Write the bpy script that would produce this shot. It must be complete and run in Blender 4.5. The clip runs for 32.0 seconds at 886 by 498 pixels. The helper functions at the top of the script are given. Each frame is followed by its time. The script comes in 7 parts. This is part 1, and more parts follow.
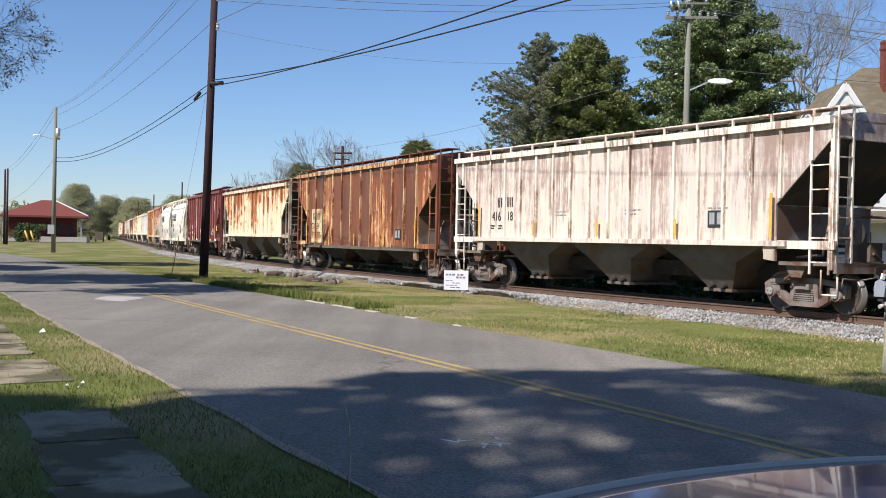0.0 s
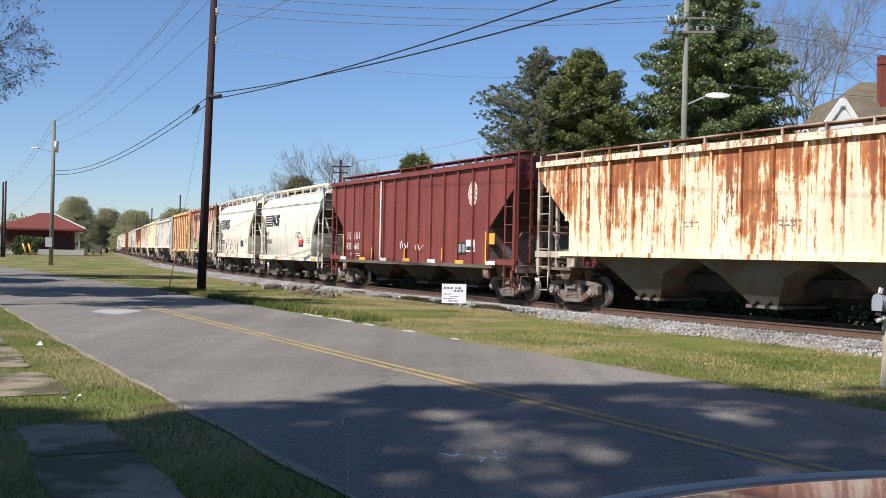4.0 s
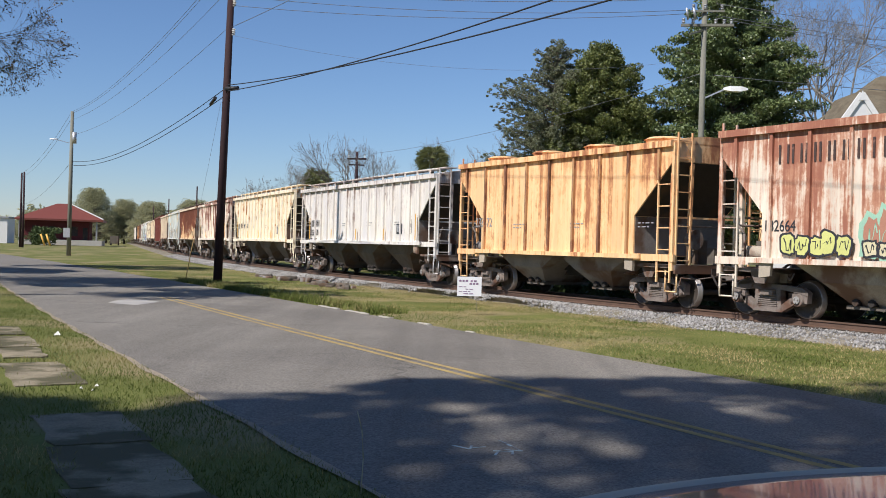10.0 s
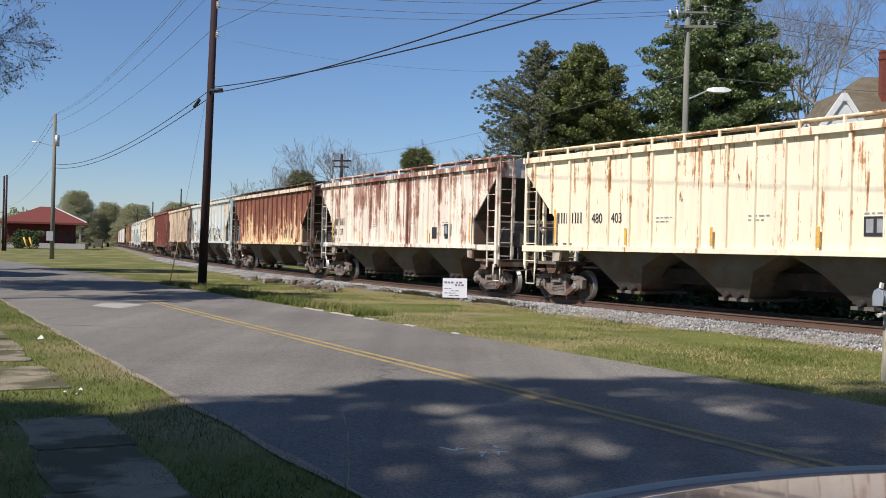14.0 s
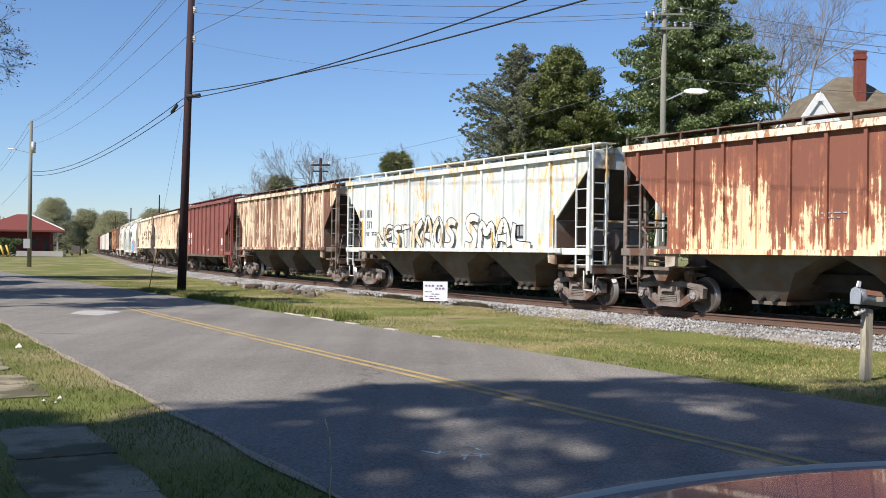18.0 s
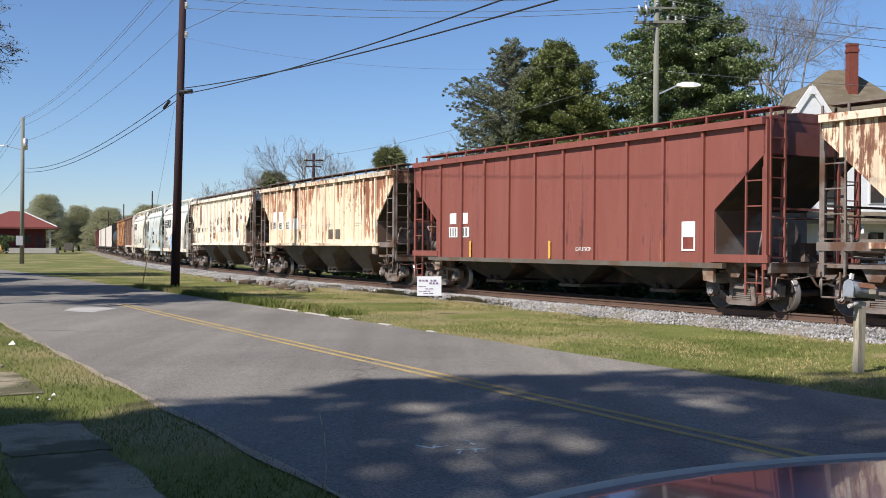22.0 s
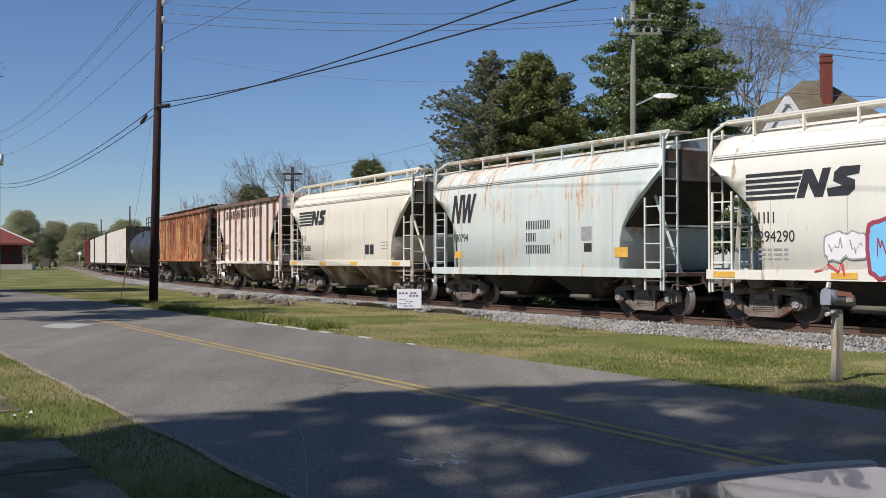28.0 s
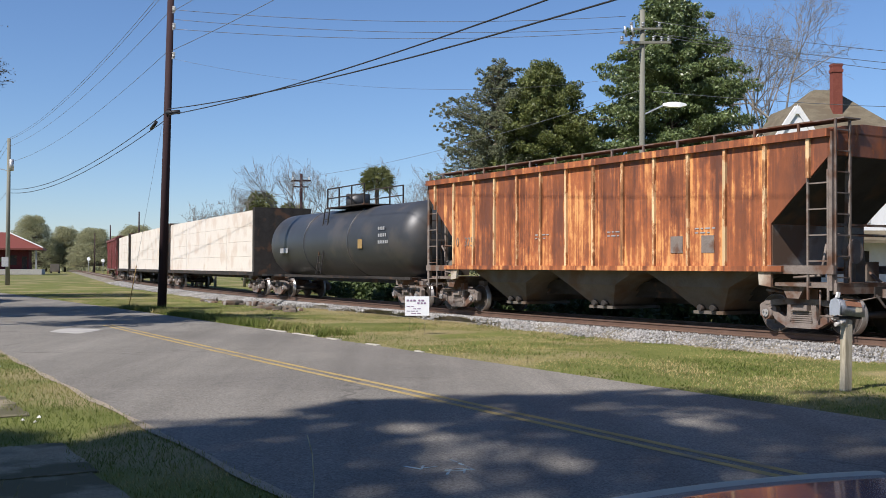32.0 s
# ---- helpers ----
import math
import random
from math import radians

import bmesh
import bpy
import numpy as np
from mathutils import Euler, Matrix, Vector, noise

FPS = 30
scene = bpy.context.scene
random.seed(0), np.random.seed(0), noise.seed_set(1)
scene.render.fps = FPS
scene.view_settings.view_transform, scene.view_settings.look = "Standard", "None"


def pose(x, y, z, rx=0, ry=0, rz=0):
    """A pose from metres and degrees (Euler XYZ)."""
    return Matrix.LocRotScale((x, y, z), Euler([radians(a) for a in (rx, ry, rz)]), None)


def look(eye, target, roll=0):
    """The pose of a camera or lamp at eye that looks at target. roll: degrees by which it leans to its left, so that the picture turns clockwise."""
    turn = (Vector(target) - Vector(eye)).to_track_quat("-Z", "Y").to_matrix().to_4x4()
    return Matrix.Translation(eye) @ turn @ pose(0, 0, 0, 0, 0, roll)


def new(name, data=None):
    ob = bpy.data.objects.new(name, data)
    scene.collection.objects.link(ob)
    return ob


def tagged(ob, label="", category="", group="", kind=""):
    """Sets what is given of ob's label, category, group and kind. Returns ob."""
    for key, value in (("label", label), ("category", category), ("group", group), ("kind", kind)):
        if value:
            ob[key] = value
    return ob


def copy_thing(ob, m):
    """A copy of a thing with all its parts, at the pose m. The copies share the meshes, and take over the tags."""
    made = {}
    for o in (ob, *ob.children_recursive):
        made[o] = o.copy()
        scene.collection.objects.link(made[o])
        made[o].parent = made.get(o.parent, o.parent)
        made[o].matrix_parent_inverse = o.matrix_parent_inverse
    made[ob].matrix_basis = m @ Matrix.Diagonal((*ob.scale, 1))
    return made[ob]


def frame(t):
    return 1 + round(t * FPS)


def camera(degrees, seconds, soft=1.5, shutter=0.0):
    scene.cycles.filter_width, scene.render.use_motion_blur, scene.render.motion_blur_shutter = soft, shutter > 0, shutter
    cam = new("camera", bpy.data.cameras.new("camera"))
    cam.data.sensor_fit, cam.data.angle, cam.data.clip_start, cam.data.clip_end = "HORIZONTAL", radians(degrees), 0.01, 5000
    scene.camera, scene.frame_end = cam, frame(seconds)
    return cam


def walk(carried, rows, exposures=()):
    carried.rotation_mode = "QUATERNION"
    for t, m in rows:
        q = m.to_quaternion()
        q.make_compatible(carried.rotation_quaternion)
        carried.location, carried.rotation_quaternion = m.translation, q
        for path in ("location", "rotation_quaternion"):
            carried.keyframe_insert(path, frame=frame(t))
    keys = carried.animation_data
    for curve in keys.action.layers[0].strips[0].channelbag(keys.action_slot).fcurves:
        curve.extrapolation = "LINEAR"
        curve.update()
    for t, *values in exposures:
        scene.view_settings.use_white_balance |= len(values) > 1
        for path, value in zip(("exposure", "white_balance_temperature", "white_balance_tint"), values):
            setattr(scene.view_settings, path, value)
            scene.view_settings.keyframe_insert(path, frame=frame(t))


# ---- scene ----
# ---- camera ----
cam = camera(46.0, 32.0, soft=0.9)
# t, x, y, z, yaw, pitch, lean
PATH = [
    (0.0, 0.000, 0.000, 0.000, -0.001, -0.438, 1.179),
    (0.5, 0.000, 0.000, 0.000, -0.215, -0.429, 1.197),
    (1.0, 0.000, 0.000, 0.000, -0.052, -0.386, 1.057),
    (1.5, 0.000, 0.000, 0.000, -0.231, -0.140, 1.091),
    (2.0, 0.000, 0.000, 0.000, -0.035, -0.116, 1.198),
    (2.5, 0.000, 0.000, 0.000, 0.168, -0.080, 1.147),
    (3.0, 0.000, 0.000, 0.000, 0.200, 0.064, 1.334),
    (3.5, 0.000, 0.000, 0.000, -0.046, 0.380, 1.217),
    (5.5, 0.000, 0.000, 0.000, -0.108, -0.143, 1.450),
    (6.0, 0.000, 0.000, 0.000, 0.132, -0.039, 1.626),
    (6.5, 0.000, 0.000, 0.000, 0.251, 0.174, 1.681),
    (7.0, 0.000, 0.000, 0.000, 0.451, 0.253, 1.649),
    (7.5, 0.000, 0.000, 0.000, 0.449, 0.345, 1.714),
    (8.0, 0.000, 0.000, 0.000, 0.449, 0.481, 1.673),
    (8.5, 0.000, 0.000, 0.000, 0.721, 0.443, 1.762),
    (9.0, 0.000, 0.000, 0.000, 0.809, 0.391, 1.758),
    (9.5, 0.000, 0.000, 0.000, 0.855, 0.122, 1.583),
    (10.0, 0.000, 0.000, 0.000, 0.752, -0.120, 1.597),
    (10.5, 0.000, 0.000, 0.000, 0.489, -0.217, 1.348),
    (11.0, 0.000, 0.000, 0.000, -0.075, -0.234, 1.136),
    (11.5, 0.000, 0.000, 0.000, -0.195, -0.199, 1.242),
    (12.0, 0.000, 0.000, 0.000, -0.149, -0.119, 1.221),
    (12.5, 0.000, 0.000, 0.000, -0.103, 0.215, 1.368),
    (13.0, 0.000, 0.000, 0.000, -0.058, 0.158, 1.361),
    (13.5, 0.000, 0.000, 0.000, 0.009, 0.051, 1.463),
    (14.0, 0.000, 0.000, 0.000, -0.056, -0.011, 1.350),
    (14.5, 0.000, 0.000, 0.000, -0.530, 0.146, 1.120),
    (16.5, 0.000, 0.000, 0.000, -0.556, 0.224, 0.893),
    (17.0, 0.000, 0.000, 0.000, -0.950, 0.061, 0.828),
    (17.5, 0.000, 0.000, 0.000, -0.980, 0.080, 0.617),
    (18.0, 0.000, 0.000, 0.000, -1.144, 0.189, 0.720),
    (18.5, 0.000, 0.000, 0.000, -1.237, -0.020, 0.823),
    (19.0, 0.000, 0.000, 0.000, -1.113, 0.028, 0.719),
    (19.5, 0.000, 0.000, 0.000, -1.092, 0.122, 0.565),
    (20.0, 0.000, 0.000, 0.000, -0.880, 0.137, 0.612),
    (20.5, 0.000, 0.000, 0.000, -0.737, 0.025, 0.895),
    (21.0, 0.000, 0.000, 0.000, -0.882, 0.043, 0.859),
    (21.5, 0.000, 0.000, 0.000, -1.326, 0.125, 0.438),
    (22.0, 0.000, 0.000, 0.000, -1.494, -0.095, 0.414),
    (22.5, 0.000, 0.000, 0.000, -1.648, -0.315, 0.457),
    (23.0, 0.000, 0.000, 0.000, -1.818, -0.227, 0.209),
    (23.5, 0.000, 0.000, 0.000, -1.741, -0.092, 0.328),
    (24.0, 0.000, 0.000, 0.000, -1.684, -0.107, 0.386),
    (24.5, 0.000, 0.000, 0.000, -1.711, 0.077, 0.322),
    (25.0, 0.000, 0.000, 0.000, -1.745, 0.165, 0.231),
    (25.5, 0.000, 0.000, 0.000, -1.954, 0.434, 0.169),
    (27.5, 0.000, 0.000, 0.000, -2.553, 0.655, -0.223),
    (28.0, 0.000, 0.000, 0.000, -2.613, 0.585, -0.122),
    (28.5, 0.000, 0.000, 0.000, -2.662, 0.518, -0.087),
    (29.0, 0.000, 0.000, 0.000, -2.556, 0.529, 0.164),
    (29.5, 0.000, 0.000, 0.000, -2.314, 0.735, 0.074),
    (30.0, 0.000, 0.000, 0.000, -2.407, 0.891, 0.382),
    (30.5, 0.000, 0.000, 0.000, -2.175, 0.856, 0.223),
    (31.0, 0.000, 0.000, 0.000, -1.900, 0.919, 0.179),
    (31.5, 0.000, 0.000, 0.000, -2.069, 0.962, 0.105),
    (32.0, 0.000, 0.000, 0.000, -2.161, 0.998, 0.226),
]
EXPO, SKY, SUN = 0.47, 0.07, 4.5
EXPOSURES = [(0, 0.2), (2, 0.18), (3.5, 0.15), (6, 0.03), (7, -0.12), (8, -0.15), (9, -0.12), (10, -0.05), (12, -0.07), (14, -0.12), (16.5, 0.3), (17, 0.38), (18, 0.26), (19, 0.05), (21, 0.08), (22, 0.14), (23, 0.26), (24, 0.07), (25, -0.08), (28, -0.28), (29.5, -0.2), (31, -0.05), (32, 0.11)]

EYE_Z = 1.395
walk(cam, [(t, pose(x, y, EYE_Z + z, 90 + p, 0, w) @ pose(0, 0, 0, 0, 0, r)) for t, x, y, z, w, p, r in PATH], exposures=[(t, EXPO + e, 5750, 15) for t, e in EXPOSURES])

# ---- world, sun ----
SUN_EL, SUN_AZ = 47.0, 228.7
world = bpy.data.worlds.new("sky")
scene.world = world
world.use_nodes = True
wn = world.node_tree.nodes
sky = wn.new("ShaderNodeTexSky")
sky.sky_type, sky.sun_disc = "NISHITA", False
sky.sun_elevation, sky.sun_rotation = radians(SUN_EL), radians(SUN_AZ)
sky.air_density, sky.dust_density, sky.ozone_density = 1.0, 0.1, 5.0
world.node_tree.links.new(sky.outputs[0], wn["Background"].inputs[0])
wn["Background"].inputs[1].default_value = SKY
sun = new("sun", bpy.data.lights.new("sun", "SUN"))
sun.data.energy, sun.data.angle, sun.data.color = SUN, radians(0.6), (1.0, 0.905, 0.75)
sa, se = radians(SUN_AZ), radians(SUN_EL)
SUN_DIR = Vector((math.sin(sa) * math.cos(se), math.cos(sa) * math.cos(se), math.sin(se)))
sun.matrix_world = look(SUN_DIR * 100, (0, 0, 0))


# ---- mesh helpers ----
def face(bm, *co):
    return bm.faces.new([bm.verts.new(c) for c in co])


def hull(bm, v, faces):
    v = [bm.verts.new(c) for c in v]
    for f in faces:
        bm.faces.new([v[i] for i in f])




def bx(bm, x0, x1, y0, y1, z0, z1):
    hull(bm, [(x, y, z) for x in (x0, x1) for y in (y0, y1) for z in (z0, z1)],
         ((0, 1, 3, 2), (4, 6, 7, 5), (0, 4, 5, 1), (2, 3, 7, 6), (0, 2, 6, 4), (1, 5, 7, 3)))


def frame_of(a, b):
    d = Vector(b) - Vector(a)
    d.normalize()
    u = d.cross((0, 0, 1))
    if u.length < 0.01:
        u = d.cross((0, 1, 0))
    u.normalize()
    return d, u, u.cross(d)


def beam(bm, a, b, w, h=None):
    h = h or w
    d, u, n = frame_of(a, b)
    v = [Vector(p) + u * i * w / 2 + n * j * h / 2 for p in (a, b) for i in (-1, 1) for j in (-1, 1)]
    hull(bm, v, ((0, 1, 3, 2), (4, 6, 7, 5), (0, 4, 5, 1), (2, 3, 7, 6), (0, 2, 6, 4), (1, 5, 7, 3)))


def cyl(bm, a, b, r, n=10, r2=None, smooth=True, caps=True):
    r2 = r if r2 is None else r2
    d, u, w = frame_of(a, b)
    rings = []
    for p, q in ((a, r), (b, r2)):
        rings.append([bm.verts.new(Vector(p) + (u * math.cos(2 * math.pi * i / n) + w * math.sin(2 * math.pi * i / n)) * q) for i in range(n)])
    for i in range(n):
        j = (i + 1) % n
        f = bm.faces.new((rings[0][i], rings[0][j], rings[1][j], rings[1][i]))
        f.smooth = smooth
    if caps:
        bm.faces.new(rings[0][::-1])
        bm.faces.new(rings[1])


def tube(bm, pts, r, n=5):
    for a, b in zip(pts, pts[1:]):
        cyl(bm, a, b, r, n)


def prism(bm, pts, y0, y1):
    """A polygon in x and z, drawn out from y0 to y1."""
    a = [bm.verts.new((x, y0, z)) for x, z in pts]
    b = [bm.verts.new((x, y1, z)) for x, z in pts]
    bm.faces.new(a)
    bm.faces.new(b[::-1])
    for i in range(len(pts)):
        j = (i + 1) % len(pts)
        bm.faces.new((a[j], a[i], b[i], b[j]))


def loft(bm, rings, close=True, caps=True, smooth=True):
    vr = [[bm.verts.new(c) for c in ring] for ring in rings]
    n = len(vr[0])
    for a, b in zip(vr, vr[1:]):
        for i in range(n if close else n - 1):
            j = (i + 1) % n
            bm.faces.new((a[i], a[j], b[j], b[i])).smooth = smooth
    if caps:
        bm.faces.new(vr[0][::-1])
        bm.faces.new(vr[-1])


def part(name, bm, material, parent=None, label=""):
    """Links a bmesh as one mesh object under a thing or a part."""
    if isinstance(bm, bmesh.types.BMesh):
        bmesh.ops.recalc_face_normals(bm, faces=bm.faces)
        me = bpy.data.meshes.new(name)
        bm.to_mesh(me)
        bm.free()
    else:
        me = bm
    if material and not me.materials:
        me.materials.append(material)
    ob = new(name, me)
    ob.parent = parent
    if label:
        ob["label"] = label
    return ob


def mesh_np(name, verts, faces, smooth=False):
    """A mesh from arrays of corners and of faces with 3 or 4 corners each."""
    me = bpy.data.meshes.new(name)
    verts, faces = np.asarray(verts, np.float32), np.asarray(faces, np.int32)
    k = faces.shape[1]
    me.vertices.add(len(verts))
    me.vertices.foreach_set("co", verts.ravel())
    me.loops.add(faces.size)
    me.loops.foreach_set("vertex_index", faces.ravel())
    me.polygons.add(len(faces))
    me.polygons.foreach_set("loop_start", np.arange(0, faces.size, k, dtype=np.int32))
    me.update(calc_edges=True)
    if smooth:
        me.shade_smooth()
    return me


def bmnew():
    return bmesh.new()


# ---- materials ----
def mat(name, colour, rough=0.6, metal=0.0, spread=0.25, scale=3.0, bump=0.15, fine=40.0, stretch=(1, 1, 1), second=None, amount=0.5):
    """A surface with grain at two scales: colour varied by spread, and patches of a second colour."""
    m = bpy.data.materials.new(name)
    m.use_nodes = True
    nt = m.node_tree
    N, L = nt.nodes, nt.links
    b = N["Principled BSDF"]
    b.inputs["Roughness"].default_value, b.inputs["Metallic"].default_value = rough, metal
    if rough > 0.78:
        b.inputs["Specular IOR Level"].default_value = 0.15
    tc, mp = N.new("ShaderNodeTexCoord"), N.new("ShaderNodeMapping")
    mp.inputs["Scale"].default_value = stretch
    mp.inputs["Location"].default_value = (len(name) * 1.7, len(name) * 0.9, 3)
    L.new(tc.outputs["Object"], mp.inputs[0])
    big, small = N.new("ShaderNodeTexNoise"), N.new("ShaderNodeTexNoise")
    for n, s, d in ((big, scale, 6), (small, fine, 4)):
        n.inputs["Scale"].default_value, n.inputs["Detail"].default_value = s, d
        n.inputs["Roughness"].default_value = 0.65
        L.new(mp.outputs[0], n.inputs["Vector"])
    c = np.array(colour, float)
    ramp = N.new("ShaderNodeValToRGB")
    dark, light = np.clip(c * (1 - spread), 0, 1), np.clip(c * (1 + spread), 0, 1)
    ramp.color_ramp.elements[0].color, ramp.color_ramp.elements[1].color = (*dark, 1), (*light, 1)
    ramp.color_ramp.elements[0].position, ramp.color_ramp.elements[1].position = 0.3, 0.7
    mixf = N.new("ShaderNodeMath")
    mixf.operation, mixf.inputs[1].default_value = "MULTIPLY_ADD", 0.45
    half = N.new("ShaderNodeMath")
    half.operation, half.inputs[1].default_value = "MULTIPLY", 0.55
    L.new(big.outputs[0], half.inputs[0])
    L.new(small.outputs[0], mixf.inputs[0])
    L.new(half.outputs[0], mixf.inputs[2])
    L.new(mixf.outputs[0], ramp.inputs[0])
    out = ramp.outputs[0]
    if second is not None:
        mask, mix = N.new("ShaderNodeValToRGB"), N.new("ShaderNodeMix")
        mask.color_ramp.elements[0].position, mask.color_ramp.elements[1].position = 0.62 - amount * 0.3, 0.72 - amount * 0.3
        third = N.new("ShaderNodeTexNoise")
        third.inputs["Scale"].default_value, third.inputs["Detail"].default_value = scale * 0.6, 8
        L.new(mp.outputs[0], third.inputs["Vector"])
        L.new(third.outputs[0], mask.inputs[0])
        mix.data_type = "RGBA"
        L.new(mask.outputs[0], mix.inputs[0])
        L.new(out, mix.inputs[6])
        mix.inputs[7].default_value = (*second, 1)
        out = mix.outputs[2]
    L.new(out, b.inputs["Base Color"])
    if bump:
        bp = N.new("ShaderNodeBump")
        bp.inputs["Strength"].default_value, bp.inputs["Distance"].default_value = bump, 0.02
        L.new(mixf.outputs[0], bp.inputs["Height"])
        L.new(bp.outputs[0], b.inputs["Normal"])
    return m


def weathered(name, base, rust, amount, seed, top=0.0, bottom=0.0, fade=0.15, rust2=None, streak=0.3, zt=4.2, zs=1.2, dirt=1.0, soft=0.045, panel=0.16, seams=0.05, flakes=0.0, tint=None):
    """Old car paint with rust that runs down in streaks. top, bottom: more rust by the roof or by the sill;
    panel: how much the sheets differ; seams: rust along the posts; flakes: peeled spots; tint: a second paint shade."""
    m = bpy.data.materials.new(name)
    m.use_nodes = True
    nt = m.node_tree
    N, L = nt.nodes, nt.links
    b = N["Principled BSDF"]
    tc = N.new("ShaderNodeTexCoord")

    def noise_at(scale, loc, detail=7, rough=0.62, size=1.0):
        mp, n = N.new("ShaderNodeMapping"), N.new("ShaderNodeTexNoise")
        mp.inputs["Scale"].default_value, mp.inputs["Location"].default_value = scale, loc
        n.inputs["Scale"].default_value, n.inputs["Detail"].default_value, n.inputs["Roughness"].default_value = size, detail, rough
        L.new(tc.outputs["Object"], mp.inputs[0])
        L.new(mp.outputs[0], n.inputs["Vector"])
        return n.outputs[0]

    def math_(op, a, c, third=None):
        n = N.new("ShaderNodeMath")
        n.operation = op
        for i, v in enumerate((a, c, third)):
            if v is None:
                continue
            if isinstance(v, (int, float)):
                n.inputs[i].default_value = v
            else:
                L.new(v, n.inputs[i])
        return n.outputs[0]

    def ramp(f, p0, p1, c0=(0, 0, 0), c1=(1, 1, 1)):
        n = N.new("ShaderNodeValToRGB")
        e = n.color_ramp.elements
        e[0].position, e[1].position, e[0].color, e[1].color = p0, p1, (*c0, 1), (*c1, 1)
        L.new(f, n.inputs[0])
        return n.outputs[0]

    def mix(f, a, c):
        n = N.new("ShaderNodeMix")
        n.data_type = "RGBA"
        L.new(f, n.inputs[0])
        for i, v in ((6, a), (7, c)):
            if isinstance(v, tuple):
                n.inputs[i].default_value = (*v, 1)
            else:
                L.new(v, n.inputs[i])
        return n.outputs[2]

    base = (base[0], base[1] * 0.975, base[2] * 0.9)
    k = seed * 7.3
    run = noise_at((6.4, 1.2, streak * 1.15), (k, k * 0.3, k), 10, 0.68)
    patch = noise_at((0.55, 0.6, 0.5), (k + 4, 1, k), 9, 0.7)
    speck = noise_at((7, 7, 5), (k, 9, k), 6)
    sep = N.new("ShaderNodeSeparateXYZ")
    L.new(tc.outputs["Object"], sep.inputs[0])
    h = math_("MULTIPLY_ADD", sep.outputs[2], 1 / (zt - zs), -zs / (zt - zs))
    up = math_("SUBTRACT", h, 0.45)
    low = math_("POWER", math_("MAXIMUM", math_("SUBTRACT", 1.0, h), 0.0), 3.0)
    flake = noise_at((2.6, 2.6, 1.5), (k + 1, 5, k), 10, 0.75)
    f = math_("MULTIPLY_ADD", run, 2.3, math_("MULTIPLY_ADD", patch, 1.3, math_("MULTIPLY_ADD", flake, 1.1, math_("MULTIPLY", speck, 0.35))))
    f = math_("ADD", f, -0.5 * (2.3 + 1.3 + 1.1 + 0.35) + 0.5)
    f = math_("MULTIPLY_ADD", up, top * 0.5, f)
    f = math_("MULTIPLY_ADD", low, bottom * 0.4, f)
    # each sheet between two posts has aged a little differently
    shift = math_("ADD", sep.outputs[0], 7.3)
    shift.node.name = "panel_shift"
    snap = math_("FLOOR", math_("DIVIDE", shift, 0.86), 0.0)
    snap.node.inputs[0].links[0].from_node.name = "panel_step"
    wn_ = N.new("ShaderNodeTexWhiteNoise")
    wn_.noise_dimensions = "1D"
    L.new(math_("ADD", snap, k), wn_.inputs["W"])
    sheet = math_("SUBTRACT", wn_.outputs["Value"], 0.5)
    f = math_("MULTIPLY_ADD", sheet, panel, f)
    ratio = math_("DIVIDE", shift, 0.86)
    ratio.node.name = "panel_across"
    across = math_("ABSOLUTE", math_("SUBTRACT", math_("FRACT", ratio, 0.0), 0.5), 0.0)
    rim = math_("POWER", math_("MULTIPLY", across, 2.0), 5.0)
    f = math_("MULTIPLY_ADD", rim, seams, f)
    edge = 0.5 + (0.5 - amount) * 0.62
    mask = ramp(f, edge - 2 * soft, edge)
    r2 = rust2 or tuple(v * 0.5 for v in rust)
    stain = tuple(min(1, 0.45 * a + 0.75 * c) for a, c in zip(base, rust))
    fringe = ramp(f, edge - 1.5 * soft, edge + 0.6 * soft, stain, rust)
    rusty = mix(ramp(math_("MULTIPLY_ADD", noise_at((1.9, 1.5, 0.7), (k, k, 2), 9, 0.72), 0.5, math_("MULTIPLY", f, 0.5)), 0.5 * edge + 0.25, 0.5 * edge + 0.4), fringe, r2)
    faded = tuple(min(1, v * (1 + fade) + 0.01) for v in base)
    worn = tuple(v * (1 - fade) for v in base)
    paint = mix(ramp(noise_at((2.2, 1, 0.22), (k + 2, 3, k), 8), 0.35, 0.65), worn, faded)
    grime = mix(ramp(noise_at((5, 2, 0.5), (k + 8, 3, k), 8, 0.7), 0.5, 0.8, (0, 0, 0), (dirt,) * 3), paint, tuple(v * 0.62 + 0.02 for v in base))
    drip = ramp(noise_at((9, 4, 0.35), (k + 5, 1, k), 9, 0.72), 0.6 - 0.12 * amount, 0.7 - 0.1 * amount, (0, 0, 0), (0.6 * dirt,) * 3)
    grime = mix(drip, grime, tuple(0.75 * a + 0.25 * c for a, c in zip(rust, base)))
    if tint:
        grime = mix(ramp(noise_at((1.1, 1, 0.35), (k + 3, 6, k), 7, 0.65), 0.42, 0.6), grime, tint)
    col = mix(mask, grime, rusty)
    if flakes:
        peel = math_("MULTIPLY_ADD", noise_at((5.5, 3, 1.5), (k + 6, 2, k), 8, 0.7), 0.8, math_("MULTIPLY", noise_at((0.9, 1, 0.5), (k, 4, k + 5), 4, 0.6), 0.55))
        spot = ramp(peel, 0.86 - 0.1 * flakes, 0.875 - 0.1 * flakes)
        col = mix(spot, col, tuple(v * 0.5 for v in rust))
    L.new(col, b.inputs["Base Color"])
    L.new(ramp(mask, 0.0, 1.0, (0.5,) * 3, (0.85,) * 3), b.inputs["Roughness"])
    bp = N.new("ShaderNodeBump")
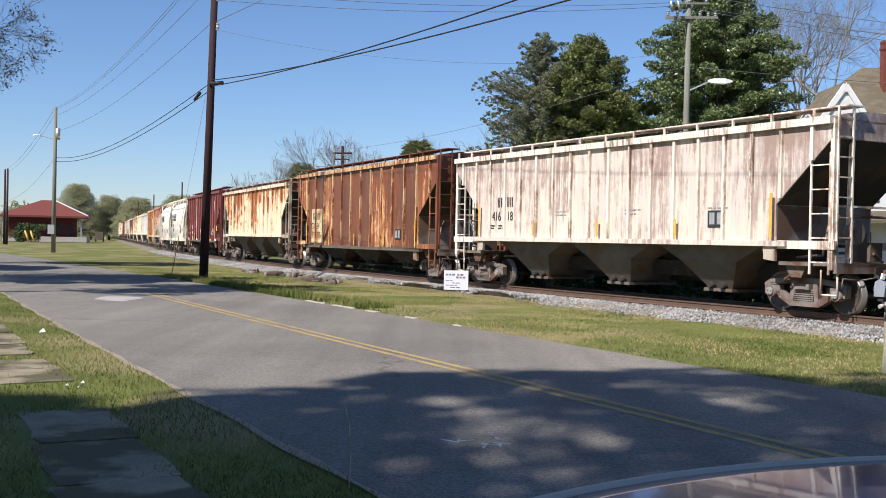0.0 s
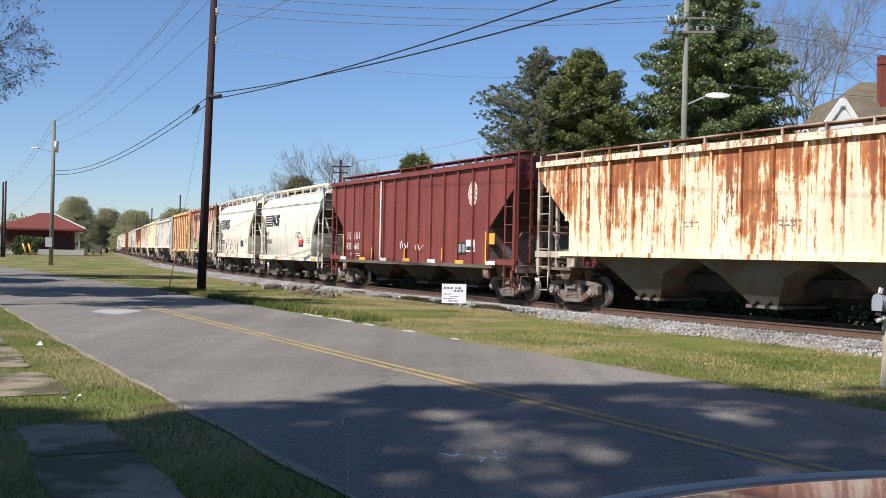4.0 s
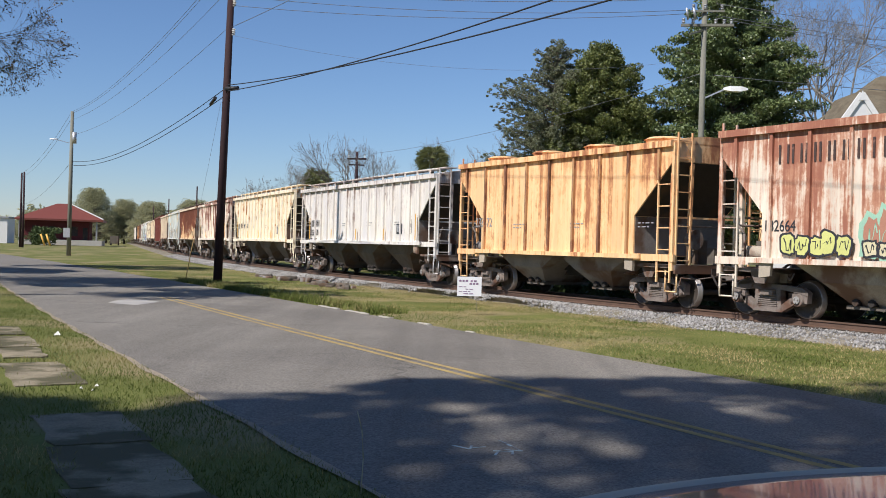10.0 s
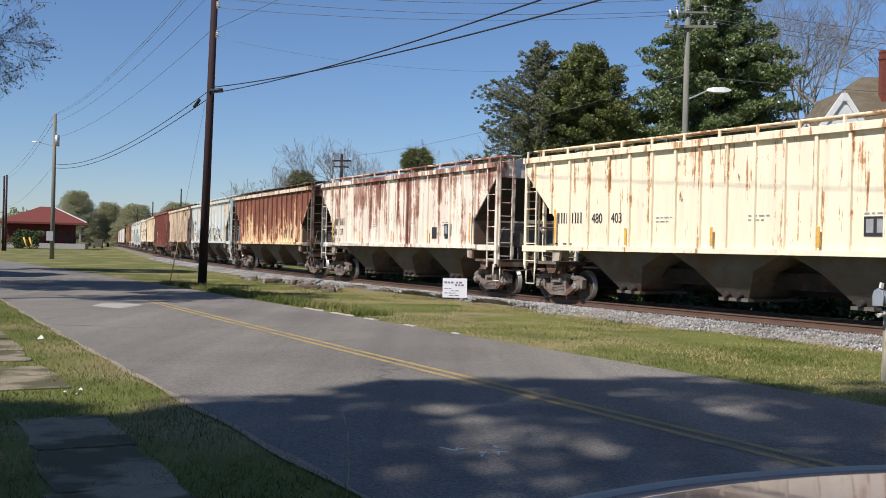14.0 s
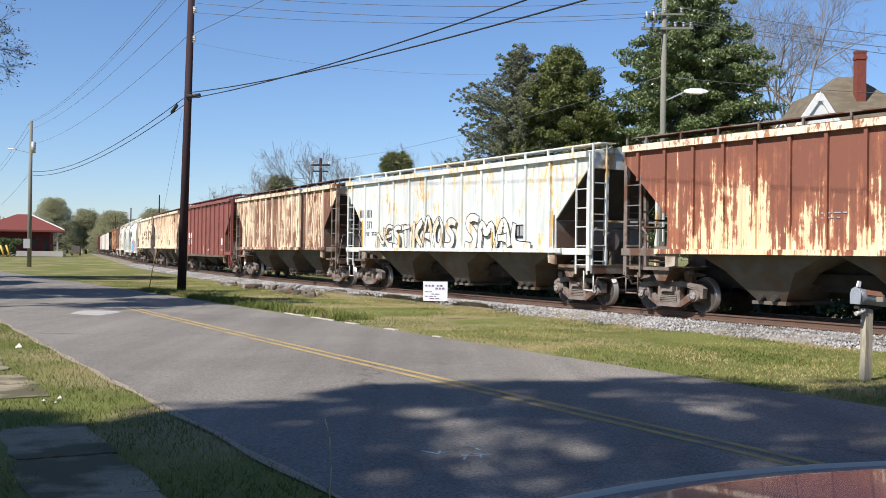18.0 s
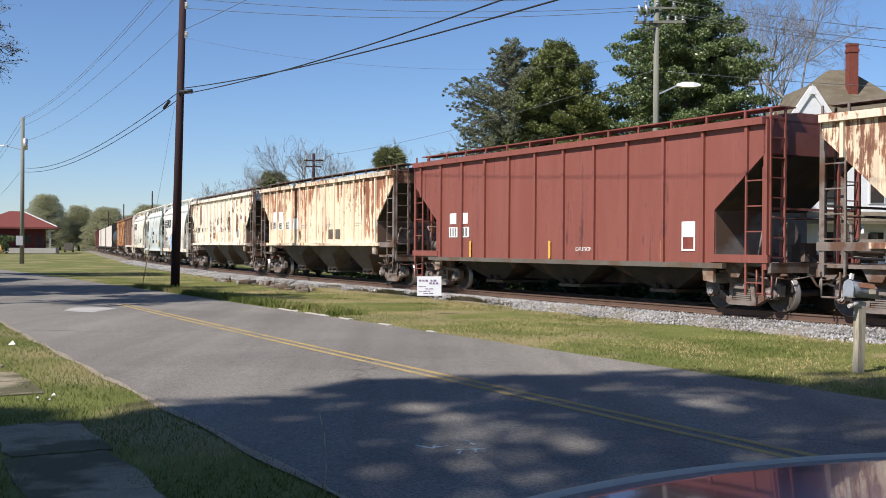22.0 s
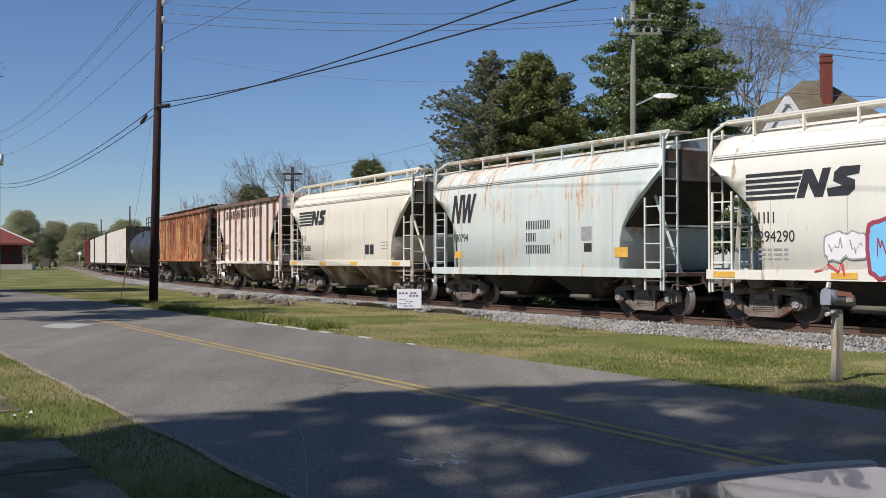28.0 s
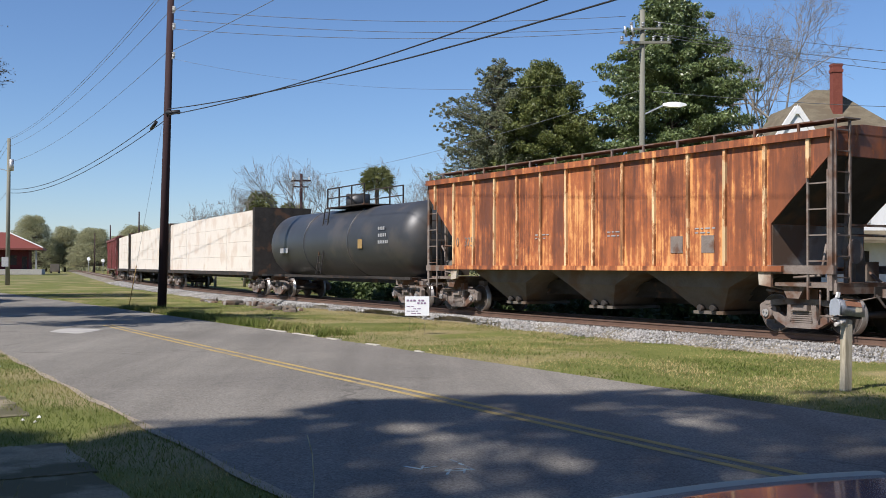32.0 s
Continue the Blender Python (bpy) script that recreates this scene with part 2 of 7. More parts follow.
    bp.inputs["Strength"].default_value, bp.inputs["Distance"].default_value = 0.25, 0.02
    L.new(math_("ADD", speck, math_("MULTIPLY", patch, 0.8)), bp.inputs["Height"])
    L.new(bp.outputs[0], b.inputs["Normal"])
    return m


M_TRUCK = mat("truck_steel", (0.21, 0.175, 0.15), 0.85, 0.1, 0.4, 3, 0.3, second=(0.14, 0.08, 0.055), amount=0.35)
M_WHEEL = mat("wheel_steel", (0.11, 0.09, 0.075), 0.6, 0.5, 0.3, 4, 0.2)
M_CAP = mat("bearing_cap_grey", (0.34, 0.32, 0.3), 0.6, 0.3, 0.3, 8, 0.1)
M_RIM = mat("wheel_tread", (0.36, 0.33, 0.3), 0.42, 0.7, 0.15, 4, 0.05)
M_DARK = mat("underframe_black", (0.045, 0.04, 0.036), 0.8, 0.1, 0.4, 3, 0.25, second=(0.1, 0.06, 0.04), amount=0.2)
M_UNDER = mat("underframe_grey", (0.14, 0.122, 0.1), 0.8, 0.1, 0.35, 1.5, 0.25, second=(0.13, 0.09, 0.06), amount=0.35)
M_SLOPE = mat("slope_sheet_grey", (0.24, 0.22, 0.2), 0.85, 0.1, 0.3, 1.5, 0.2, second=(0.15, 0.1, 0.07), amount=0.35)
# dark slope paint, taken deeper for the shade under the overhanging end
M_SLOPESHADE = mat("slope_sheet_dark", (0.06, 0.055, 0.05), 0.85, 0.1, 0.4, 1.5, 0.2, second=(0.1, 0.07, 0.05), amount=0.3)
M_SEAM = mat("seam_grey", (0.45, 0.42, 0.37), 0.7, 0, 0.2, 4, 0.05)
M_BLACK = mat("stencil_black", (0.03, 0.03, 0.035), 0.6, 0, 0.3, 6, 0.05)
M_WHITE = mat("stencil_white", (0.75, 0.74, 0.7), 0.6, 0, 0.12, 6, 0.05)
M_YELLOW = mat("reflector_yellow", (0.68, 0.38, 0.06), 0.6, 0, 0.35, 5, 0.05)
M_RED = mat("stencil_red", (0.6, 0.06, 0.08), 0.6, 0, 0.2, 6, 0.05)
M_GREYPAINT = mat("stencil_grey", (0.3, 0.3, 0.3), 0.6, 0, 0.3, 8, 0.05)
M_ENDS = mat("end_grime", (0.2, 0.165, 0.14), 0.85, 0.1, 0.4, 3, 0.25, second=(0.13, 0.075, 0.05), amount=0.5)
M_ROOFRUST = mat("roof_rust", (0.13, 0.062, 0.04), 0.85, 0.1, 0.4, 2, 0.2, second=(0.3, 0.2, 0.14), amount=0.25)
M_BAYPALE = mat("bay_pale_dirty", (0.42, 0.36, 0.28), 0.85, 0, 0.35, 1.5, 0.2, second=(0.2, 0.12, 0.08), amount=0.45)
M_GUARD = mat("guard_yellow_dirty", (0.3, 0.2, 0.08), 0.8, 0, 0.3, 4, 0.1)
M_RAIL = mat("rail_steel", (0.16, 0.1, 0.07), 0.7, 0.5, 0.3, 4, 0.2)
M_TIE = mat("tie_wood", (0.09, 0.07, 0.055), 0.9, 0, 0.35, 5, 0.4, stretch=(1, 6, 1))


def asphalt():
    """Old asphalt: light and dark stones, long wear along the lanes, tar-filled cracks."""
    m = mat("asphalt", (0.2, 0.183, 0.154), 0.9, 0, 0.16, 0.35, 0.4, 60, second=(0.175, 0.16, 0.136), amount=0.4)
    N, L = m.node_tree.nodes, m.node_tree.links
    b = N["Principled BSDF"]
    col = b.inputs["Base Color"].links[0].from_socket
    tc, turn, lane = N.new("ShaderNodeTexCoord"), N.new("ShaderNodeMapping"), N.new("ShaderNodeTexNoise")
    turn.inputs["Rotation"].default_value = (0, 0, radians(-28.5))
    turn.inputs["Scale"].default_value = (1.5, 0.07, 1)
    L.new(tc.outputs["Object"], turn.inputs[0])
    L.new(turn.outputs[0], lane.inputs["Vector"])
    lane.inputs["Scale"].default_value, lane.inputs["Detail"].default_value = 1.0, 6
    stone, crack, warp, far = N.new("ShaderNodeTexVoronoi"), N.new("ShaderNodeTexVoronoi"), N.new("ShaderNodeTexNoise"), N.new("ShaderNodeTexNoise")
    stone.inputs["Scale"].default_value = 55
    L.new(tc.outputs["Object"], stone.inputs["Vector"])
    crack.feature, crack.inputs["Scale"].default_value = "DISTANCE_TO_EDGE", 0.38
    warp.inputs["Scale"].default_value, warp.inputs["Detail"].default_value = 1.3, 6
    far.inputs["Scale"].default_value = 0.12
    L.new(tc.outputs["Object"], warp.inputs["Vector"])
    L.new(tc.outputs["Object"], far.inputs["Vector"])
    add_ = N.new("ShaderNodeMix")
    add_.data_type, add_.inputs[0].default_value = "RGBA", 0.55
    L.new(tc.outputs["Object"], add_.inputs[6])
    L.new(warp.outputs["Color"], add_.inputs[7])
    L.new(add_.outputs[2], crack.inputs["Vector"])

    def ramp(f, p0, p1, v0, v1):
        r = N.new("ShaderNodeValToRGB")
        e = r.color_ramp.elements
        e[0].position, e[1].position, e[0].color, e[1].color = p0, p1, (v0,) * 3 + (1,), (v1,) * 3 + (1,)
        L.new(f, r.inputs[0])
        return r.outputs[0]

    def times(a, c):
        x = N.new("ShaderNodeMix")
        x.data_type, x.blend_type, x.inputs[0].default_value = "RGBA", "MULTIPLY", 1.0
        L.new(a, x.inputs[6])
        L.new(c, x.inputs[7])
        return x.outputs[2]

    col = times(col, ramp(lane.outputs[0], 0.3, 0.7, 0.84, 1.12))
    col = times(col, ramp(stone.outputs["Color"], 0.1, 0.9, 0.68, 1.3))
    lines = N.new("ShaderNodeMath")
    lines.operation = "MAXIMUM"
    L.new(ramp(crack.outputs["Distance"], 0.004, 0.009, 0.0, 1.0), lines.inputs[0])
    L.new(ramp(far.outputs[0], 0.5, 0.56, 1.0, 0.0), lines.inputs[1])
    col = times(col, ramp(lines.outputs[0], 0.0, 1.0, 0.72, 1.0))
    L.new(col, b.inputs["Base Color"])
    return m


M_ROAD = asphalt()
M_LINE = mat("road_line_yellow", (0.38, 0.28, 0.11), 0.9, 0, 0.25, 3, 0.2, 30, second=(0.27, 0.215, 0.13), amount=0.35)
M_GRASS_GROUND = mat("grass_ground", (0.125, 0.135, 0.035), 0.95, 0, 0.4, 0.5, 0.6, 30, second=(0.24, 0.2, 0.095), amount=0.45)
M_BALLAST = mat("ballast_stone", (0.22, 0.195, 0.155), 0.9, 0, 0.65, 2.0, 1.0, 26, second=(0.17, 0.15, 0.1), amount=0.5)
M_CONCRETE = mat("old_concrete", (0.25, 0.212, 0.14), 0.9, 0, 0.42, 2.2, 0.5, 45, second=(0.1, 0.09, 0.05), amount=0.62)
M_POLE = mat("pole_wood_dark", (0.045, 0.027, 0.028), 0.85, 0, 0.4, 2, 0.4, 20, stretch=(6, 6, 0.5))
M_POLE_GREY = mat("pole_wood_grey", (0.2, 0.195, 0.155), 0.85, 0, 0.3, 2, 0.4, 20, stretch=(6, 6, 0.5))
M_WIRE = mat("cable_black", (0.02, 0.02, 0.022), 0.6, 0, 0.2, 3, 0)
M_WIREGREY = mat("wire_aluminium", (0.2, 0.2, 0.21), 0.5, 0.5, 0.2, 3, 0)
M_GALV = mat("galvanised_steel", (0.5, 0.5, 0.5), 0.45, 0.7, 0.15, 6, 0.1)
M_BARK = mat("bark", (0.16, 0.13, 0.1), 0.95, 0, 0.35, 3, 0.6, 20, stretch=(4, 4, 1))
M_BARK_PALE = mat("pale_bark", (0.22, 0.2, 0.17), 0.95, 0, 0.3, 3, 0.4, 20, stretch=(4, 4, 1))
TRACK_Y, TH0, K0, K1, K2 = 24.963, -0.53087, 0.40621, -0.24981, 0.04668
WHEELS = True


# ---- the line of the track ----
# heading, in degrees from +y to the right, as the track goes away; s = 0 near the camera
def heading(s):
    c = max(-0.45, min(1.3, s / 100))
    return TH0 + K0 * c + K1 * c * c + K2 * c ** 3


TRACK = {}


def lay_track():
    x, y = 8.0, TRACK_Y
    TRACK[0] = (x, y)
    for sign in (1, -1):
        px, py = x, y
        for i in range(0, 1400 if sign > 0 else 900):
            th = heading(sign * (i + 0.5) * 0.5)
            px, py = px + sign * 0.5 * math.sin(th), py + sign * 0.5 * math.cos(th)
            TRACK[sign * (i + 1)] = (px, py)


lay_track()


def on_track(s, off=0.0, z=0.0):
    """A point s metres along the track, off metres from its centre towards the road."""
    i = math.floor(s * 2)
    f = s * 2 - i
    (ax, ay), (bx_, by_) = TRACK[i], TRACK[i + 1]
    th = heading(s)
    return Vector((ax + (bx_ - ax) * f - math.cos(th) * off, ay + (by_ - ay) * f + math.sin(th) * off, z))


def gone(t):
    """Metres that the train has run by t seconds."""
    return 9.83 * t + 0.0085 * t * t


# ---- the road's own axes: u along it, away; n across it, from the camera ----
RU, RN = Vector((-0.477, 0.879)), Vector((0.879, 0.477))
ROAD_Z = -0.35


def on_road(n, u, z=ROAD_Z):
    p = RU * u + RN * n
    return Vector((p.x, p.y, z))


def near_edge(u):
    return 3.05 + 0.0004 * max(0, u - 12) ** 2


def far_edge(u):
    return 10.55 - 0.0003 * max(0, u - 20) ** 2


def mid_line(u):
    return 7.05 + 0.0005 * max(0, u - 14) ** 2


def strip(bm, inner, outer, us, z, down=0.0):
    rows = [(on_road(inner(u), u, z), on_road(outer(u), u, z)) for u in us]
    loft(bm, [[a, b] + ([b - Vector((0, 0, down)), a - Vector((0, 0, down))] if down else []) for a, b in rows], close=bool(down), caps=bool(down), smooth=False)


def bed_edge(s):
    """How far the stones reach from the track's centre; grass has grown in for a stretch."""
    return np.interp(s, [-14, 3, 9, 16, 26, 34], [2.5, 2.2, 1.5, 1.42, 1.7, 2.4])


# ---- ground ----
def build_ground():
    ax = np.concatenate([-np.geomspace(60, 2500, 14)[::-1], np.linspace(-58, 58, 117), np.geomspace(60, 2500, 14)])
    ay = ax + 30
    X, Y = np.meshgrid(ax, ay)
    n = X * RN.x + Y * RN.y
    u = X * RU.x + Y * RU.y
    z = np.full_like(X, -0.36)
    road = (n > 4.2) & (n < 9.4) & (u < 150)
    calm = np.clip(np.maximum(1.0 - n, n - 12.5), 0, 1)
    z[road] = -0.47
    z += np.where(road, 0, 0.03 * calm * np.sin(X * 0.9) * np.cos(Y * 0.7) * np.exp(-((X / 60) ** 2 + (Y / 60) ** 2)))
    k = len(ax)
    idx = np.arange(k * k).reshape(k, k)
    f = np.stack([idx[:-1, :-1], idx[:-1, 1:], idx[1:, 1:], idx[1:, :-1]], -1).reshape(-1, 4)
    ob = part("ground", mesh_np("ground", np.stack([X, Y, z], -1).reshape(-1, 3), f, True), M_GRASS_GROUND)
    tagged(ob, "patchy green and straw coloured grass ground", "ground", kind="structure")
    us = [-60 + 2 * i for i in range(106)]
    bm = bmnew()
    strip(bm, near_edge, far_edge, us, ROAD_Z, 0.1)
    tagged(part("road", bm, M_ROAD), "worn grey two-lane asphalt road", "road", kind="structure")
    for off, nm in ((-0.14, 0), (0.1, 1)):
        bm = bmnew()
        strip(bm, lambda u: mid_line(u) + off - 0.055, lambda u: mid_line(u) + off + 0.055, [-30 + 1.5 * i for i in range(42)], ROAD_Z + 0.004)
        tagged(part("road_line", bm, M_LINE), "faded yellow centre line on the asphalt", "road marking", kind="structure")
    # track: bed, rails, ties
    bm = bmnew()
    ss = [-90 + 2.5 * i for i in range(190)]
    loft(bm, [[on_track(s, o, z) for o, z in ((bed_edge(s) + 0.1, -0.41), (bed_edge(s) - 0.12, -0.33), (1.5, -0.18), (-1.75, -0.17), (-3.2, -0.38))] for s in ss], close=False, caps=False, smooth=False)
    bed = tagged(part("track_bed", bm, M_BALLAST), "bed of pale grey crushed stone under the rails", "track bed", kind="structure")
    rails = tagged(new("railway_track"), "rusty steel rails on dark wooden ties", "railway track", kind="structure")
    for side in (0.755, -0.755):
        bm = bmnew()
        pr = ((-0.07, -0.17), (0.07, -0.17), (0.07, -0.15), (0.012, -0.13), (0.012, -0.045), (0.036, -0.035), (0.036, -0.002), (-0.036, -0.002), (-0.036, -0.035), (-0.012, -0.045), (-0.012, -0.13), (-0.07, -0.15))
        loft(bm, [[on_track(s, side + o, z) for o, z in pr] for s in ss], smooth=False)
        part("rail", bm, M_RAIL, rails)
    bm = bmnew()
    bx(bm, -0.115, 0.115, -1.3, 1.3, -0.32, -0.152)
    tie = None
    for i in range(230):
        s = -22 + i * 0.55
        if tie is None:
            tie = part("tie", bm, M_TIE, rails)
            ob = tie
        else:
            ob = new("tie", tie.data)
            ob.parent = rails
        p = on_track(s)
        ob.matrix_basis = pose(p.x, p.y, 0, 0, 0, 90 - math.degrees(heading(s)))


build_ground()


# ---- railway cars: x ahead, -y the side to the road, z = 0 the rail's top ----
def build_truck():
    """A three-piece freight truck: cast side frames with open windows, springs, bearings, wheels."""
    root = new("truck")
    top = [(-1.13, 0.5), (-1.14, 0.6), (-0.98, 0.69), (-0.48, 0.745), (0.48, 0.745), (0.98, 0.69), (1.14, 0.6), (1.13, 0.5), (0.93, 0.565), (0.45, 0.625), (-0.45, 0.625), (-0.93, 0.565)]
    for y in (-1.0, 1.0):
        bm = bmnew()
        w = 0.075
        prism(bm, top, y - w, y + w)
        prism(bm, [(-0.42, 0.12), (0.42, 0.12), (0.38, 0.235), (-0.38, 0.235)], y - w * 1.15, y + w * 1.15)
        for k in (-1, 1):
            prism(bm, [(k * 0.70, 0.56), (k * 0.79, 0.565), (k * 0.77, 0.36), (k * 0.68, 0.31)], y - w, y + w)
            prism(bm, [(k * 1.03, 0.54), (k * 1.13, 0.52), (k * 1.12, 0.35), (k * 1.05, 0.35)], y - w, y + w)
            prism(bm, [(k * 0.78, 0.42), (k * 0.72, 0.29), (k * 0.40, 0.12), (k * 0.31, 0.23), (k * 0.64, 0.45)], y - w, y + w)
            prism(bm, [(k * 0.24, 0.63), (k * 0.37, 0.63), (k * 0.40, 0.2), (k * 0.30, 0.2)], y - w * 1.1, y + w * 1.1)
            beam(bm, (k * 0.46, y * (1 + w), 0.685), (k * 0.98, y * (1 + w), 0.63), 0.03, 0.05)
        part("side_frame", bm, M_TRUCK, root)
        bm = bmnew()
        loft(bm, [[(x * (0.27 - d), y * 1.03 + q * (0.06 - d), z) for x, q in ((-1, -1), (1, -1), (1, 1), (-1, 1))] for i in range(6) for z, d in ((0.235 + i * 0.045, 0.025), (0.245 + i * 0.045, 0.0), (0.268 + i * 0.045, 0.0), (0.278 + i * 0.045, 0.025))], smooth=False)
        part("spring_nest", bm, M_TRUCK, root)
        for x in (-0.9, 0.9):
            bm = bmnew()
            cyl(bm, (x, y * 0.93, 0.42), (x, y * 1.15, 0.42), 0.14, 14)
            bx(bm, x - 0.15, x + 0.15, min(y * 0.95, y * 1.06), max(y * 0.95, y * 1.06), 0.5, 0.575)
            part("bearing", bm, M_TRUCK, root)
            bm = bmnew()
            cyl(bm, (x, y * 1.15, 0.42), (x, y * 1.185, 0.42), 0.088, 12)
            for i in range(3):
                a = 2 * math.pi * i / 3 + 0.4
                cyl(bm, (x + 0.055 * math.cos(a), y * 1.18, 0.42 + 0.055 * math.sin(a)), (x + 0.055 * math.cos(a), y * 1.21, 0.42 + 0.055 * math.sin(a)), 0.018, 6)
            part("bearing_cap", bm, M_CAP, root, "pale grey bearing cap with bolts")
    bm = bmnew()
    bx(bm, -0.21, 0.21, -1.17, 1.17, 0.5, 0.62)
    bx(bm, -0.3, 0.3, -0.3, 0.3, 0.6, 0.78)
    part("bolster", bm, M_TRUCK, root)
    bm = bmnew()
    for k in (-1, 1):
        beam(bm, (k * 0.36, -0.85, 0.36), (k * 0.36, 0.85, 0.36), 0.09, 0.12)
        for y in (-0.75, 0.75):
            bx(bm, min(k * 0.36, k * 0.46), max(k * 0.36, k * 0.46), y - 0.06, y + 0.06, 0.26, 0.56)
    part("brake_beam", bm, M_TRUCK, root)
    for x in (-0.9, 0.9):
        bm = bmnew()
        cyl(bm, (0, -1.0, 0), (0, 1.0, 0), 0.08, 8)
        for y in (-0.755, 0.755):
            o = 1 if y > 0 else -1
            ring = lambda r, yy, n=32: [(r * math.cos(2 * math.pi * i / n), yy, r * math.sin(2 * math.pi * i / n)) for i in range(n)]
            loft(bm, [ring(0.12, y + o * 0.05), ring(0.3, y + o * 0.0), ring(0.355, y + o * 0.055), ring(0.405, y + o * 0.058), ring(0.42, y + o * 0.05), ring(0.422, y - o * 0.04), ring(0.452, y - o * 0.055), ring(0.452, y - o * 0.08), ring(0.3, y - o * 0.06), ring(0.12, y - o * 0.09)])
            for i in range(5):
                a = i * 2 * math.pi / 5
                cyl(bm, (0.22 * math.cos(a), y + o * 0.0, 0.22 * math.sin(a)), (0.22 * math.cos(a), y + o * 0.04, 0.22 * math.sin(a)), 0.025, 6)
        for f in bm.faces:
            c = f.calc_center_median()
            f.material_index = int(math.hypot(c.x, c.z) > 0.385)
        wh = part("wheelset", bm, M_WHEEL, root)
        wh.data.materials.append(M_RIM)
        wh.matrix_basis = pose(x, 0, 0.42)
    return root


TRUCK = build_truck()
CARS = []


def stencil(text, parent, x, z, size, material, y, name="lettering", squeeze=1.0, label=""):
    cu = bpy.data.curves.new(name, "FONT")
    cu.body, cu.size, cu.extrude = text, size, 0.002
    ob = bpy.data.objects.new(name, cu)
    me = bpy.data.meshes.new_from_object(ob)
    bpy.data.objects.remove(ob)
    bpy.data.curves.remove(cu)
    me.transform(pose(x, y, z, 90) @ Matrix.Diagonal((squeeze, 1, 1, 1)))
    return part(name, me, material, parent, label)


def bars(parent, x, z, widths, height, material, y, gap=0.06, name="letter_bar", label="", lean=0.0):
    """Writing as plain upright bars, one for each letter."""
    for w in widths:
        if w > 0:
            bm = bmnew()
            v = [(x, z), (x + w, z), (x + w + lean, z + height), (x + lean, z + height)]
            prism(bm, v, y - 0.003, y + 0.003)
            part(name, bm, material, parent, label)
        x += abs(w) + gap


def glyphs(parent, x, z, widths, height, material, y, gap=0.07, seed=1):
    """Owners' names as plain marks: a pair of upright bars for each letter."""
    for w in widths:
        if w > 0:
            st = min(height * 0.14, w * 0.3)
            for a in (x, x + w - st):
                bm = bmnew()
                bx(bm, a, a + st, y - 0.003, y + 0.003, z, z + height)
                part("letter_bar", bm, material, parent)
        x += abs(w) + gap


def patch(parent, x0, x1, z0, z1, material, y, name="placard", label=""):
    bm = bmnew()
    bx(bm, x0, x1, y - 0.004, y + 0.004, z0, z1)
    return part(name, bm, material, parent, label)


def ladder(parent, a0, a1, across, n, material, name="ladder"):
    """Two stiles from a0 to a1 and their fellow across, with n rungs."""
    bm = bmnew()
    a0, a1, c = Vector(a0), Vector(a1), Vector(across)
    beam(bm, a0, a1, 0.045, 0.04)
    beam(bm, a0 + c, a1 + c, 0.045, 0.04)
    for i in range(n):
        p = a0.lerp(a1, (i + 0.5) / n)
        beam(bm, p, p + c, 0.028)
    return part(name, bm, material, parent)


def underbody(car, h, m_end, zs):
    """Centre sill, couplers, trucks, platforms and brake gear that all cars have."""
    bm = bmnew()
    bx(bm, -h - 0.15, h + 0.15, -0.32, 0.32, 0.78, 1.02)
    part("centre_sill", bm, M_DARK, car)
    for o in (-1, 1):
        bm = bmnew()
        beam(bm, (o * (h + 0.1), 0, 0.88), (o * (h + 0.52), 0, 0.88), 0.16, 0.18)
        prism(bm, [(o * (h + 0.5), 0.74), (o * (h + 0.74), 0.76), (o * (h + 0.76), 1.0), (o * (h + 0.5), 1.02)], -0.17, 0.13)
        part("coupler", bm, M_TRUCK, car)
        bm = bmnew()
        tube(bm, [(o * (h + 0.2), -0.35, 0.85), (o * (h + 0.45), -0.4, 0.6), (o * (h + 0.72), -0.35, 0.66)], 0.03)
        part("air_hose", bm, M_DARK, car)
        rng = np.random.default_rng(int(h * 1000) + o)
        bm = bmnew()
        tube(bm, [(o * (h + 0.16), -1.35, 0.78), (o * (h + 0.2), -0.9, 0.74), (o * (h + 0.24), -0.25, 0.82)], 0.016)
        tube(bm, [(o * (h + 0.16), -1.35, 0.78), (o * (h + 0.16), -1.38, 0.6)], 0.016)
        part("uncoupling_lever", bm, M_ENDS, car)
        for i in range(4):
            a = Vector((o * (h - rng.uniform(0.0, 2.3)), rng.uniform(-1.3, -0.6), rng.uniform(0.72, 1.0)))
            bm = bmnew()
            tube(bm, [a, a + Vector((rng.uniform(-0.5, 0.5), rng.uniform(-0.1, 0.1), rng.uniform(-0.08, 0.08))), a + Vector((rng.uniform(-0.6, 0.6), rng.uniform(-0.1, 0.2), rng.uniform(-0.3, 0.1)))], rng.uniform(0.02, 0.035))
            part("brake_rod", bm, M_ENDS, car)
        for i in range(2):
            c = (o * (h - rng.uniform(0.1, 2.2)), rng.uniform(-1.2, -0.6), rng.uniform(0.75, 0.9))
            bm = bmnew()
            bx(bm, c[0] - rng.uniform(0.06, 0.16), c[0] + rng.uniform(0.06, 0.16), c[1] - 0.08, c[1] + 0.08, c[2] - 0.09, c[2] + 0.12)
            part("brake_bracket", bm, M_ENDS, car)
        bm = bmnew()
        prism(bm, [(o * (h - 1.25), 0.76), (o * (h - 0.95), 0.76), (o * (h - 0.8), 1.02), (o * (h - 1.4), 1.02)], -1.35, 1.35)
        part("body_bolster", bm, M_ENDS, car)
        t = copy_thing(TRUCK, pose(o * (h - 1.1), 0, 0))
        t.name = "truck"
        t.parent = car


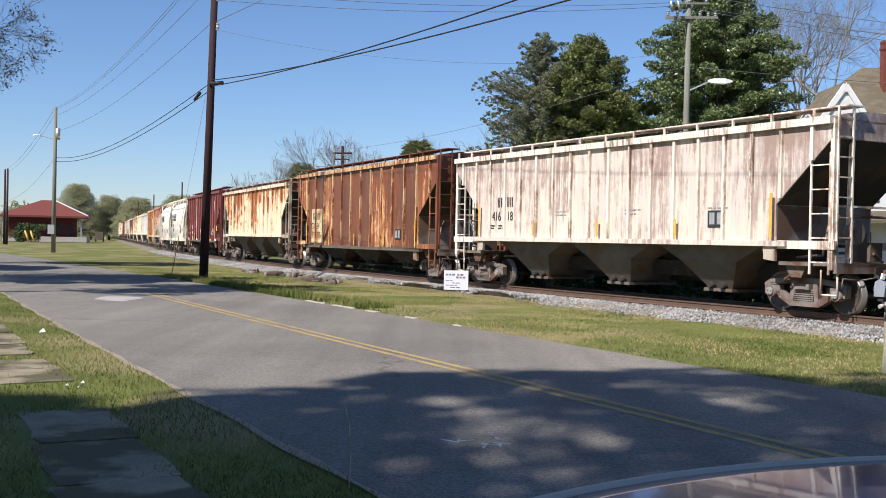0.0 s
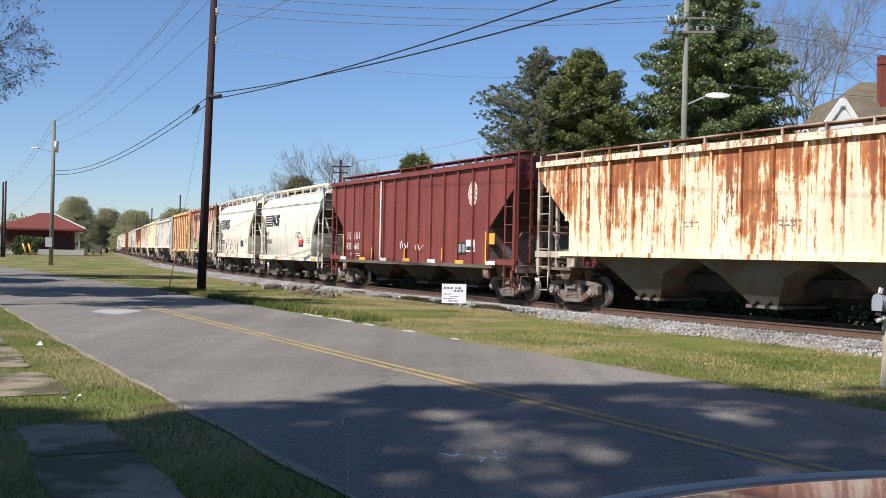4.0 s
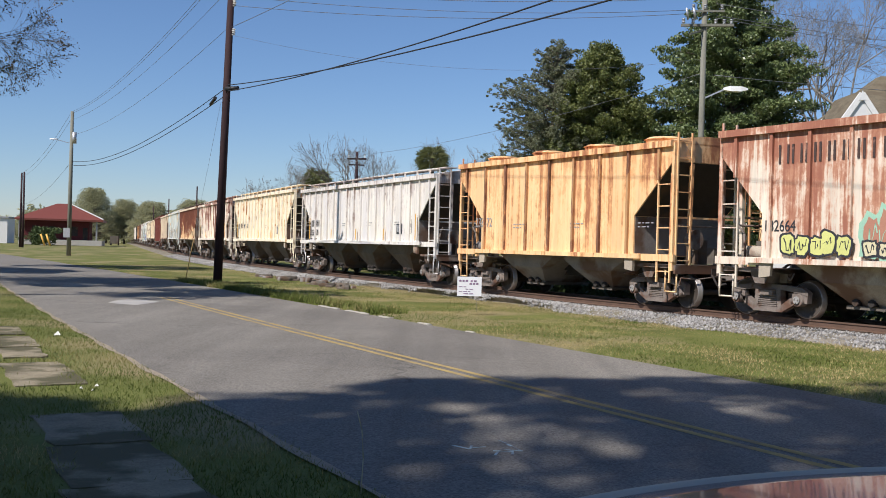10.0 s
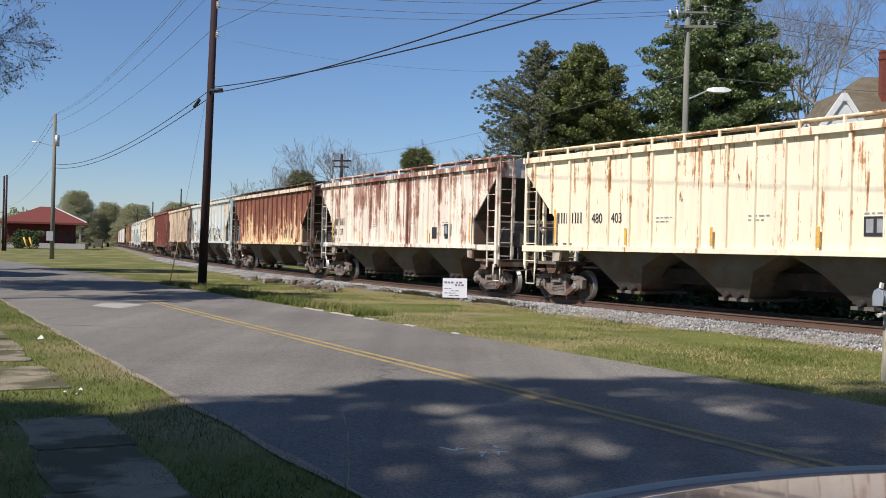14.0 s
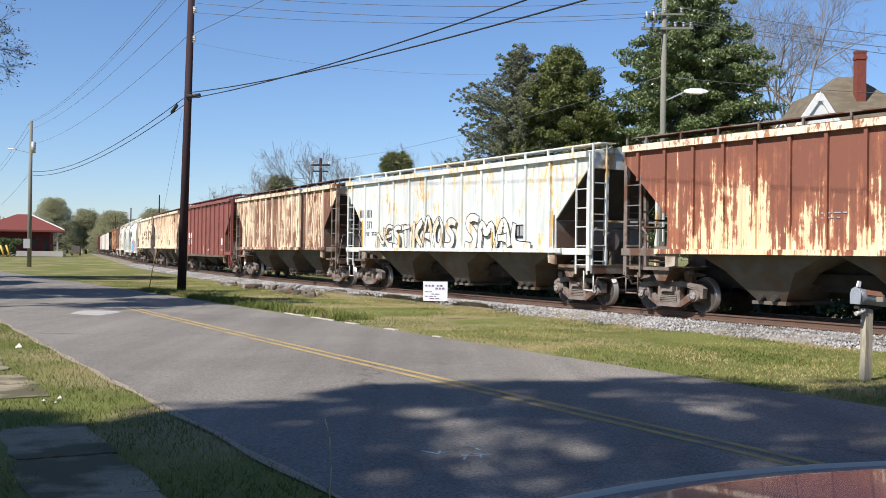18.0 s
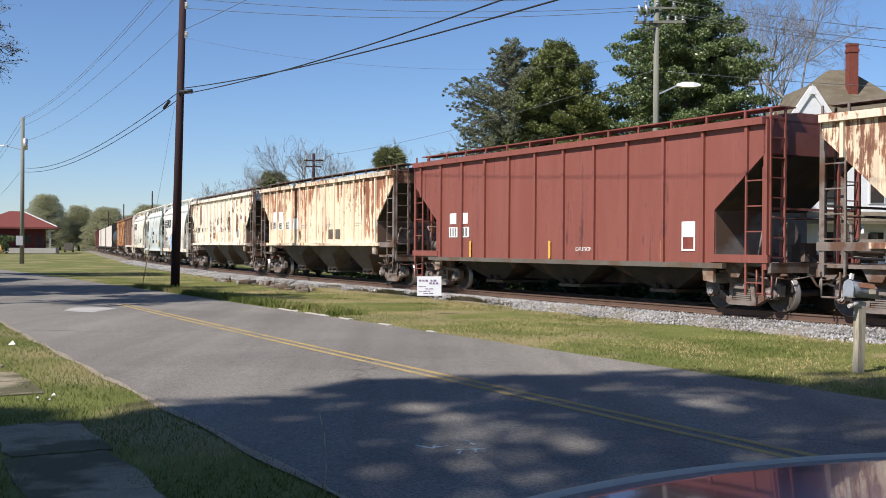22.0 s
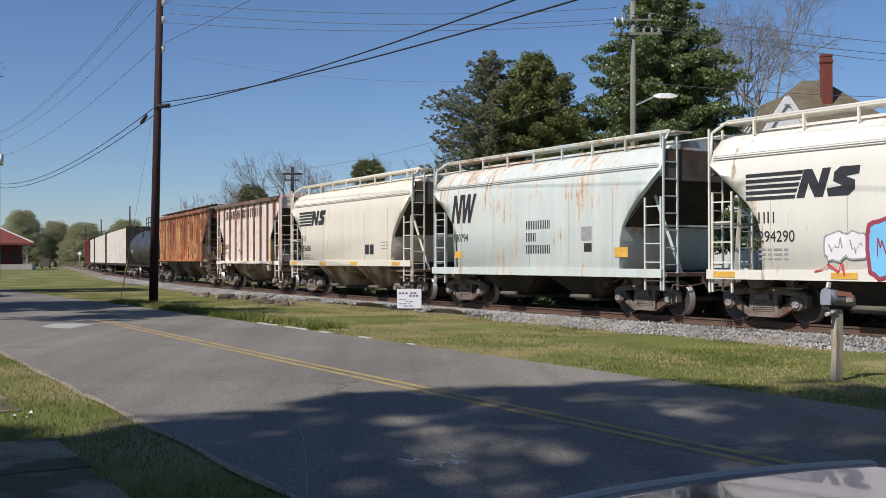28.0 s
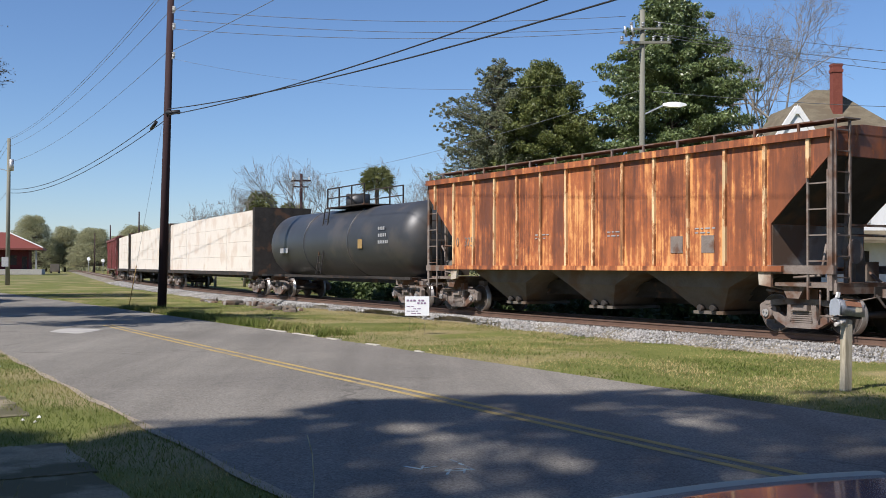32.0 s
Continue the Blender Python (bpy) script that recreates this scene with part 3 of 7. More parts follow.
def hopper_car(label, L, zt, zs, body, *, posts=18, bays=3, deep=False, ins=1.5, zv=3.72, zm=2.36, rails=None, cut=None, roof=None, under=None, board=True, chord=None, post=None, ends=True, hatches=0, pw=0.084):
    """A covered hopper with straight sides: body, roof, posts, slope ends, hoppers, ladders, running boards."""
    car = tagged(new("hopper_car"), label, "railway car", "cars of the freight train")
    car["posts"] = posts
    h, W = L / 2, 1.56
    body.node_tree.nodes["panel_shift"].inputs[1].default_value = h - 0.5
    for nd in ("panel_step", "panel_across"):
        body.node_tree.nodes[nd].inputs[1].default_value = (L - 1.0) / (posts - 1)
    roof, under, rails, chord, post = roof or body, under or M_UNDER, rails or body, chord or body, post or body
    bm = bmnew()
    out = [(-h, zt), (-h, zv), (-h + ins, zm), (-h + ins, zs), (h - ins, zs), (h - ins, zm), (h, zv), (h, zt)]
    prism(bm, out, -W, W)
    part("body", bm, body, car)
    for y in (-W - 0.03, W + 0.03):
        bm = bmnew()
        bx(bm, -h - 0.01, h + 0.01, y - 0.08, y + 0.08, zt - 0.12, zt + 0.04)
        part("top_chord", bm, chord, car)
        bm = bmnew()
        bx(bm, -h + ins - 0.35, h - ins + 0.35, y - 0.07, y + 0.07, zs - 0.07, zs + 0.05)
        part("side_sill", bm, under if deep else body, car)
    # posts
    for side in (-1, 1):
        for i in range(posts):
            x = -h + 0.5 + (L - 1.0) * i / (posts - 1)
            low = zs + 0.04
            inset = min(abs(x - h), abs(x + h))
            if inset < ins:
                low = zm + (zv - zm) * (1 - inset / ins)
            bm = bmnew()
            bx(bm, x - pw / 2, x + pw / 2, min(side * W, side * (W + 0.07)), max(side * W, side * (W + 0.07)), low, zt - 0.1)
            part("post", bm, post, car)
    # roof
    bm = bmnew()
    prof = [(-W, zt + 0.02), (-1.1, zt + 0.13), (-0.5, zt + 0.2), (0.5, zt + 0.2), (1.1, zt + 0.13), (W, zt + 0.02), (W, zt - 0.04), (-W, zt - 0.04)]
    loft(bm, [[(x, y, z) for y, z in prof] for x in (-h, h)], smooth=False)
    part("roof", bm, roof, car)
    bm = bmnew()
    bx(bm, -h + 0.8, h - 0.8, -0.26, 0.26, zt + 0.19, zt + 0.27)
    part("hatch_cover", bm, roof, car)
    for i in range(hatches):
        x = -h + L * (i + 0.5) / hatches
        bm = bmnew()
        cyl(bm, (x, -0.7, zt + 0.1), (x, -0.7, zt + 0.2), 0.5, 20)
        cyl(bm, (x, -0.7, zt + 0.2), (x, -0.7, zt + 0.27), 0.56, 20, 0.42)
        part("roof_hatch", bm, roof, car)
    if board:
        for y in (-0.95, 0.95):
            bm = bmnew()
            bx(bm, -h - 0.1, h + 0.1, y - 0.28, y + 0.24, zt + 0.27, zt + 0.30)
            for i in range(int(L / 1.2)):
                x = -h + 0.4 + i * 1.2
                beam(bm, (x, y - 0.27 if y < 0 else y + 0.22, zt + 0.06), (x, y - 0.27 if y < 0 else y + 0.22, zt + 0.29), 0.05)
            part("running_board", bm, rails, car)
    if ends:
        for o in (-1, 1):
            bm = bmnew()
            bx(bm, min(o * (h - ins), o * (h + 0.12)), max(o * (h - ins), o * (h + 0.12)), -1.45, 1.45, 1.02, 1.1)
            bx(bm, min(o * (h + 0.02), o * (h + 0.12)), max(o * (h + 0.02), o * (h + 0.12)), -1.5, 1.5, 0.88, 1.1)
            part("end_platform", bm, M_ENDS, car)
            for y in (-1.58, 1.5):
                bm = bmnew()
                bx(bm, min(o * (h - ins - 0.1), o * (h + 0.1)), max(o * (h - ins - 0.1), o * (h + 0.1)), y, y + 0.08, max(zs - 0.12, 1.1), max(zs + 0.06, 1.28))
                part("end_sill", bm, rails, car)
            # slope sheet, a little proud of the body, overhang shade in its colour
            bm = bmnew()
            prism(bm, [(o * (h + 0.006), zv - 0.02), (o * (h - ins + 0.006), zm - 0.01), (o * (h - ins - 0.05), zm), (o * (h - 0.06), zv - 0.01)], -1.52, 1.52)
            part("slope_sheet", bm, M_SLOPESHADE, car)
            # bulkhead below takes a lighter grey for the sun that reaches it
            bm = bmnew()
            bx(bm, min(o * (h - ins + 0.006), o * (h - ins - 0.04)), max(o * (h - ins + 0.006), o * (h - ins - 0.04)), -1.52, 1.52, zs + 0.03, zm - 0.02)
            part("end_bulkhead", bm, M_SLOPE, car)
            for y in (-1.6, 1.52):
                bm = bmnew()
                prism(bm, [(o * (h - ins + 0.02), zs + 0.0), (o * (h - ins - 0.34), zs + 0.0), (o * (h - ins - 0.3), zs - 0.36), (o * (h - ins + 0.02), zs - 0.4)], y, y + 0.08)
                part("jacking_pad", bm, M_BAYPALE, car)
            for y in (-1.5, 1.5):
                bm = bmnew()
                bx(bm, o * h - 0.05, o * h + 0.05, y - 0.06, y + 0.06, 0.95, zt - 0.02)
                part("corner_post", bm, rails, car)
                ladder(car, (o * (h - 0.55), y * 1.03, zs - 0.65), (o * (h - 0.55), y * 1.03, zv - 0.3), (o * 0.5, 0, 0), 5, rails)
                ladder(car, (o * (h + 0.06), y * 0.97, 1.0), (o * (h + 0.06), y * 0.97, zt + 0.25), (0, -0.45 if y > 0 else 0.45, 0), 8, rails)
            bm = bmnew()
            for y in (-0.9, 0.9):
                beam(bm, (o * (h - 0.1), y, 1.1), (o * (h - 0.05), y, zv + 0.1), 0.09)
            beam(bm, (o * (h - 0.05), -1.5, 2.3), (o * (h - 0.05), 1.5, 2.3), 0.05)
            part("end_brace", bm, rails, car)
        bm = bmnew()
        cyl(bm, (h - 0.15, -0.75, 1.75), (h + 0.0, -0.75, 1.75), 0.26, 14)
        part("brake_wheel", bm, M_TRUCK, car)
        for o in (-1, 1):
            bm = bmnew()
            tube(bm, [(o * (h - 1.2), -1.2, 1.2), (o * (h - 0.5), -1.2, 1.25), (o * (h - 0.4), -1.15, 1.9), (o * (h - 0.2), -1.15, 2.1), (o * (h - 0.2), 0.9, 2.1)], 0.03)
            tube(bm, [(o * (h - ins), 0.5, 1.3), (o * (h - 0.6), 0.45, 1.35), (o * h, 0.4, 0.95)], 0.035)
            part("brake_pipe", bm, M_TRUCK, car)
            bm = bmnew()
            bx(bm, o * (h - 0.75) - 0.22, o * (h - 0.75) + 0.22, 0.35, 0.75, 1.12, 1.55)
            part("air_tank", bm, M_UNDER, car)
            bm = bmnew()
            bx(bm, o * (h - 0.3) - 0.12, o * (h - 0.3) + 0.12, -0.5, -0.2, 1.12, 1.75)
            part("valve_box", bm, M_UNDER, car)
            for y in (-1.42, 1.36):
                bm = bmnew()
                tube(bm, [(o * (h + 0.08), y, 0.92), (o * (h + 0.08), y, 0.42), (o * (h - 0.35), y, 0.42), (o * (h - 0.35), y, 0.95)], 0.022)
                part("stirrup_step", bm, rails, car)
        bm = bmnew()
        cyl(bm, (-h + 0.25, -0.9, 1.45), (-h + 1.1, -0.9, 1.45), 0.18, 10)
        part("brake_cylinder", bm, under, car)
    # added near-black plates over the centre sill fill the hopper gaps with shade
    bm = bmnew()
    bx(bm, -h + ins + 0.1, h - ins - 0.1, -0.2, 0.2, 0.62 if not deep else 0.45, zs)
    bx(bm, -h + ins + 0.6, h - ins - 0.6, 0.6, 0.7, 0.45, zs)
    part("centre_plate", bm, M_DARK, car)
    # hoppers
    x0, x1 = -h + ins + 0.55, h - ins - 0.55
    bw = (x1 - x0) / bays
    for i in range(bays):
        a, b = x0 + bw * i, x0 + bw * (i + 1)
        c, w0 = (a + b) / 2, 1.24 if not deep else 1.2
        bm = bmnew()
        top = [(a, -w0, zs), (b, -w0, zs), (b, w0, zs), (a, w0, zs)]
        mid = [(a + 0.25 * bw, -w0 * 0.97, zs - 0.45), (b - 0.25 * bw, -w0 * 0.97, zs - 0.45), (b - 0.25 * bw, w0 * 0.97, zs - 0.45), (a + 0.25 * bw, w0 * 0.97, zs - 0.45)] if not deep else None
        low = [(c - 0.4, -0.75, 0.38), (c + 0.4, -0.75, 0.38), (c + 0.4, 0.75, 0.38), (c - 0.4, 0.75, 0.38)]
        loft(bm, [r for r in (top, mid, low) if r], smooth=False)
        # deep bays are near-black for the shade beneath the car
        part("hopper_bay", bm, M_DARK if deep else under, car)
        bm = bmnew()
        bx(bm, c - 0.48, c + 0.48, -0.85, 0.85, 0.3, 0.38)
        part("outlet_gate", bm, M_UNDER, car)
        for o in (-0.2, 0.2):
            bm = bmnew()
            cyl(bm, (c + o, -0.95, 0.45), (c + o, -0.7, 0.45), 0.08, 8)
            part("gate_capstan", bm, M_DARK, car)
    underbody(car, h, rails, zs)
    return car


def smooth_car(label, L, body, *, zt=4.3, bays=2, rails=None, under=None, sill=0.95):
    """A covered hopper with rounded plain sides and a roof of one curve."""
    car = tagged(new("hopper_car"), label, "railway car", "cars of the freight train")
    h, W = L / 2, 1.6
    rails, under = rails or body, under or M_DARK
    ring = lambda x, k, low: [(x, -W * a * k + 0, z) for a, z in ((0.985, low), (0.998, low + 0.05), (1.0, 2.4), (1.0, 3.2), (0.975, 3.55), (0.9, 3.85), (0.74, 4.1), (0.45, 4.27), (0.12, zt))] + [(x, W * a * k, z) for a, z in ((0.12, zt), (0.45, 4.27), (0.74, 4.1), (0.9, 3.85), (0.975, 3.55), (1.0, 3.2), (1.0, 2.4), (0.998, low + 0.05), (0.985, low))]
    bm = bmnew()
    # the end's sweep: the low edge rises towards the end in a curve
    xs = [(-h + 0.02, 3.48), (-h + 0.35, 3.22), (-h + 0.75, 2.88), (-h + 1.1, 2.55), (-h + 1.35, 2.22), (-h + 1.45, 1.85), (-h + 1.48, sill + 0.15)]
    rings = []
    for x, low in xs + [(-x, low) for x, low in xs[::-1]]:
        r = ring(x, 1.0, low)
        r = [(px, py, max(pz, low + (0.05 if abs(py) > 0.99 * W else 0))) for px, py, pz in r]
        rings.append(r)
    loft(bm, rings)
    part("body", bm, body, car)
    for y in (-1.56, 1.56):
        bm = bmnew()
        bx(bm, -h - 0.05, h + 0.05, y - 0.06, y + 0.06, sill, sill + 0.21)
        part("side_sill", bm, body, car)
        bm = bmnew()
        for z in (3.62, 3.7):
            bx(bm, -h + 0.1, h - 0.1, y * 0.995 - 0.012, y * 0.995 + 0.012, z, z + 0.015)
        part("seam", bm, M_SEAM, car)
    for i in range(5):
        x = -h + 1.7 + (L - 3.4) * i / 4
        bm = bmnew()
        bx(bm, x - 0.006, x + 0.006, -1.606, -1.596, 1.2, 3.2)
        part("weld_seam", bm, M_SEAM, car)
    bm = bmnew()
    bx(bm, -h + 0.9, h - 0.9, -0.28, 0.28, zt - 0.02, zt + 0.1)
    part("hatch_cover", bm, body, car)
    for y in (-0.85, 0.85):
        bm = bmnew()
        bx(bm, -h - 0.05, h + 0.05, y - 0.3, y + 0.3, zt + 0.17, zt + 0.2)
        yo = -1.12 if y < 0 else 1.12
        tube(bm, [(-h - 0.02, yo * 1.34, 3.5), (-h - 0.02, yo * 1.3, zt - 0.05), (-h + 0.15, yo, zt + 0.22), (h - 0.15, yo, zt + 0.22), (h + 0.02, yo * 1.3, zt - 0.05), (h + 0.02, yo * 1.34, 3.5)], 0.035)
        for i in range(int(L / 1.3)):
            x = -h + 0.9 + i * 1.3
            beam(bm, (x, yo, zt - 0.16), (x, yo, zt + 0.2), 0.05)
        part("running_board", bm, rails, car)
    for o in (-1, 1):
        bm = bmnew()
        bx(bm, min(o * (h - 1.25), o * (h + 0.12)), max(o * (h - 1.25), o * (h + 0.12)), -1.5, 1.5, 0.98, 1.06)
        part("end_platform", bm, M_ENDS, car)
        # slope sheet, dark with the end's shade put into its colour
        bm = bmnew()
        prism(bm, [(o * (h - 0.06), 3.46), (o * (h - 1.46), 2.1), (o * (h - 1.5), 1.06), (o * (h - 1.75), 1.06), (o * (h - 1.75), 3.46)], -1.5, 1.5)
        part("slope_sheet", bm, M_SLOPESHADE, car)
        bm = bmnew()
        bx(bm, o * h - 0.03, o * h + 0.03, -1.4, 1.4, 3.3, 4.05)
        part("end_panel", bm, M_UNDER, car)
        for y in (-1.52, 1.52):
            ladder(car, (o * (h - 0.6), y, 0.65), (o * (h - 0.6), y, 2.9), (o * 0.55, 0, 0), 5, rails)
            ladder(car, (o * (h + 0.04), y, 0.65), (o * (h + 0.04), y, zt + 0.05), (0, -0.45 if y > 0 else 0.45, 0), 9, rails)
        bm = bmnew()
        beam(bm, (o * (h - 0.1), -0.8, 1.06), (o * (h - 0.6), -1.2, 3.0), 0.07)
        beam(bm, (o * (h - 0.05), -1.45, 2.2), (o * (h - 0.05), 1.45, 2.2), 0.05)
        part("end_brace", bm, rails, car)
    x0, x1 = -h + 1.9, h - 1.9
    bw = (x1 - x0) / bays
    for i in range(bays):
        a, b = x0 + bw * i, x0 + bw * (i + 1)
        c = (a + b) / 2
        bm = bmnew()
        loft(bm, [[(q, w_, sill + 0.17) for q, w_ in ((a, -1.3), (b, -1.3), (b, 1.3), (a, 1.3))], [(c - 0.45, -0.8, 0.36), (c + 0.45, -0.8, 0.36), (c + 0.45, 0.8, 0.36), (c - 0.45, 0.8, 0.36)]], smooth=False)
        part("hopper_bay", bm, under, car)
        bm = bmnew()
        bx(bm, c - 0.5, c + 0.5, -0.9, 0.9, 0.28, 0.36)
        cyl(bm, (c - 0.3, -1.2, 0.4), (c + 0.5, -1.2, 0.4), 0.06, 8)
        part("outlet_gate", bm, M_UNDER, car)
    underbody(car, h, rails, 1.0)
    return car


# ---- the train: front and rear of each car's side, in metres behind the mark that stands at s = 0 when the clip starts ----
RUST, RUST_D, OCHRE = (0.30, 0.10, 0.035), (0.11, 0.04, 0.02), (0.52, 0.22, 0.06)


def add(car, front, rear):
    CARS.append((car, (front + rear) / 2, rear - front))
    return car


def cream_chord():
    return weathered("chord_cream", (0.78, 0.68, 0.54), (0.42, 0.2, 0.1), 0.3, 61, streak=2.0)


def build_train():
    # 1: grey-white hopper ahead
    m = weathered("paint_old_grey", (0.55, 0.54, 0.51), RUST, 0.2, 1, top=0.6)
    add(hopper_car("weathered grey-white covered hopper car on the rails", 15.6, 4.13, 1.5, m), -19.9, -4.3)
    # 2
    m = weathered("paint_dirty_white", (0.72, 0.64, 0.54), (0.46, 0.37, 0.32), 0.34, 2, top=0.6, streak=0.4, fade=0.08, soft=0.16, panel=0.2, tint=(0.62, 0.54, 0.47), rust2=(0.33, 0.23, 0.18))
    p = weathered("post_white", (0.76, 0.71, 0.64), (0.42, 0.3, 0.22), 0.15, 53, soft=0.1)
    c = add(hopper_car("dirty white covered hopper car with rust stains and yellow reflectors", 15.6, 4.13, 1.5, m, post=p, rails=p, chord=p), -2.83, 12.74)
    marks(c, 15.6, 1.5, M_BLACK, "41618", (0.1, 0.16, -0.1, 0.1, 0.14), -5.74)
    # 3
    m = weathered("paint_brown", (0.13, 0.048, 0.025), (0.36, 0.125, 0.04), 0.1, 3, streak=0.24, rust2=(0.76, 0.48, 0.22), zt=4.4, zs=1.05, top=-0.55, panel=0.55, soft=0.11, seams=0.1, tint=(0.22, 0.07, 0.03))
    p = weathered("post_cream", (0.62, 0.42, 0.23), (0.3, 0.12, 0.05), 0.45, 31, streak=0.6)
    c = add(hopper_car("rust-brown covered hopper car with orange streaks", 15.5, 4.38, 1.06, m, posts=14, deep=True, zv=3.5, zm=2.3, post=p, chord=p), 14.2, 29.65)
    marks(c, 15.5, 1.06, M_BLACK, "20224", (0.14, 0.14, -0.2, 0.14, 0.14), -5.5, 1.2)
    patch(c, -5.65, -4.1, 1.2, 2.75, mat("stencil_tan", (0.62, 0.5, 0.28), 0.7, 0, 0.3, 2, 0.1, second=(0.35, 0.17, 0.07), amount=0.4), -1.568, "stencil_panel", "tan stencil panel worn through to rust")
    # 4
    m = weathered("paint_cream_rusty", (0.84, 0.72, 0.53), (0.46, 0.18, 0.055), 0.26, 4, top=1.1, streak=0.3, panel=0.22, soft=0.07, flakes=0.2, rust2=(0.26, 0.085, 0.035))
    c = add(hopper_car("cream covered hopper car rusting from the roof down", 15.9, 4.13, 1.5, m, posts=17, rails=M_BAYPALE, chord=cream_chord()), 31.2, 47.15)
    # 5
    m = weathered("paint_maroon", (0.2, 0.045, 0.035), (0.15, 0.038, 0.03), -0.1, 5, zt=4.4, zs=1.05, soft=0.14, dirt=0.5, tint=(0.17, 0.042, 0.036))
    c = add(hopper_car("dull maroon covered hopper car with white lettering and a round emblem", 15.5, 4.36, 1.06, m, posts=15, deep=True, zv=3.5, zm=2.3), 48.35, 63.88)
    marks(c, 15.5, 1.06, M_WHITE, "435640", (0.24, 0.24, -0.1, 0.24, 0.24), -5.5, 0.88)
    emblem(c)
    # 6, 7
    for k, (a, b, num) in enumerate(((65.2, 75.8, "294304"), (77.35, 87.75, "294282"))):
        m = weathered("paint_white", (0.78, 0.74, 0.66), (0.54, 0.42, 0.3), -0.16, 6 + k, fade=0.03, dirt=0.15, soft=0.1)
        c = add(smooth_car("clean white round-sided hopper car with a black striped emblem", b - a, m), a, b)
        stripes(c, num, b - a)
    # 8
    m = weathered("paint_rust_white", (0.74, 0.66, 0.57), (0.45, 0.22, 0.13), 0.34, 8, top=0.8, zs=1.3, streak=0.25, soft=0.14, panel=0.2, rust2=(0.32, 0.125, 0.075))
    c = add(hopper_car("rusty white two-bay hopper car with graffiti along its foot", 10.55, 4.27, 1.3, m, posts=10, bays=2, ins=1.3, board=False, under=M_BAYPALE), 89.45, 100.0)
    long_name(c, 10.55, "182664")
    # 9
    m = weathered("paint_orange", (0.86, 0.58, 0.31), (0.66, 0.34, 0.14), 0.22, 9, top=0.5, rust2=(0.36, 0.14, 0.06), streak=0.14, soft=0.14, panel=0.25, seams=0.1)
    p = weathered("post_brown", (0.5, 0.28, 0.13), (0.28, 0.13, 0.07), 0.5, 54)
    c = add(hopper_car("faded orange-yellow two-bay hopper car with rust streaks", 11.05, 4.2, 1.3, m, posts=9, bays=2, ins=1.5, board=False, post=p, under=M_SLOPE, hatches=4), 101.6, 112.65)
    # 10
    m = weathered("paint_pale_grey", (0.75, 0.72, 0.68), (0.54, 0.49, 0.45), 0.04, 10, top=0.7, soft=0.14, streak=0.2, seams=0.16, rust2=(0.34, 0.25, 0.2), tint=(0.67, 0.64, 0.61), flakes=0.15, dirt=0.6)
    c = add(hopper_car("pale grey covered hopper car stained with dirt", 16.1, 4.0, 1.5, m), 114.5, 130.6)
    marks(c, 16.1, 1.5, M_BLACK, "22570", (0.18, 0.18, -0.2, 0.18, 0.18), -6.62, 0.7)
    # 11
    m = weathered("paint_cream", (0.86, 0.77, 0.61), (0.52, 0.28, 0.12), -0.04, 11, fade=0.05, top=0.45, soft=0.06, seams=0.16, flakes=0.1, dirt=0.4)
    c = add(hopper_car("cream-white covered hopper car with faint rust streaks", 15.6, 4.13, 1.5, m), 132.1, 147.7)
    marks(c, 15.6, 1.5, M_BLACK, "480403", (0.18, 0.18, -0.15, 0.18, 0.18), -6.5, 0.7, True)
    # 12
    m = weathered("paint_pinkish", (0.84, 0.76, 0.67), (0.42, 0.24, 0.17), 0.13, 12, top=0.9, streak=0.2, soft=0.09, seams=0.16, panel=0.22, rust2=(0.22, 0.1, 0.07))
    c = add(hopper_car("whitish covered hopper car with pinkish rust under its roof", 15.9, 4.13, 1.5, m), 149.3, 165.2)
    marks(c, 15.9, 1.5, M_BLACK, "24137", (0.18, 0.18, -0.2, 0.18, 0.18), -6.6, 0.8)
    # 13
    m = weathered("paint_brown_streaked", (0.84, 0.66, 0.42), (0.32, 0.12, 0.06), 0.66, 13, top=1.5, streak=0.3, soft=0.05, panel=0.12, rust2=(0.2, 0.075, 0.045))
    c = add(hopper_car("brown rusted covered hopper car with pale streaks along its foot", 15.9, 4.13, 1.5, m, posts=17, chord=cream_chord(), rails=M_ENDS, roof=M_ROOFRUST), 166.7, 182.6)
    # 14
    m = weathered("paint_bluish_white", (0.62, 0.66, 0.67), (0.7, 0.5, 0.25), 0.14, 14, rust2=(0.5, 0.3, 0.11), streak=1.1, soft=0.06, panel=0.12, seams=-0.1)
    c = add(hopper_car("bluish white covered hopper car with black outline graffiti", 16.0, 4.13, 1.5, m, posts=13), 184.0, 200.0)
    marks(c, 16.0, 1.5, M_BLACK, "488371", (0.18, 0.18, -0.12, 0.18, 0.18), -6.3, 1.2)
    # 15
    m = weathered("paint_rust_patched", (0.78, 0.64, 0.47), (0.27, 0.13, 0.07), 0.7, 15, streak=0.6, panel=0.45, soft=0.06, flakes=0.1, rust2=(0.15, 0.068, 0.042))
    pc = weathered("post_flaking", (0.84, 0.74, 0.58), (0.34, 0.16, 0.08), -0.05, 55, streak=0.8)
    c = add(hopper_car("cream covered hopper car half eaten by brown rust", 15.9, 4.13, 1.5, m, posts=15, post=pc, chord=cream_chord(), roof=M_ROOFRUST, rails=M_ENDS), 201.2, 217.1)
    # 16
    m = weathered("paint_red_oxide", (0.225, 0.07, 0.052), (0.17, 0.055, 0.042), -0.1, 16, zt=4.3, zs=1.02, fade=0.05, soft=0.14, dirt=0.35)
    c = add(hopper_car("red oxide covered hopper car with white stencilled squares", 15.7, 4.25, 1.03, m, posts=12, deep=True, zv=3.5, zm=2.3), 218.45, 234.15)
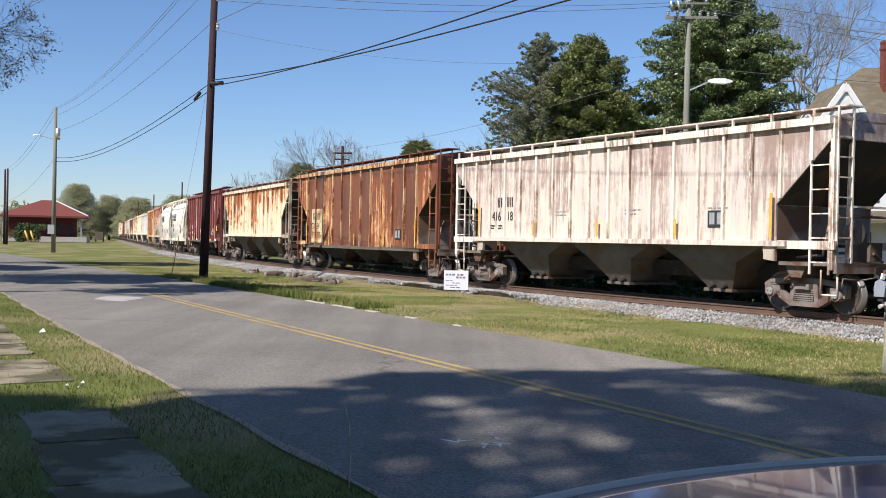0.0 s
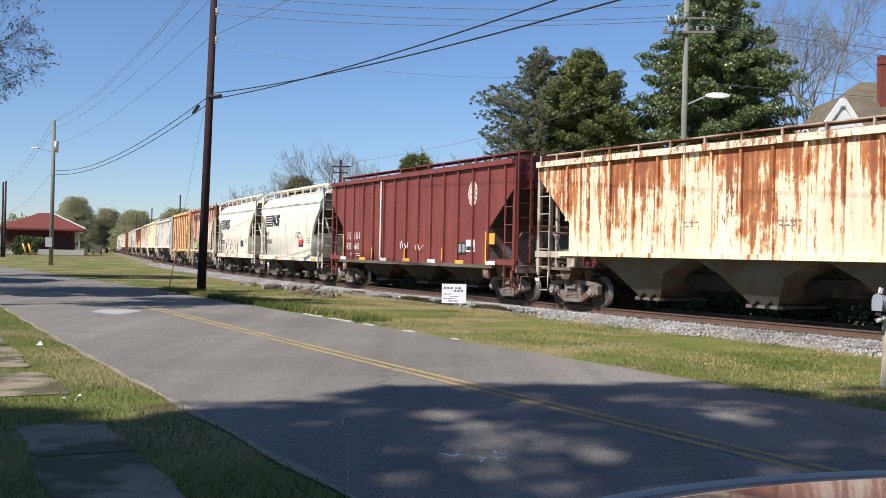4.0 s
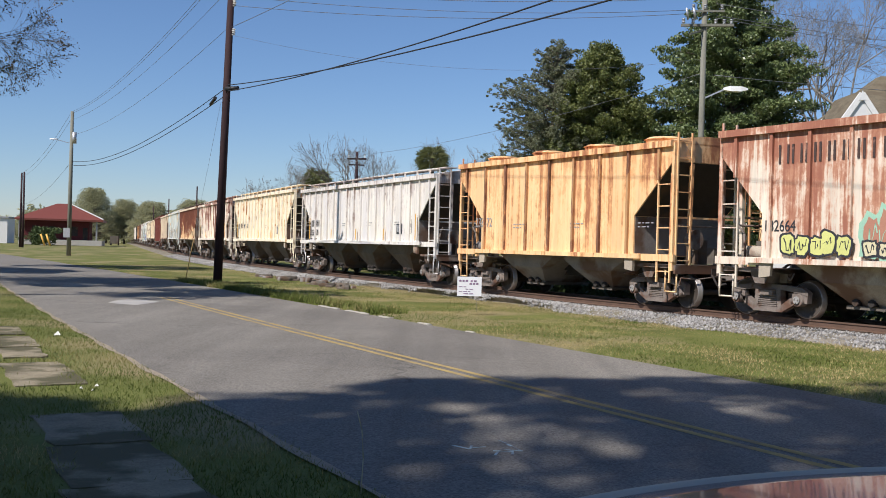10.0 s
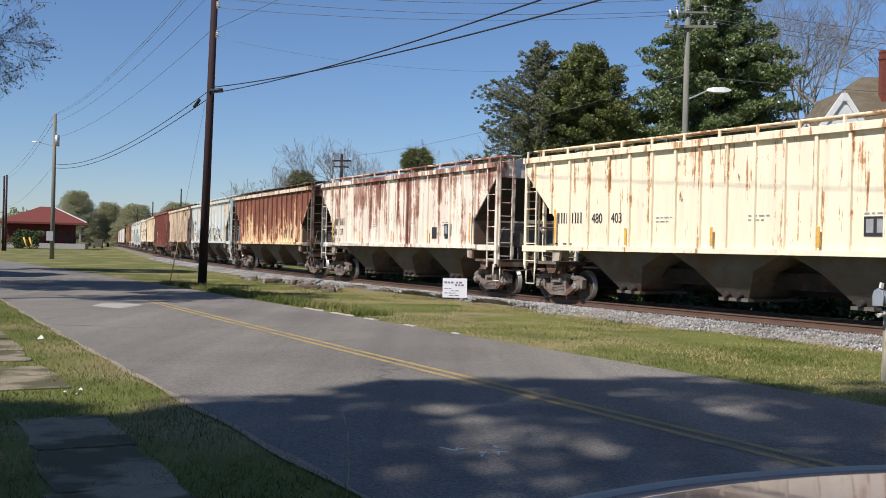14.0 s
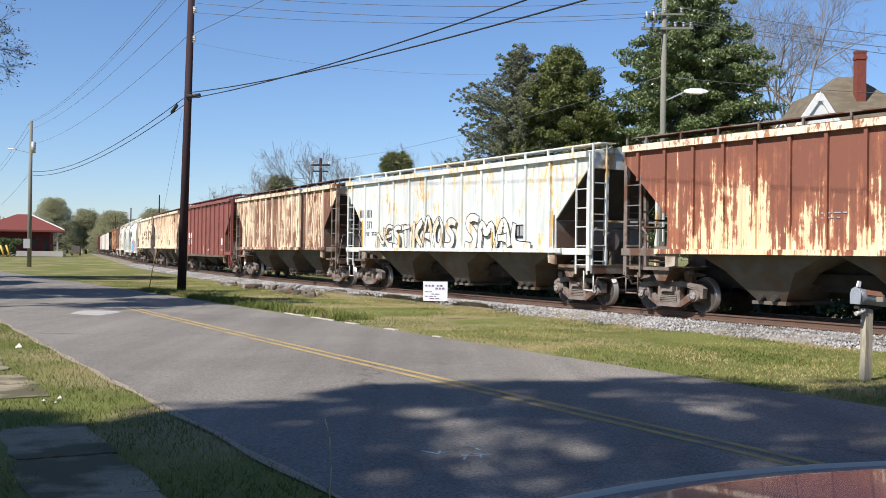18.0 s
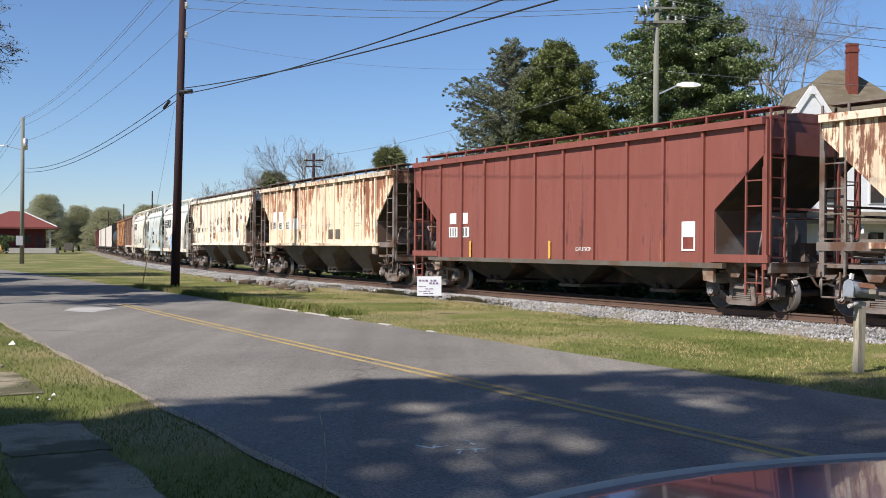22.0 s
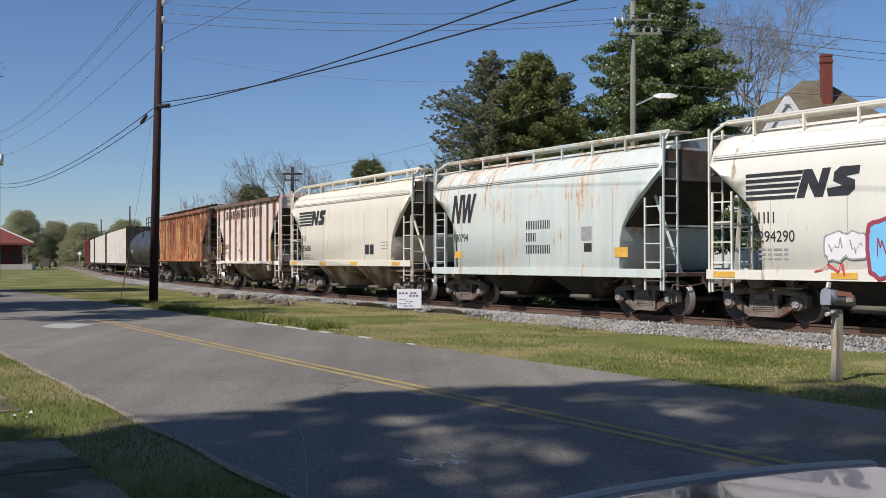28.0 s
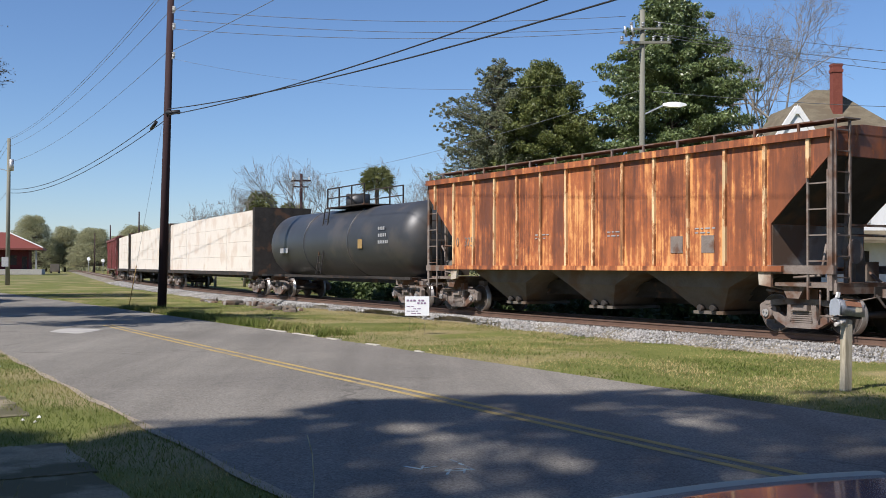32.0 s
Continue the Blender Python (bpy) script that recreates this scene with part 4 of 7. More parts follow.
    # 17
    m = weathered("paint_rust_run", (0.84, 0.71, 0.53), (0.4, 0.17, 0.075), 0.3, 17, top=0.8, streak=0.36, soft=0.05, panel=0.2, flakes=0.3, rust2=(0.22, 0.085, 0.045))
    c = add(hopper_car("cream covered hopper car with brown rust runs", 15.75, 4.13, 1.5, m, posts=15, chord=cream_chord(), post=pc, rails=M_ENDS, roof=M_ROOFRUST), 235.75, 251.5)
    # 18
    m = weathered("paint_white_peeling", (0.86, 0.8, 0.68), (0.3, 0.15, 0.08), 0.04, 18, streak=0.45, flakes=0.8, soft=0.04, seams=0.1)
    c = add(hopper_car("off-white covered hopper car with peeling paint and yellow reflectors", 16.0, 4.13, 1.5, m, posts=17, rails=M_ENDS), 252.95, 268.95)
    marks(c, 16.0, 1.5, M_BLACK, "480117", (0.18, 0.18, -0.12, 0.18, 0.18), -6.4, 0.7, True)
    # 19
    m = weathered("paint_white_b", (0.74, 0.72, 0.67), (0.52, 0.42, 0.3), -0.16, 19, fade=0.03, dirt=0.15, soft=0.1)
    c = add(smooth_car("white round-sided hopper car with large blue graffiti", 10.8, m), 270.2, 281.0)
    stripes(c, "294290", 10.8)
    # 20
    m = weathered("paint_light_blue", (0.57, 0.63, 0.63), (0.55, 0.42, 0.3), -0.22, 20, top=1.0, bottom=0.7, fade=0.05, dirt=0.3, soft=0.14)
    c = add(smooth_car("pale blue round-sided hopper car with black lettering", 10.45, m), 282.45, 292.9)
    # 21
    m = weathered("paint_grey_cream", (0.71, 0.675, 0.59), (0.6, 0.52, 0.43), -0.2, 21, fade=0.03, dirt=0.08, soft=0.1)
    c = add(smooth_car("light grey-cream round-sided hopper car with a black striped emblem", 11.1, m, sill=1.17, under=M_BAYPALE), 294.4, 305.5)
    stripes(c, "236086", 11.1, 0.14, 1.2)
    # 22
    m = weathered("paint_pink_white", (0.82, 0.76, 0.7), (0.64, 0.43, 0.37), 0.1, 22, top=0.5, zs=1.3, streak=0.5, soft=0.2, flakes=0.45, rust2=(0.5, 0.27, 0.21))
    p = weathered("post_rusty", (0.14, 0.075, 0.05), (0.3, 0.2, 0.14), 0.2, 52)
    c = add(hopper_car("pinkish white two-bay hopper car with worn black lettering", 10.3, 4.2, 1.3, m, posts=10, bays=2, ins=1.3, board=False, post=p, chord=p, under=M_BAYPALE, pw=0.13), 307.1, 317.4)
    long_name(c, 10.3, "182611")
    for x0, x1, z0, z1 in ((-4.1, -3.95, 1.75, 2.2), (-2.6, -2.15, 1.28, 1.38), (-0.6, -0.1, 1.28, 1.38), (1.4, 1.9, 1.28, 1.38), (4.2, 4.35, 1.4, 2.4)):
        patch(c, x0, x1, z0, z1, M_YELLOW, -1.645, "reflector", "yellow reflective strip")
    # 23
    m = weathered("paint_all_rust", (0.14, 0.047, 0.022), (0.36, 0.11, 0.034), 0.24, 23, streak=0.2, rust2=(0.66, 0.31, 0.1), top=-0.35, panel=0.4, soft=0.14, seams=0.26, tint=(0.25, 0.08, 0.028))
    p = weathered("post_pale", (0.66, 0.48, 0.27), (0.4, 0.18, 0.07), 0.5, 33, streak=0.6)
    c = add(hopper_car("rust-orange covered hopper car, its paint gone", 15.85, 4.2, 1.4, m, posts=14, post=p, rails=M_ENDS), 319.35, 335.2)
    stencil("10", c, -6.35, 2.05, 0.4, M_TRUCK, -1.57, squeeze=0.85)
    stencil("375", c, -5.7, 2.05, 0.4, M_TRUCK, -1.57, squeeze=0.85)
    # 24: tank car
    add(tank_car(15.8), 336.5, 352.3)
    # 25, 26, 27: lumber
    for a, b in ((353.7, 375.9), (377.3, 399.5), (400.9, 412.5)):
        add(lumber_car(b - a), a, b)
    # 28
    m = weathered("paint_dark_red", (0.2, 0.05, 0.05), (0.1, 0.04, 0.03), 0.15, 28, zt=4.3, zs=1.0)
    add(hopper_car("dark red covered hopper car at the far end of the train", 15.6, 4.2, 1.05, m, posts=10, deep=True), 414.0, 429.6)


def marks(c, L, zs, m, num, widths, x, up=1.0, row=False):
    """Owner's letters as bars, the number, data lines, an inspection panel and reflectors."""
    z = zs + up
    y = -1.574
    n = c["posts"]
    ps = [-L / 2 + 0.5 + (L - 1) * i / (n - 1) for i in range(n)]
    p = min(ps, key=lambda v: abs(v - x - 0.62))
    half = widths[:2], widths[-2:]
    glyphs(c, p - 0.1 - sum(half[0]) - 0.07, z, half[0], 0.3, m, y)
    glyphs(c, p + 0.11, z, half[1], 0.3, m, y, 0.07, 5)
    if row:
        q = min(ps, key=lambda v: abs(v - p - 1.6))
        stencil(num[:3], c, q - 0.72, z, 0.38, m, y, squeeze=0.8)
        stencil(num[3:], c, q + 0.1, z, 0.38, m, y, squeeze=0.8)
    else:
        stencil(num[:3], c, p - 0.76, z - 0.42, 0.4, m, y, squeeze=0.85)
        stencil(num[3:], c, p + 0.1, z - 0.42, 0.4, m, y, squeeze=0.85)
    bars(c, x, z - 0.6, (0.14, 0.2, -0.1, 0.22, 0.14), 0.035, m, y)
    bars(c, x, z - 0.68, (0.1, 0.2, -0.14, 0.16, 0.2), 0.035, m, y)
    patch(c, L / 2 - 3.6, L / 2 - 3.05, zs + 0.35, zs + 0.75, M_BLACK, y, "placard", "black stencilled inspection panel")
    for k in (0.06, 0.31):
        patch(c, L / 2 - 3.6 + k, L / 2 - 3.6 + k + 0.17, zs + 0.42, zs + 0.7, M_GREYPAINT, y - 0.006, "placard_window")
    for x in np.linspace(-L / 2 + 1.6, L / 2 - 1.6, 5):
        patch(c, x, x + 0.08, zs + 0.1, zs + (1.1 if abs(x) > L / 2 - 2 else 0.55), M_YELLOW, -1.66, "reflector", "yellow reflective strip")


def emblem(c):
    """A cream oval with a dark red rim line and a plain cross in it."""
    def oval(r, y):
        return [(5.1 + r * 0.72 * math.cos(2 * math.pi * i / 32), y, 3.42 + r * math.sin(2 * math.pi * i / 32)) for i in range(32)]
    bm = bmnew()
    loft(bm, [oval(0.42, -1.562), oval(0.42, -1.572)], smooth=False)
    part("emblem", bm, mat("emblem_cream", (0.7, 0.64, 0.54), 0.6, 0, 0.12, 8, 0.05), c, "cream oval emblem")
    red = mat("emblem_red", (0.2, 0.05, 0.04), 0.6, 0, 0.2, 8, 0.05)
    bm = bmnew()
    loft(bm, [oval(r, y) for r, y in ((0.27, -1.572), (0.27, -1.577), (0.295, -1.577), (0.295, -1.572))], caps=False, smooth=False)
    part("emblem_ring", bm, red, c)
    for a, b, w in (((5.1, 3.2), (5.1, 3.64), 0.07), ((4.95, 3.42), (5.07, 3.42), 0.07), ((5.13, 3.42), (5.25, 3.42), 0.07)):
        bm = bmnew()
        beam(bm, (a[0], -1.575, a[1]), (b[0], -1.575, b[1]), w, 0.004)
        part("emblem_mark", bm, red, c)
    for i in range(14):
        q = 2 * math.pi * (i + 0.5) / 14
        bm = bmnew()
        bx(bm, 5.1 + 0.355 * 0.72 * math.cos(q) - 0.014, 5.1 + 0.355 * 0.72 * math.cos(q) + 0.014, -1.576, -1.571, 3.42 + 0.355 * math.sin(q) - 0.03, 3.42 + 0.355 * math.sin(q) + 0.03)
        part("letter_bar", bm, red, c)


def stripes(c, num, L, up=0.0, foot=0.99):
    x, z, y = -L / 2 + 1.06, 2.66 + up, -1.607
    bm = bmnew()
    for i in range(5):
        prism(bm, [(x, z + i * 0.125), (x + 1.25 + i * 0.05, z + i * 0.125), (x + 1.28 + i * 0.05, z + i * 0.125 + 0.075), (x, z + i * 0.125 + 0.075)], y - 0.003, y + 0.003)
    part("emblem_stripes", bm, M_BLACK, c, "five black stripes")
    # two slanted blocks end the emblem
    for k, pts in enumerate((((0, 0), (0.16, 0), (0.24, 0.3), (0.36, 0), (0.52, 0), (0.68, 0.58), (0.52, 0.58), (0.44, 0.28), (0.32, 0.58), (0.16, 0.58)), ((0.62, 0), (1.0, 0), (1.12, 0.12), (1.12, 0.3), (0.95, 0.38), (1.2, 0.42), (1.22, 0.58), (0.86, 0.58), (0.74, 0.48), (0.72, 0.3), (0.9, 0.2), (0.6, 0.16)))):
        bm = bmnew()
        prism(bm, [(x + 1.3 + px * 1.22, z + pz) for px, pz in pts], y - 0.003, y + 0.003)
        part("emblem_block", bm, M_BLACK, c, "slanted black block")
    for px in (0.0, 0.28 * L, 0.55 * L, L - 1.5):
        patch(c, x - 0.9 + px, x - 0.3 + px, foot, foot + 0.13, M_YELLOW, -1.624, "reflector", "yellow reflective strip")
    patch(c, L * 0.18, L * 0.18 + 0.32, 1.6, 1.95, M_BLACK, y, "placard", "black stencilled inspection panel")
    patch(c, L * 0.18 + 0.4, L * 0.18 + 0.72, 1.6, 1.95, M_BLACK, y, "placard", "black stencilled inspection panel")
    for k in range(3):
        bars(c, x + 0.35, 1.58 - k * 0.1, (0.16, 0.1, 0.2, 0.1), 0.04, M_GREYPAINT, y)
        bars(c, L * 0.3, 2.0 - k * 0.11, (0.12, 0.16, 0.1), 0.04, M_GREYPAINT, y)
    stencil(num, c, x + 0.32, 1.76, 0.34, M_BLACK, y, squeeze=0.92)
    glyphs(c, x + 0.33, 2.16, (0.17, 0.17), 0.24, M_BLACK, y)


def long_name(c, L, num):
    glyphs(c, -L / 2 + 1.75, 3.45, [0.29] * 7 + [-0.05] + [0.2] * 3 + [-0.05] + [0.29] * 7, 0.42, mat("faded_black", (0.07, 0.05, 0.045), 0.8, 0, 0.4, 6, 0.05, second=(0.3, 0.16, 0.12), amount=0.15), -1.574, 0.075)
    stencil(num, c, -L / 2 + 1.35, 1.95, 0.36, M_BLACK, -1.57, squeeze=0.85)


def tank_car(L):
    car = tagged(new("tank_car"), "black cylindrical tank car with a railed top platform", "railway car", "cars of the freight train")
    h, r, zc = L / 2, 1.42, 2.4
    m = mat("tank_black", (0.035, 0.037, 0.04), 0.45, 0, 0.3, 1.2, 0.08, second=(0.06, 0.055, 0.05), amount=0.3)
    bm = bmnew()
    prof = [(-h + 0.3, 0.05), (-h + 0.32, 0.5), (-h + 0.45, 0.95), (-h + 0.75, 1.3), (-h + 1.1, r)]
    rings = [[(x, k * math.sin(2 * math.pi * i / 40), zc + k * math.cos(2 * math.pi * i / 40)) for i in range(40)] for x, k in prof + [(0, r)] + [(-x, k) for x, k in prof[::-1]]]
    loft(bm, rings)
    part("tank", bm, m, car)
    for x in (-2.6, 2.2):
        bm = bmnew()
        loft(bm, [[(xx, k * math.sin(2 * math.pi * i / 40), zc + k * math.cos(2 * math.pi * i / 40)) for i in range(40)] for xx, k in ((x - 0.05, r), (x - 0.05, r + 0.02), (x + 0.05, r + 0.02), (x + 0.05, r))], caps=False)
        part("tank_band", bm, m, car)
    bm = bmnew()
    bx(bm, -1.3, 2.6, -0.9, 0.9, zc + r + 0.02, zc + r + 0.07)
    for x in (-1.25, 0.0, 1.3, 2.55):
        for y in (-0.85, 0.85):
            beam(bm, (x, y, zc + r), (x, y, zc + r + 0.85), 0.05)
    for z in (0.45, 0.85):
        for y in (-0.85, 0.85):
            beam(bm, (-1.25, y, zc + r + z), (2.55, y, zc + r + z), 0.045)
    part("top_platform", bm, M_DARK, car)
    bm = bmnew()
    cyl(bm, (0, 0, zc + r), (0, 0, zc + r + 0.6), 0.5, 20)
    part("dome", bm, m, car)
    ladder(car, (-0.9, -1.5, 1.1), (-0.9, -1.1, zc + r), (0.5, 0, 0), 9, M_DARK)
    bm = bmnew()
    bx(bm, -h, h, -1.5, -1.42, 0.95, 1.05)
    bx(bm, -h, h, 1.42, 1.5, 0.95, 1.05)
    part("side_walk", bm, M_DARK, car)
    patch(car, 3.25, 3.65, 2.1, 2.45, M_GUARD, -1.43, "placard", "dull yellow warning placard")
    for z, w in ((2.75, (0.1,) * 4), (2.5, (0.1,) * 5), (2.25, (0.1,) * 6)):
        bars(car, 5.1, z, w, 0.12, M_GREYPAINT, -1.43, 0.05)
    bars(car, -5.5, 2.0, (1.0,), 0.22, M_GREYPAINT, -1.45)
    underbody(car, h, M_DARK, 1.1)
    return car


def lumber_car(L):
    car = tagged(new("lumber_car"), "flat railway car with white-wrapped lumber stacked along a centre frame", "railway car", "cars of the freight train")
    h = L / 2
    wrap = mat("lumber_wrap", (0.7, 0.63, 0.54), 0.55, 0, 0.08, 1.5, 0.2, 8, second=(0.62, 0.52, 0.42), amount=0.35)
    bm = bmnew()
    bx(bm, -h, h, -1.5, 1.5, 0.95, 1.12)
    part("deck", bm, M_DARK, car)
    for o in (-1, 1):
        bm = bmnew()
        bx(bm, min(o * (h - 0.35), o * h), max(o * (h - 0.35), o * h), -1.45, 1.45, 1.12, 4.3)
        part("bulkhead", bm, M_DARK, car)
    bm = bmnew()
    bx(bm, -h, h, -0.05, 0.05, 4.1, 4.3)
    part("centre_beam", bm, M_DARK, car)
    for side in (-1, 1):
        n = 4 if L > 15 else 2
        for k in range(n):
            for j in range(4):
                w = (L - 0.9) / n
                x = -h + 0.45 + k * w
                bm = bmnew()
                bx(bm, x + 0.02, x + w - 0.02, min(side * 0.1, side * 1.42), max(side * 0.1, side * 1.42), 1.14 + j * 0.76, 1.14 + j * 0.76 + 0.752)
                part("wrapped_load", bm, wrap, car)
    underbody(car, h, M_DARK, 1.1)
    return car


def blob(parent, x, z, w, h, material, y, name, rng, pointed=False):
    """A rounded letter-like shape, uneven at its rim."""
    n, pts = 18, []
    for i in range(n):
        a = 2 * math.pi * i / n
        k = 1 + rng.uniform(-0.16, 0.12)
        ca, sa_ = math.cos(a), math.sin(a)
        pts.append((x + w / 2 * k * math.copysign(abs(ca) ** 0.6, ca), z + h / 2 * k * math.copysign(abs(sa_) ** 0.6, sa_)))
    bm = bmnew()
    prism(bm, pts, y - 0.002, y + 0.002)
    return part(name, bm, material, parent)


def scrawl(parent, x, z, w, h, material, y, rng, r=0.02):
    bm = bmnew()
    pts = [(x + w * (i / 7 + rng.uniform(-0.12, 0.12)), y, z + h * rng.uniform(0, 1)) for i in range(8)]
    loft(bm, [[(px - r / 2, py - 0.002, pz - r / 2), (px + r / 2, py - 0.002, pz + r / 2), (px + r / 2, py + 0.002, pz + r / 2), (px - r / 2, py + 0.002, pz - r / 2)] for px, py, pz in pts], smooth=False)
    return part("scrawl", bm, material, parent)


def graffiti(car, x0, x1, z0, z1, n, fill, line, y, seed, label, rim=0.035):
    rng = np.random.default_rng(seed)
    root = new("graffiti")
    root.parent = car
    root["label"] = label
    w = (x1 - x0) / n
    for i in range(n):
        hh = (z1 - z0) * rng.uniform(0.7, 1.08)
        x, z = x0 + w * (i + 0.5 + rng.uniform(-0.15, 0.15)), z0 + hh / 2
        d = 0.0006 * (i % 5)
        seed2 = int(rng.integers(1e6))
        blob(root, x, z, w * 1.12 + rim, hh + rim, line, y - d, "outline", np.random.default_rng(seed2))
        blob(root, x, z, w * 1.12 - rim, hh - rim, fill, y - 0.003 - d, "fill", np.random.default_rng(seed2))
        scrawl(root, x - w * 0.3, z - hh * 0.3, w * 0.6, hh * 0.6, line, y - 0.007, rng, 0.022)


LETTERS = {
    "a": (((0, 0), (0.42, 1), (0.62, 1), (1, 0)), ((0.25, 0.38), (0.78, 0.38))),
    "e": (((0.95, 0.9), (0.3, 1), (0.05, 0.5), (0.3, 0.05), (0.95, 0.1)), ((0.1, 0.5), (0.8, 0.52))),
    "k": (((0.1, 0), (0.12, 1)), ((0.9, 1), (0.2, 0.5), (1, 0))),
    "l": (((0.2, 1), (0.1, 0.4), (0.25, 0.08), (1.1, 0)),),
    "m": (((0, 0), (0.12, 0.95), (0.48, 0.4), (0.85, 1), (1, 0)),),
    "n": (((0, 0), (0.1, 1), (0.85, 0.05), (0.95, 1)),),
    "o": (((0.5, 1), (0.08, 0.75), (0.1, 0.2), (0.5, 0), (0.92, 0.25), (0.9, 0.8), (0.5, 1)),),
    "s": (((0.95, 0.85), (0.45, 1.02), (0.1, 0.75), (0.85, 0.35), (0.6, 0), (0.0, 0.1)),),
    "t": (((0.5, 0), (0.5, 0.95)), ((0.05, 0.85), (1, 0.95))),
    "w": (((0, 1), (0.22, 0), (0.5, 0.7), (0.78, 0), (1, 1)),),
    "d": (((0.1, 0), (0.1, 1), (0.7, 0.9), (0.95, 0.5), (0.7, 0.08), (0.1, 0)),),
}


def fat_letters(car, word, x0, x1, z0, z1, line, fill, y, seed, label, fat=0.13, pen=0.014):
    """Sprayed letters: each stroke is a broad rounded ribbon with a dark line round its rim."""
    rng = np.random.default_rng(seed)
    root = new("graffiti")
    root.parent = car
    root["label"] = label
    w = (x1 - x0) / len(word)
    for i, ch in enumerate(word):
        skew, top, wide = rng.uniform(-0.1, 0.25), rng.uniform(0.82, 1.12), rng.uniform(0.85, 1.05)
        for j, stroke in enumerate(LETTERS[ch]):
            pts = [Vector((x0 + w * (i + px * wide) + skew * pz * 0.4 + rng.normal() * 0.02, 0, z0 + (z1 - z0) * pz * top + rng.normal() * 0.03)) for px, pz in stroke]
            for _ in range(2):
                cut = [pts[0]]
                for a, b in zip(pts, pts[1:]):
                    cut += [a.lerp(b, 0.25), a.lerp(b, 0.75)]
                pts = cut + [pts[-1]]
            swell = rng.uniform(0, 6.28)
            loops = {r: ([], []) for r in (-1, 1)}
            for q, p in enumerate(pts):
                d = (pts[min(q + 1, len(pts) - 1)] - pts[max(q - 1, 0)]).normalized()
                n = Vector((-d.z, 0, d.x))
                end = -1 if q == 0 else (1 if q == len(pts) - 1 else 0)
                k = fat * (1 + 0.25 * math.sin(swell + 5.0 * q / len(pts)))
                for r in (-1, 1):
                    c = p + d * end * pen * r
                    loops[r][0].append(c + n * (k + pen * r))
                    loops[r][1].append(c - n * (k + pen * r))
            lift = y - 0.0025 * j - 0.0008 * (i % 3)
            bm = bmnew()
            loft(bm, [[Vector((c.x, lift, c.z)) for c in (a, b)] + [Vector((c.x, lift + 0.002, c.z)) for c in (b, a)] for a, b in zip(*loops[-1])], smooth=False)
            part("fill", bm, fill, root)
            bm = bmnew()
            outer, inner = (loops[r][0] + loops[r][1][::-1] for r in (1, -1))
            loft(bm, [[Vector((c.x, lift - dy, c.z)) for c in ring] for ring, dy in ((outer, 0.0), (outer, 0.002), (inner, 0.002), (inner, 0.0))], caps=False, smooth=False)
            part("outline", bm, line, root)


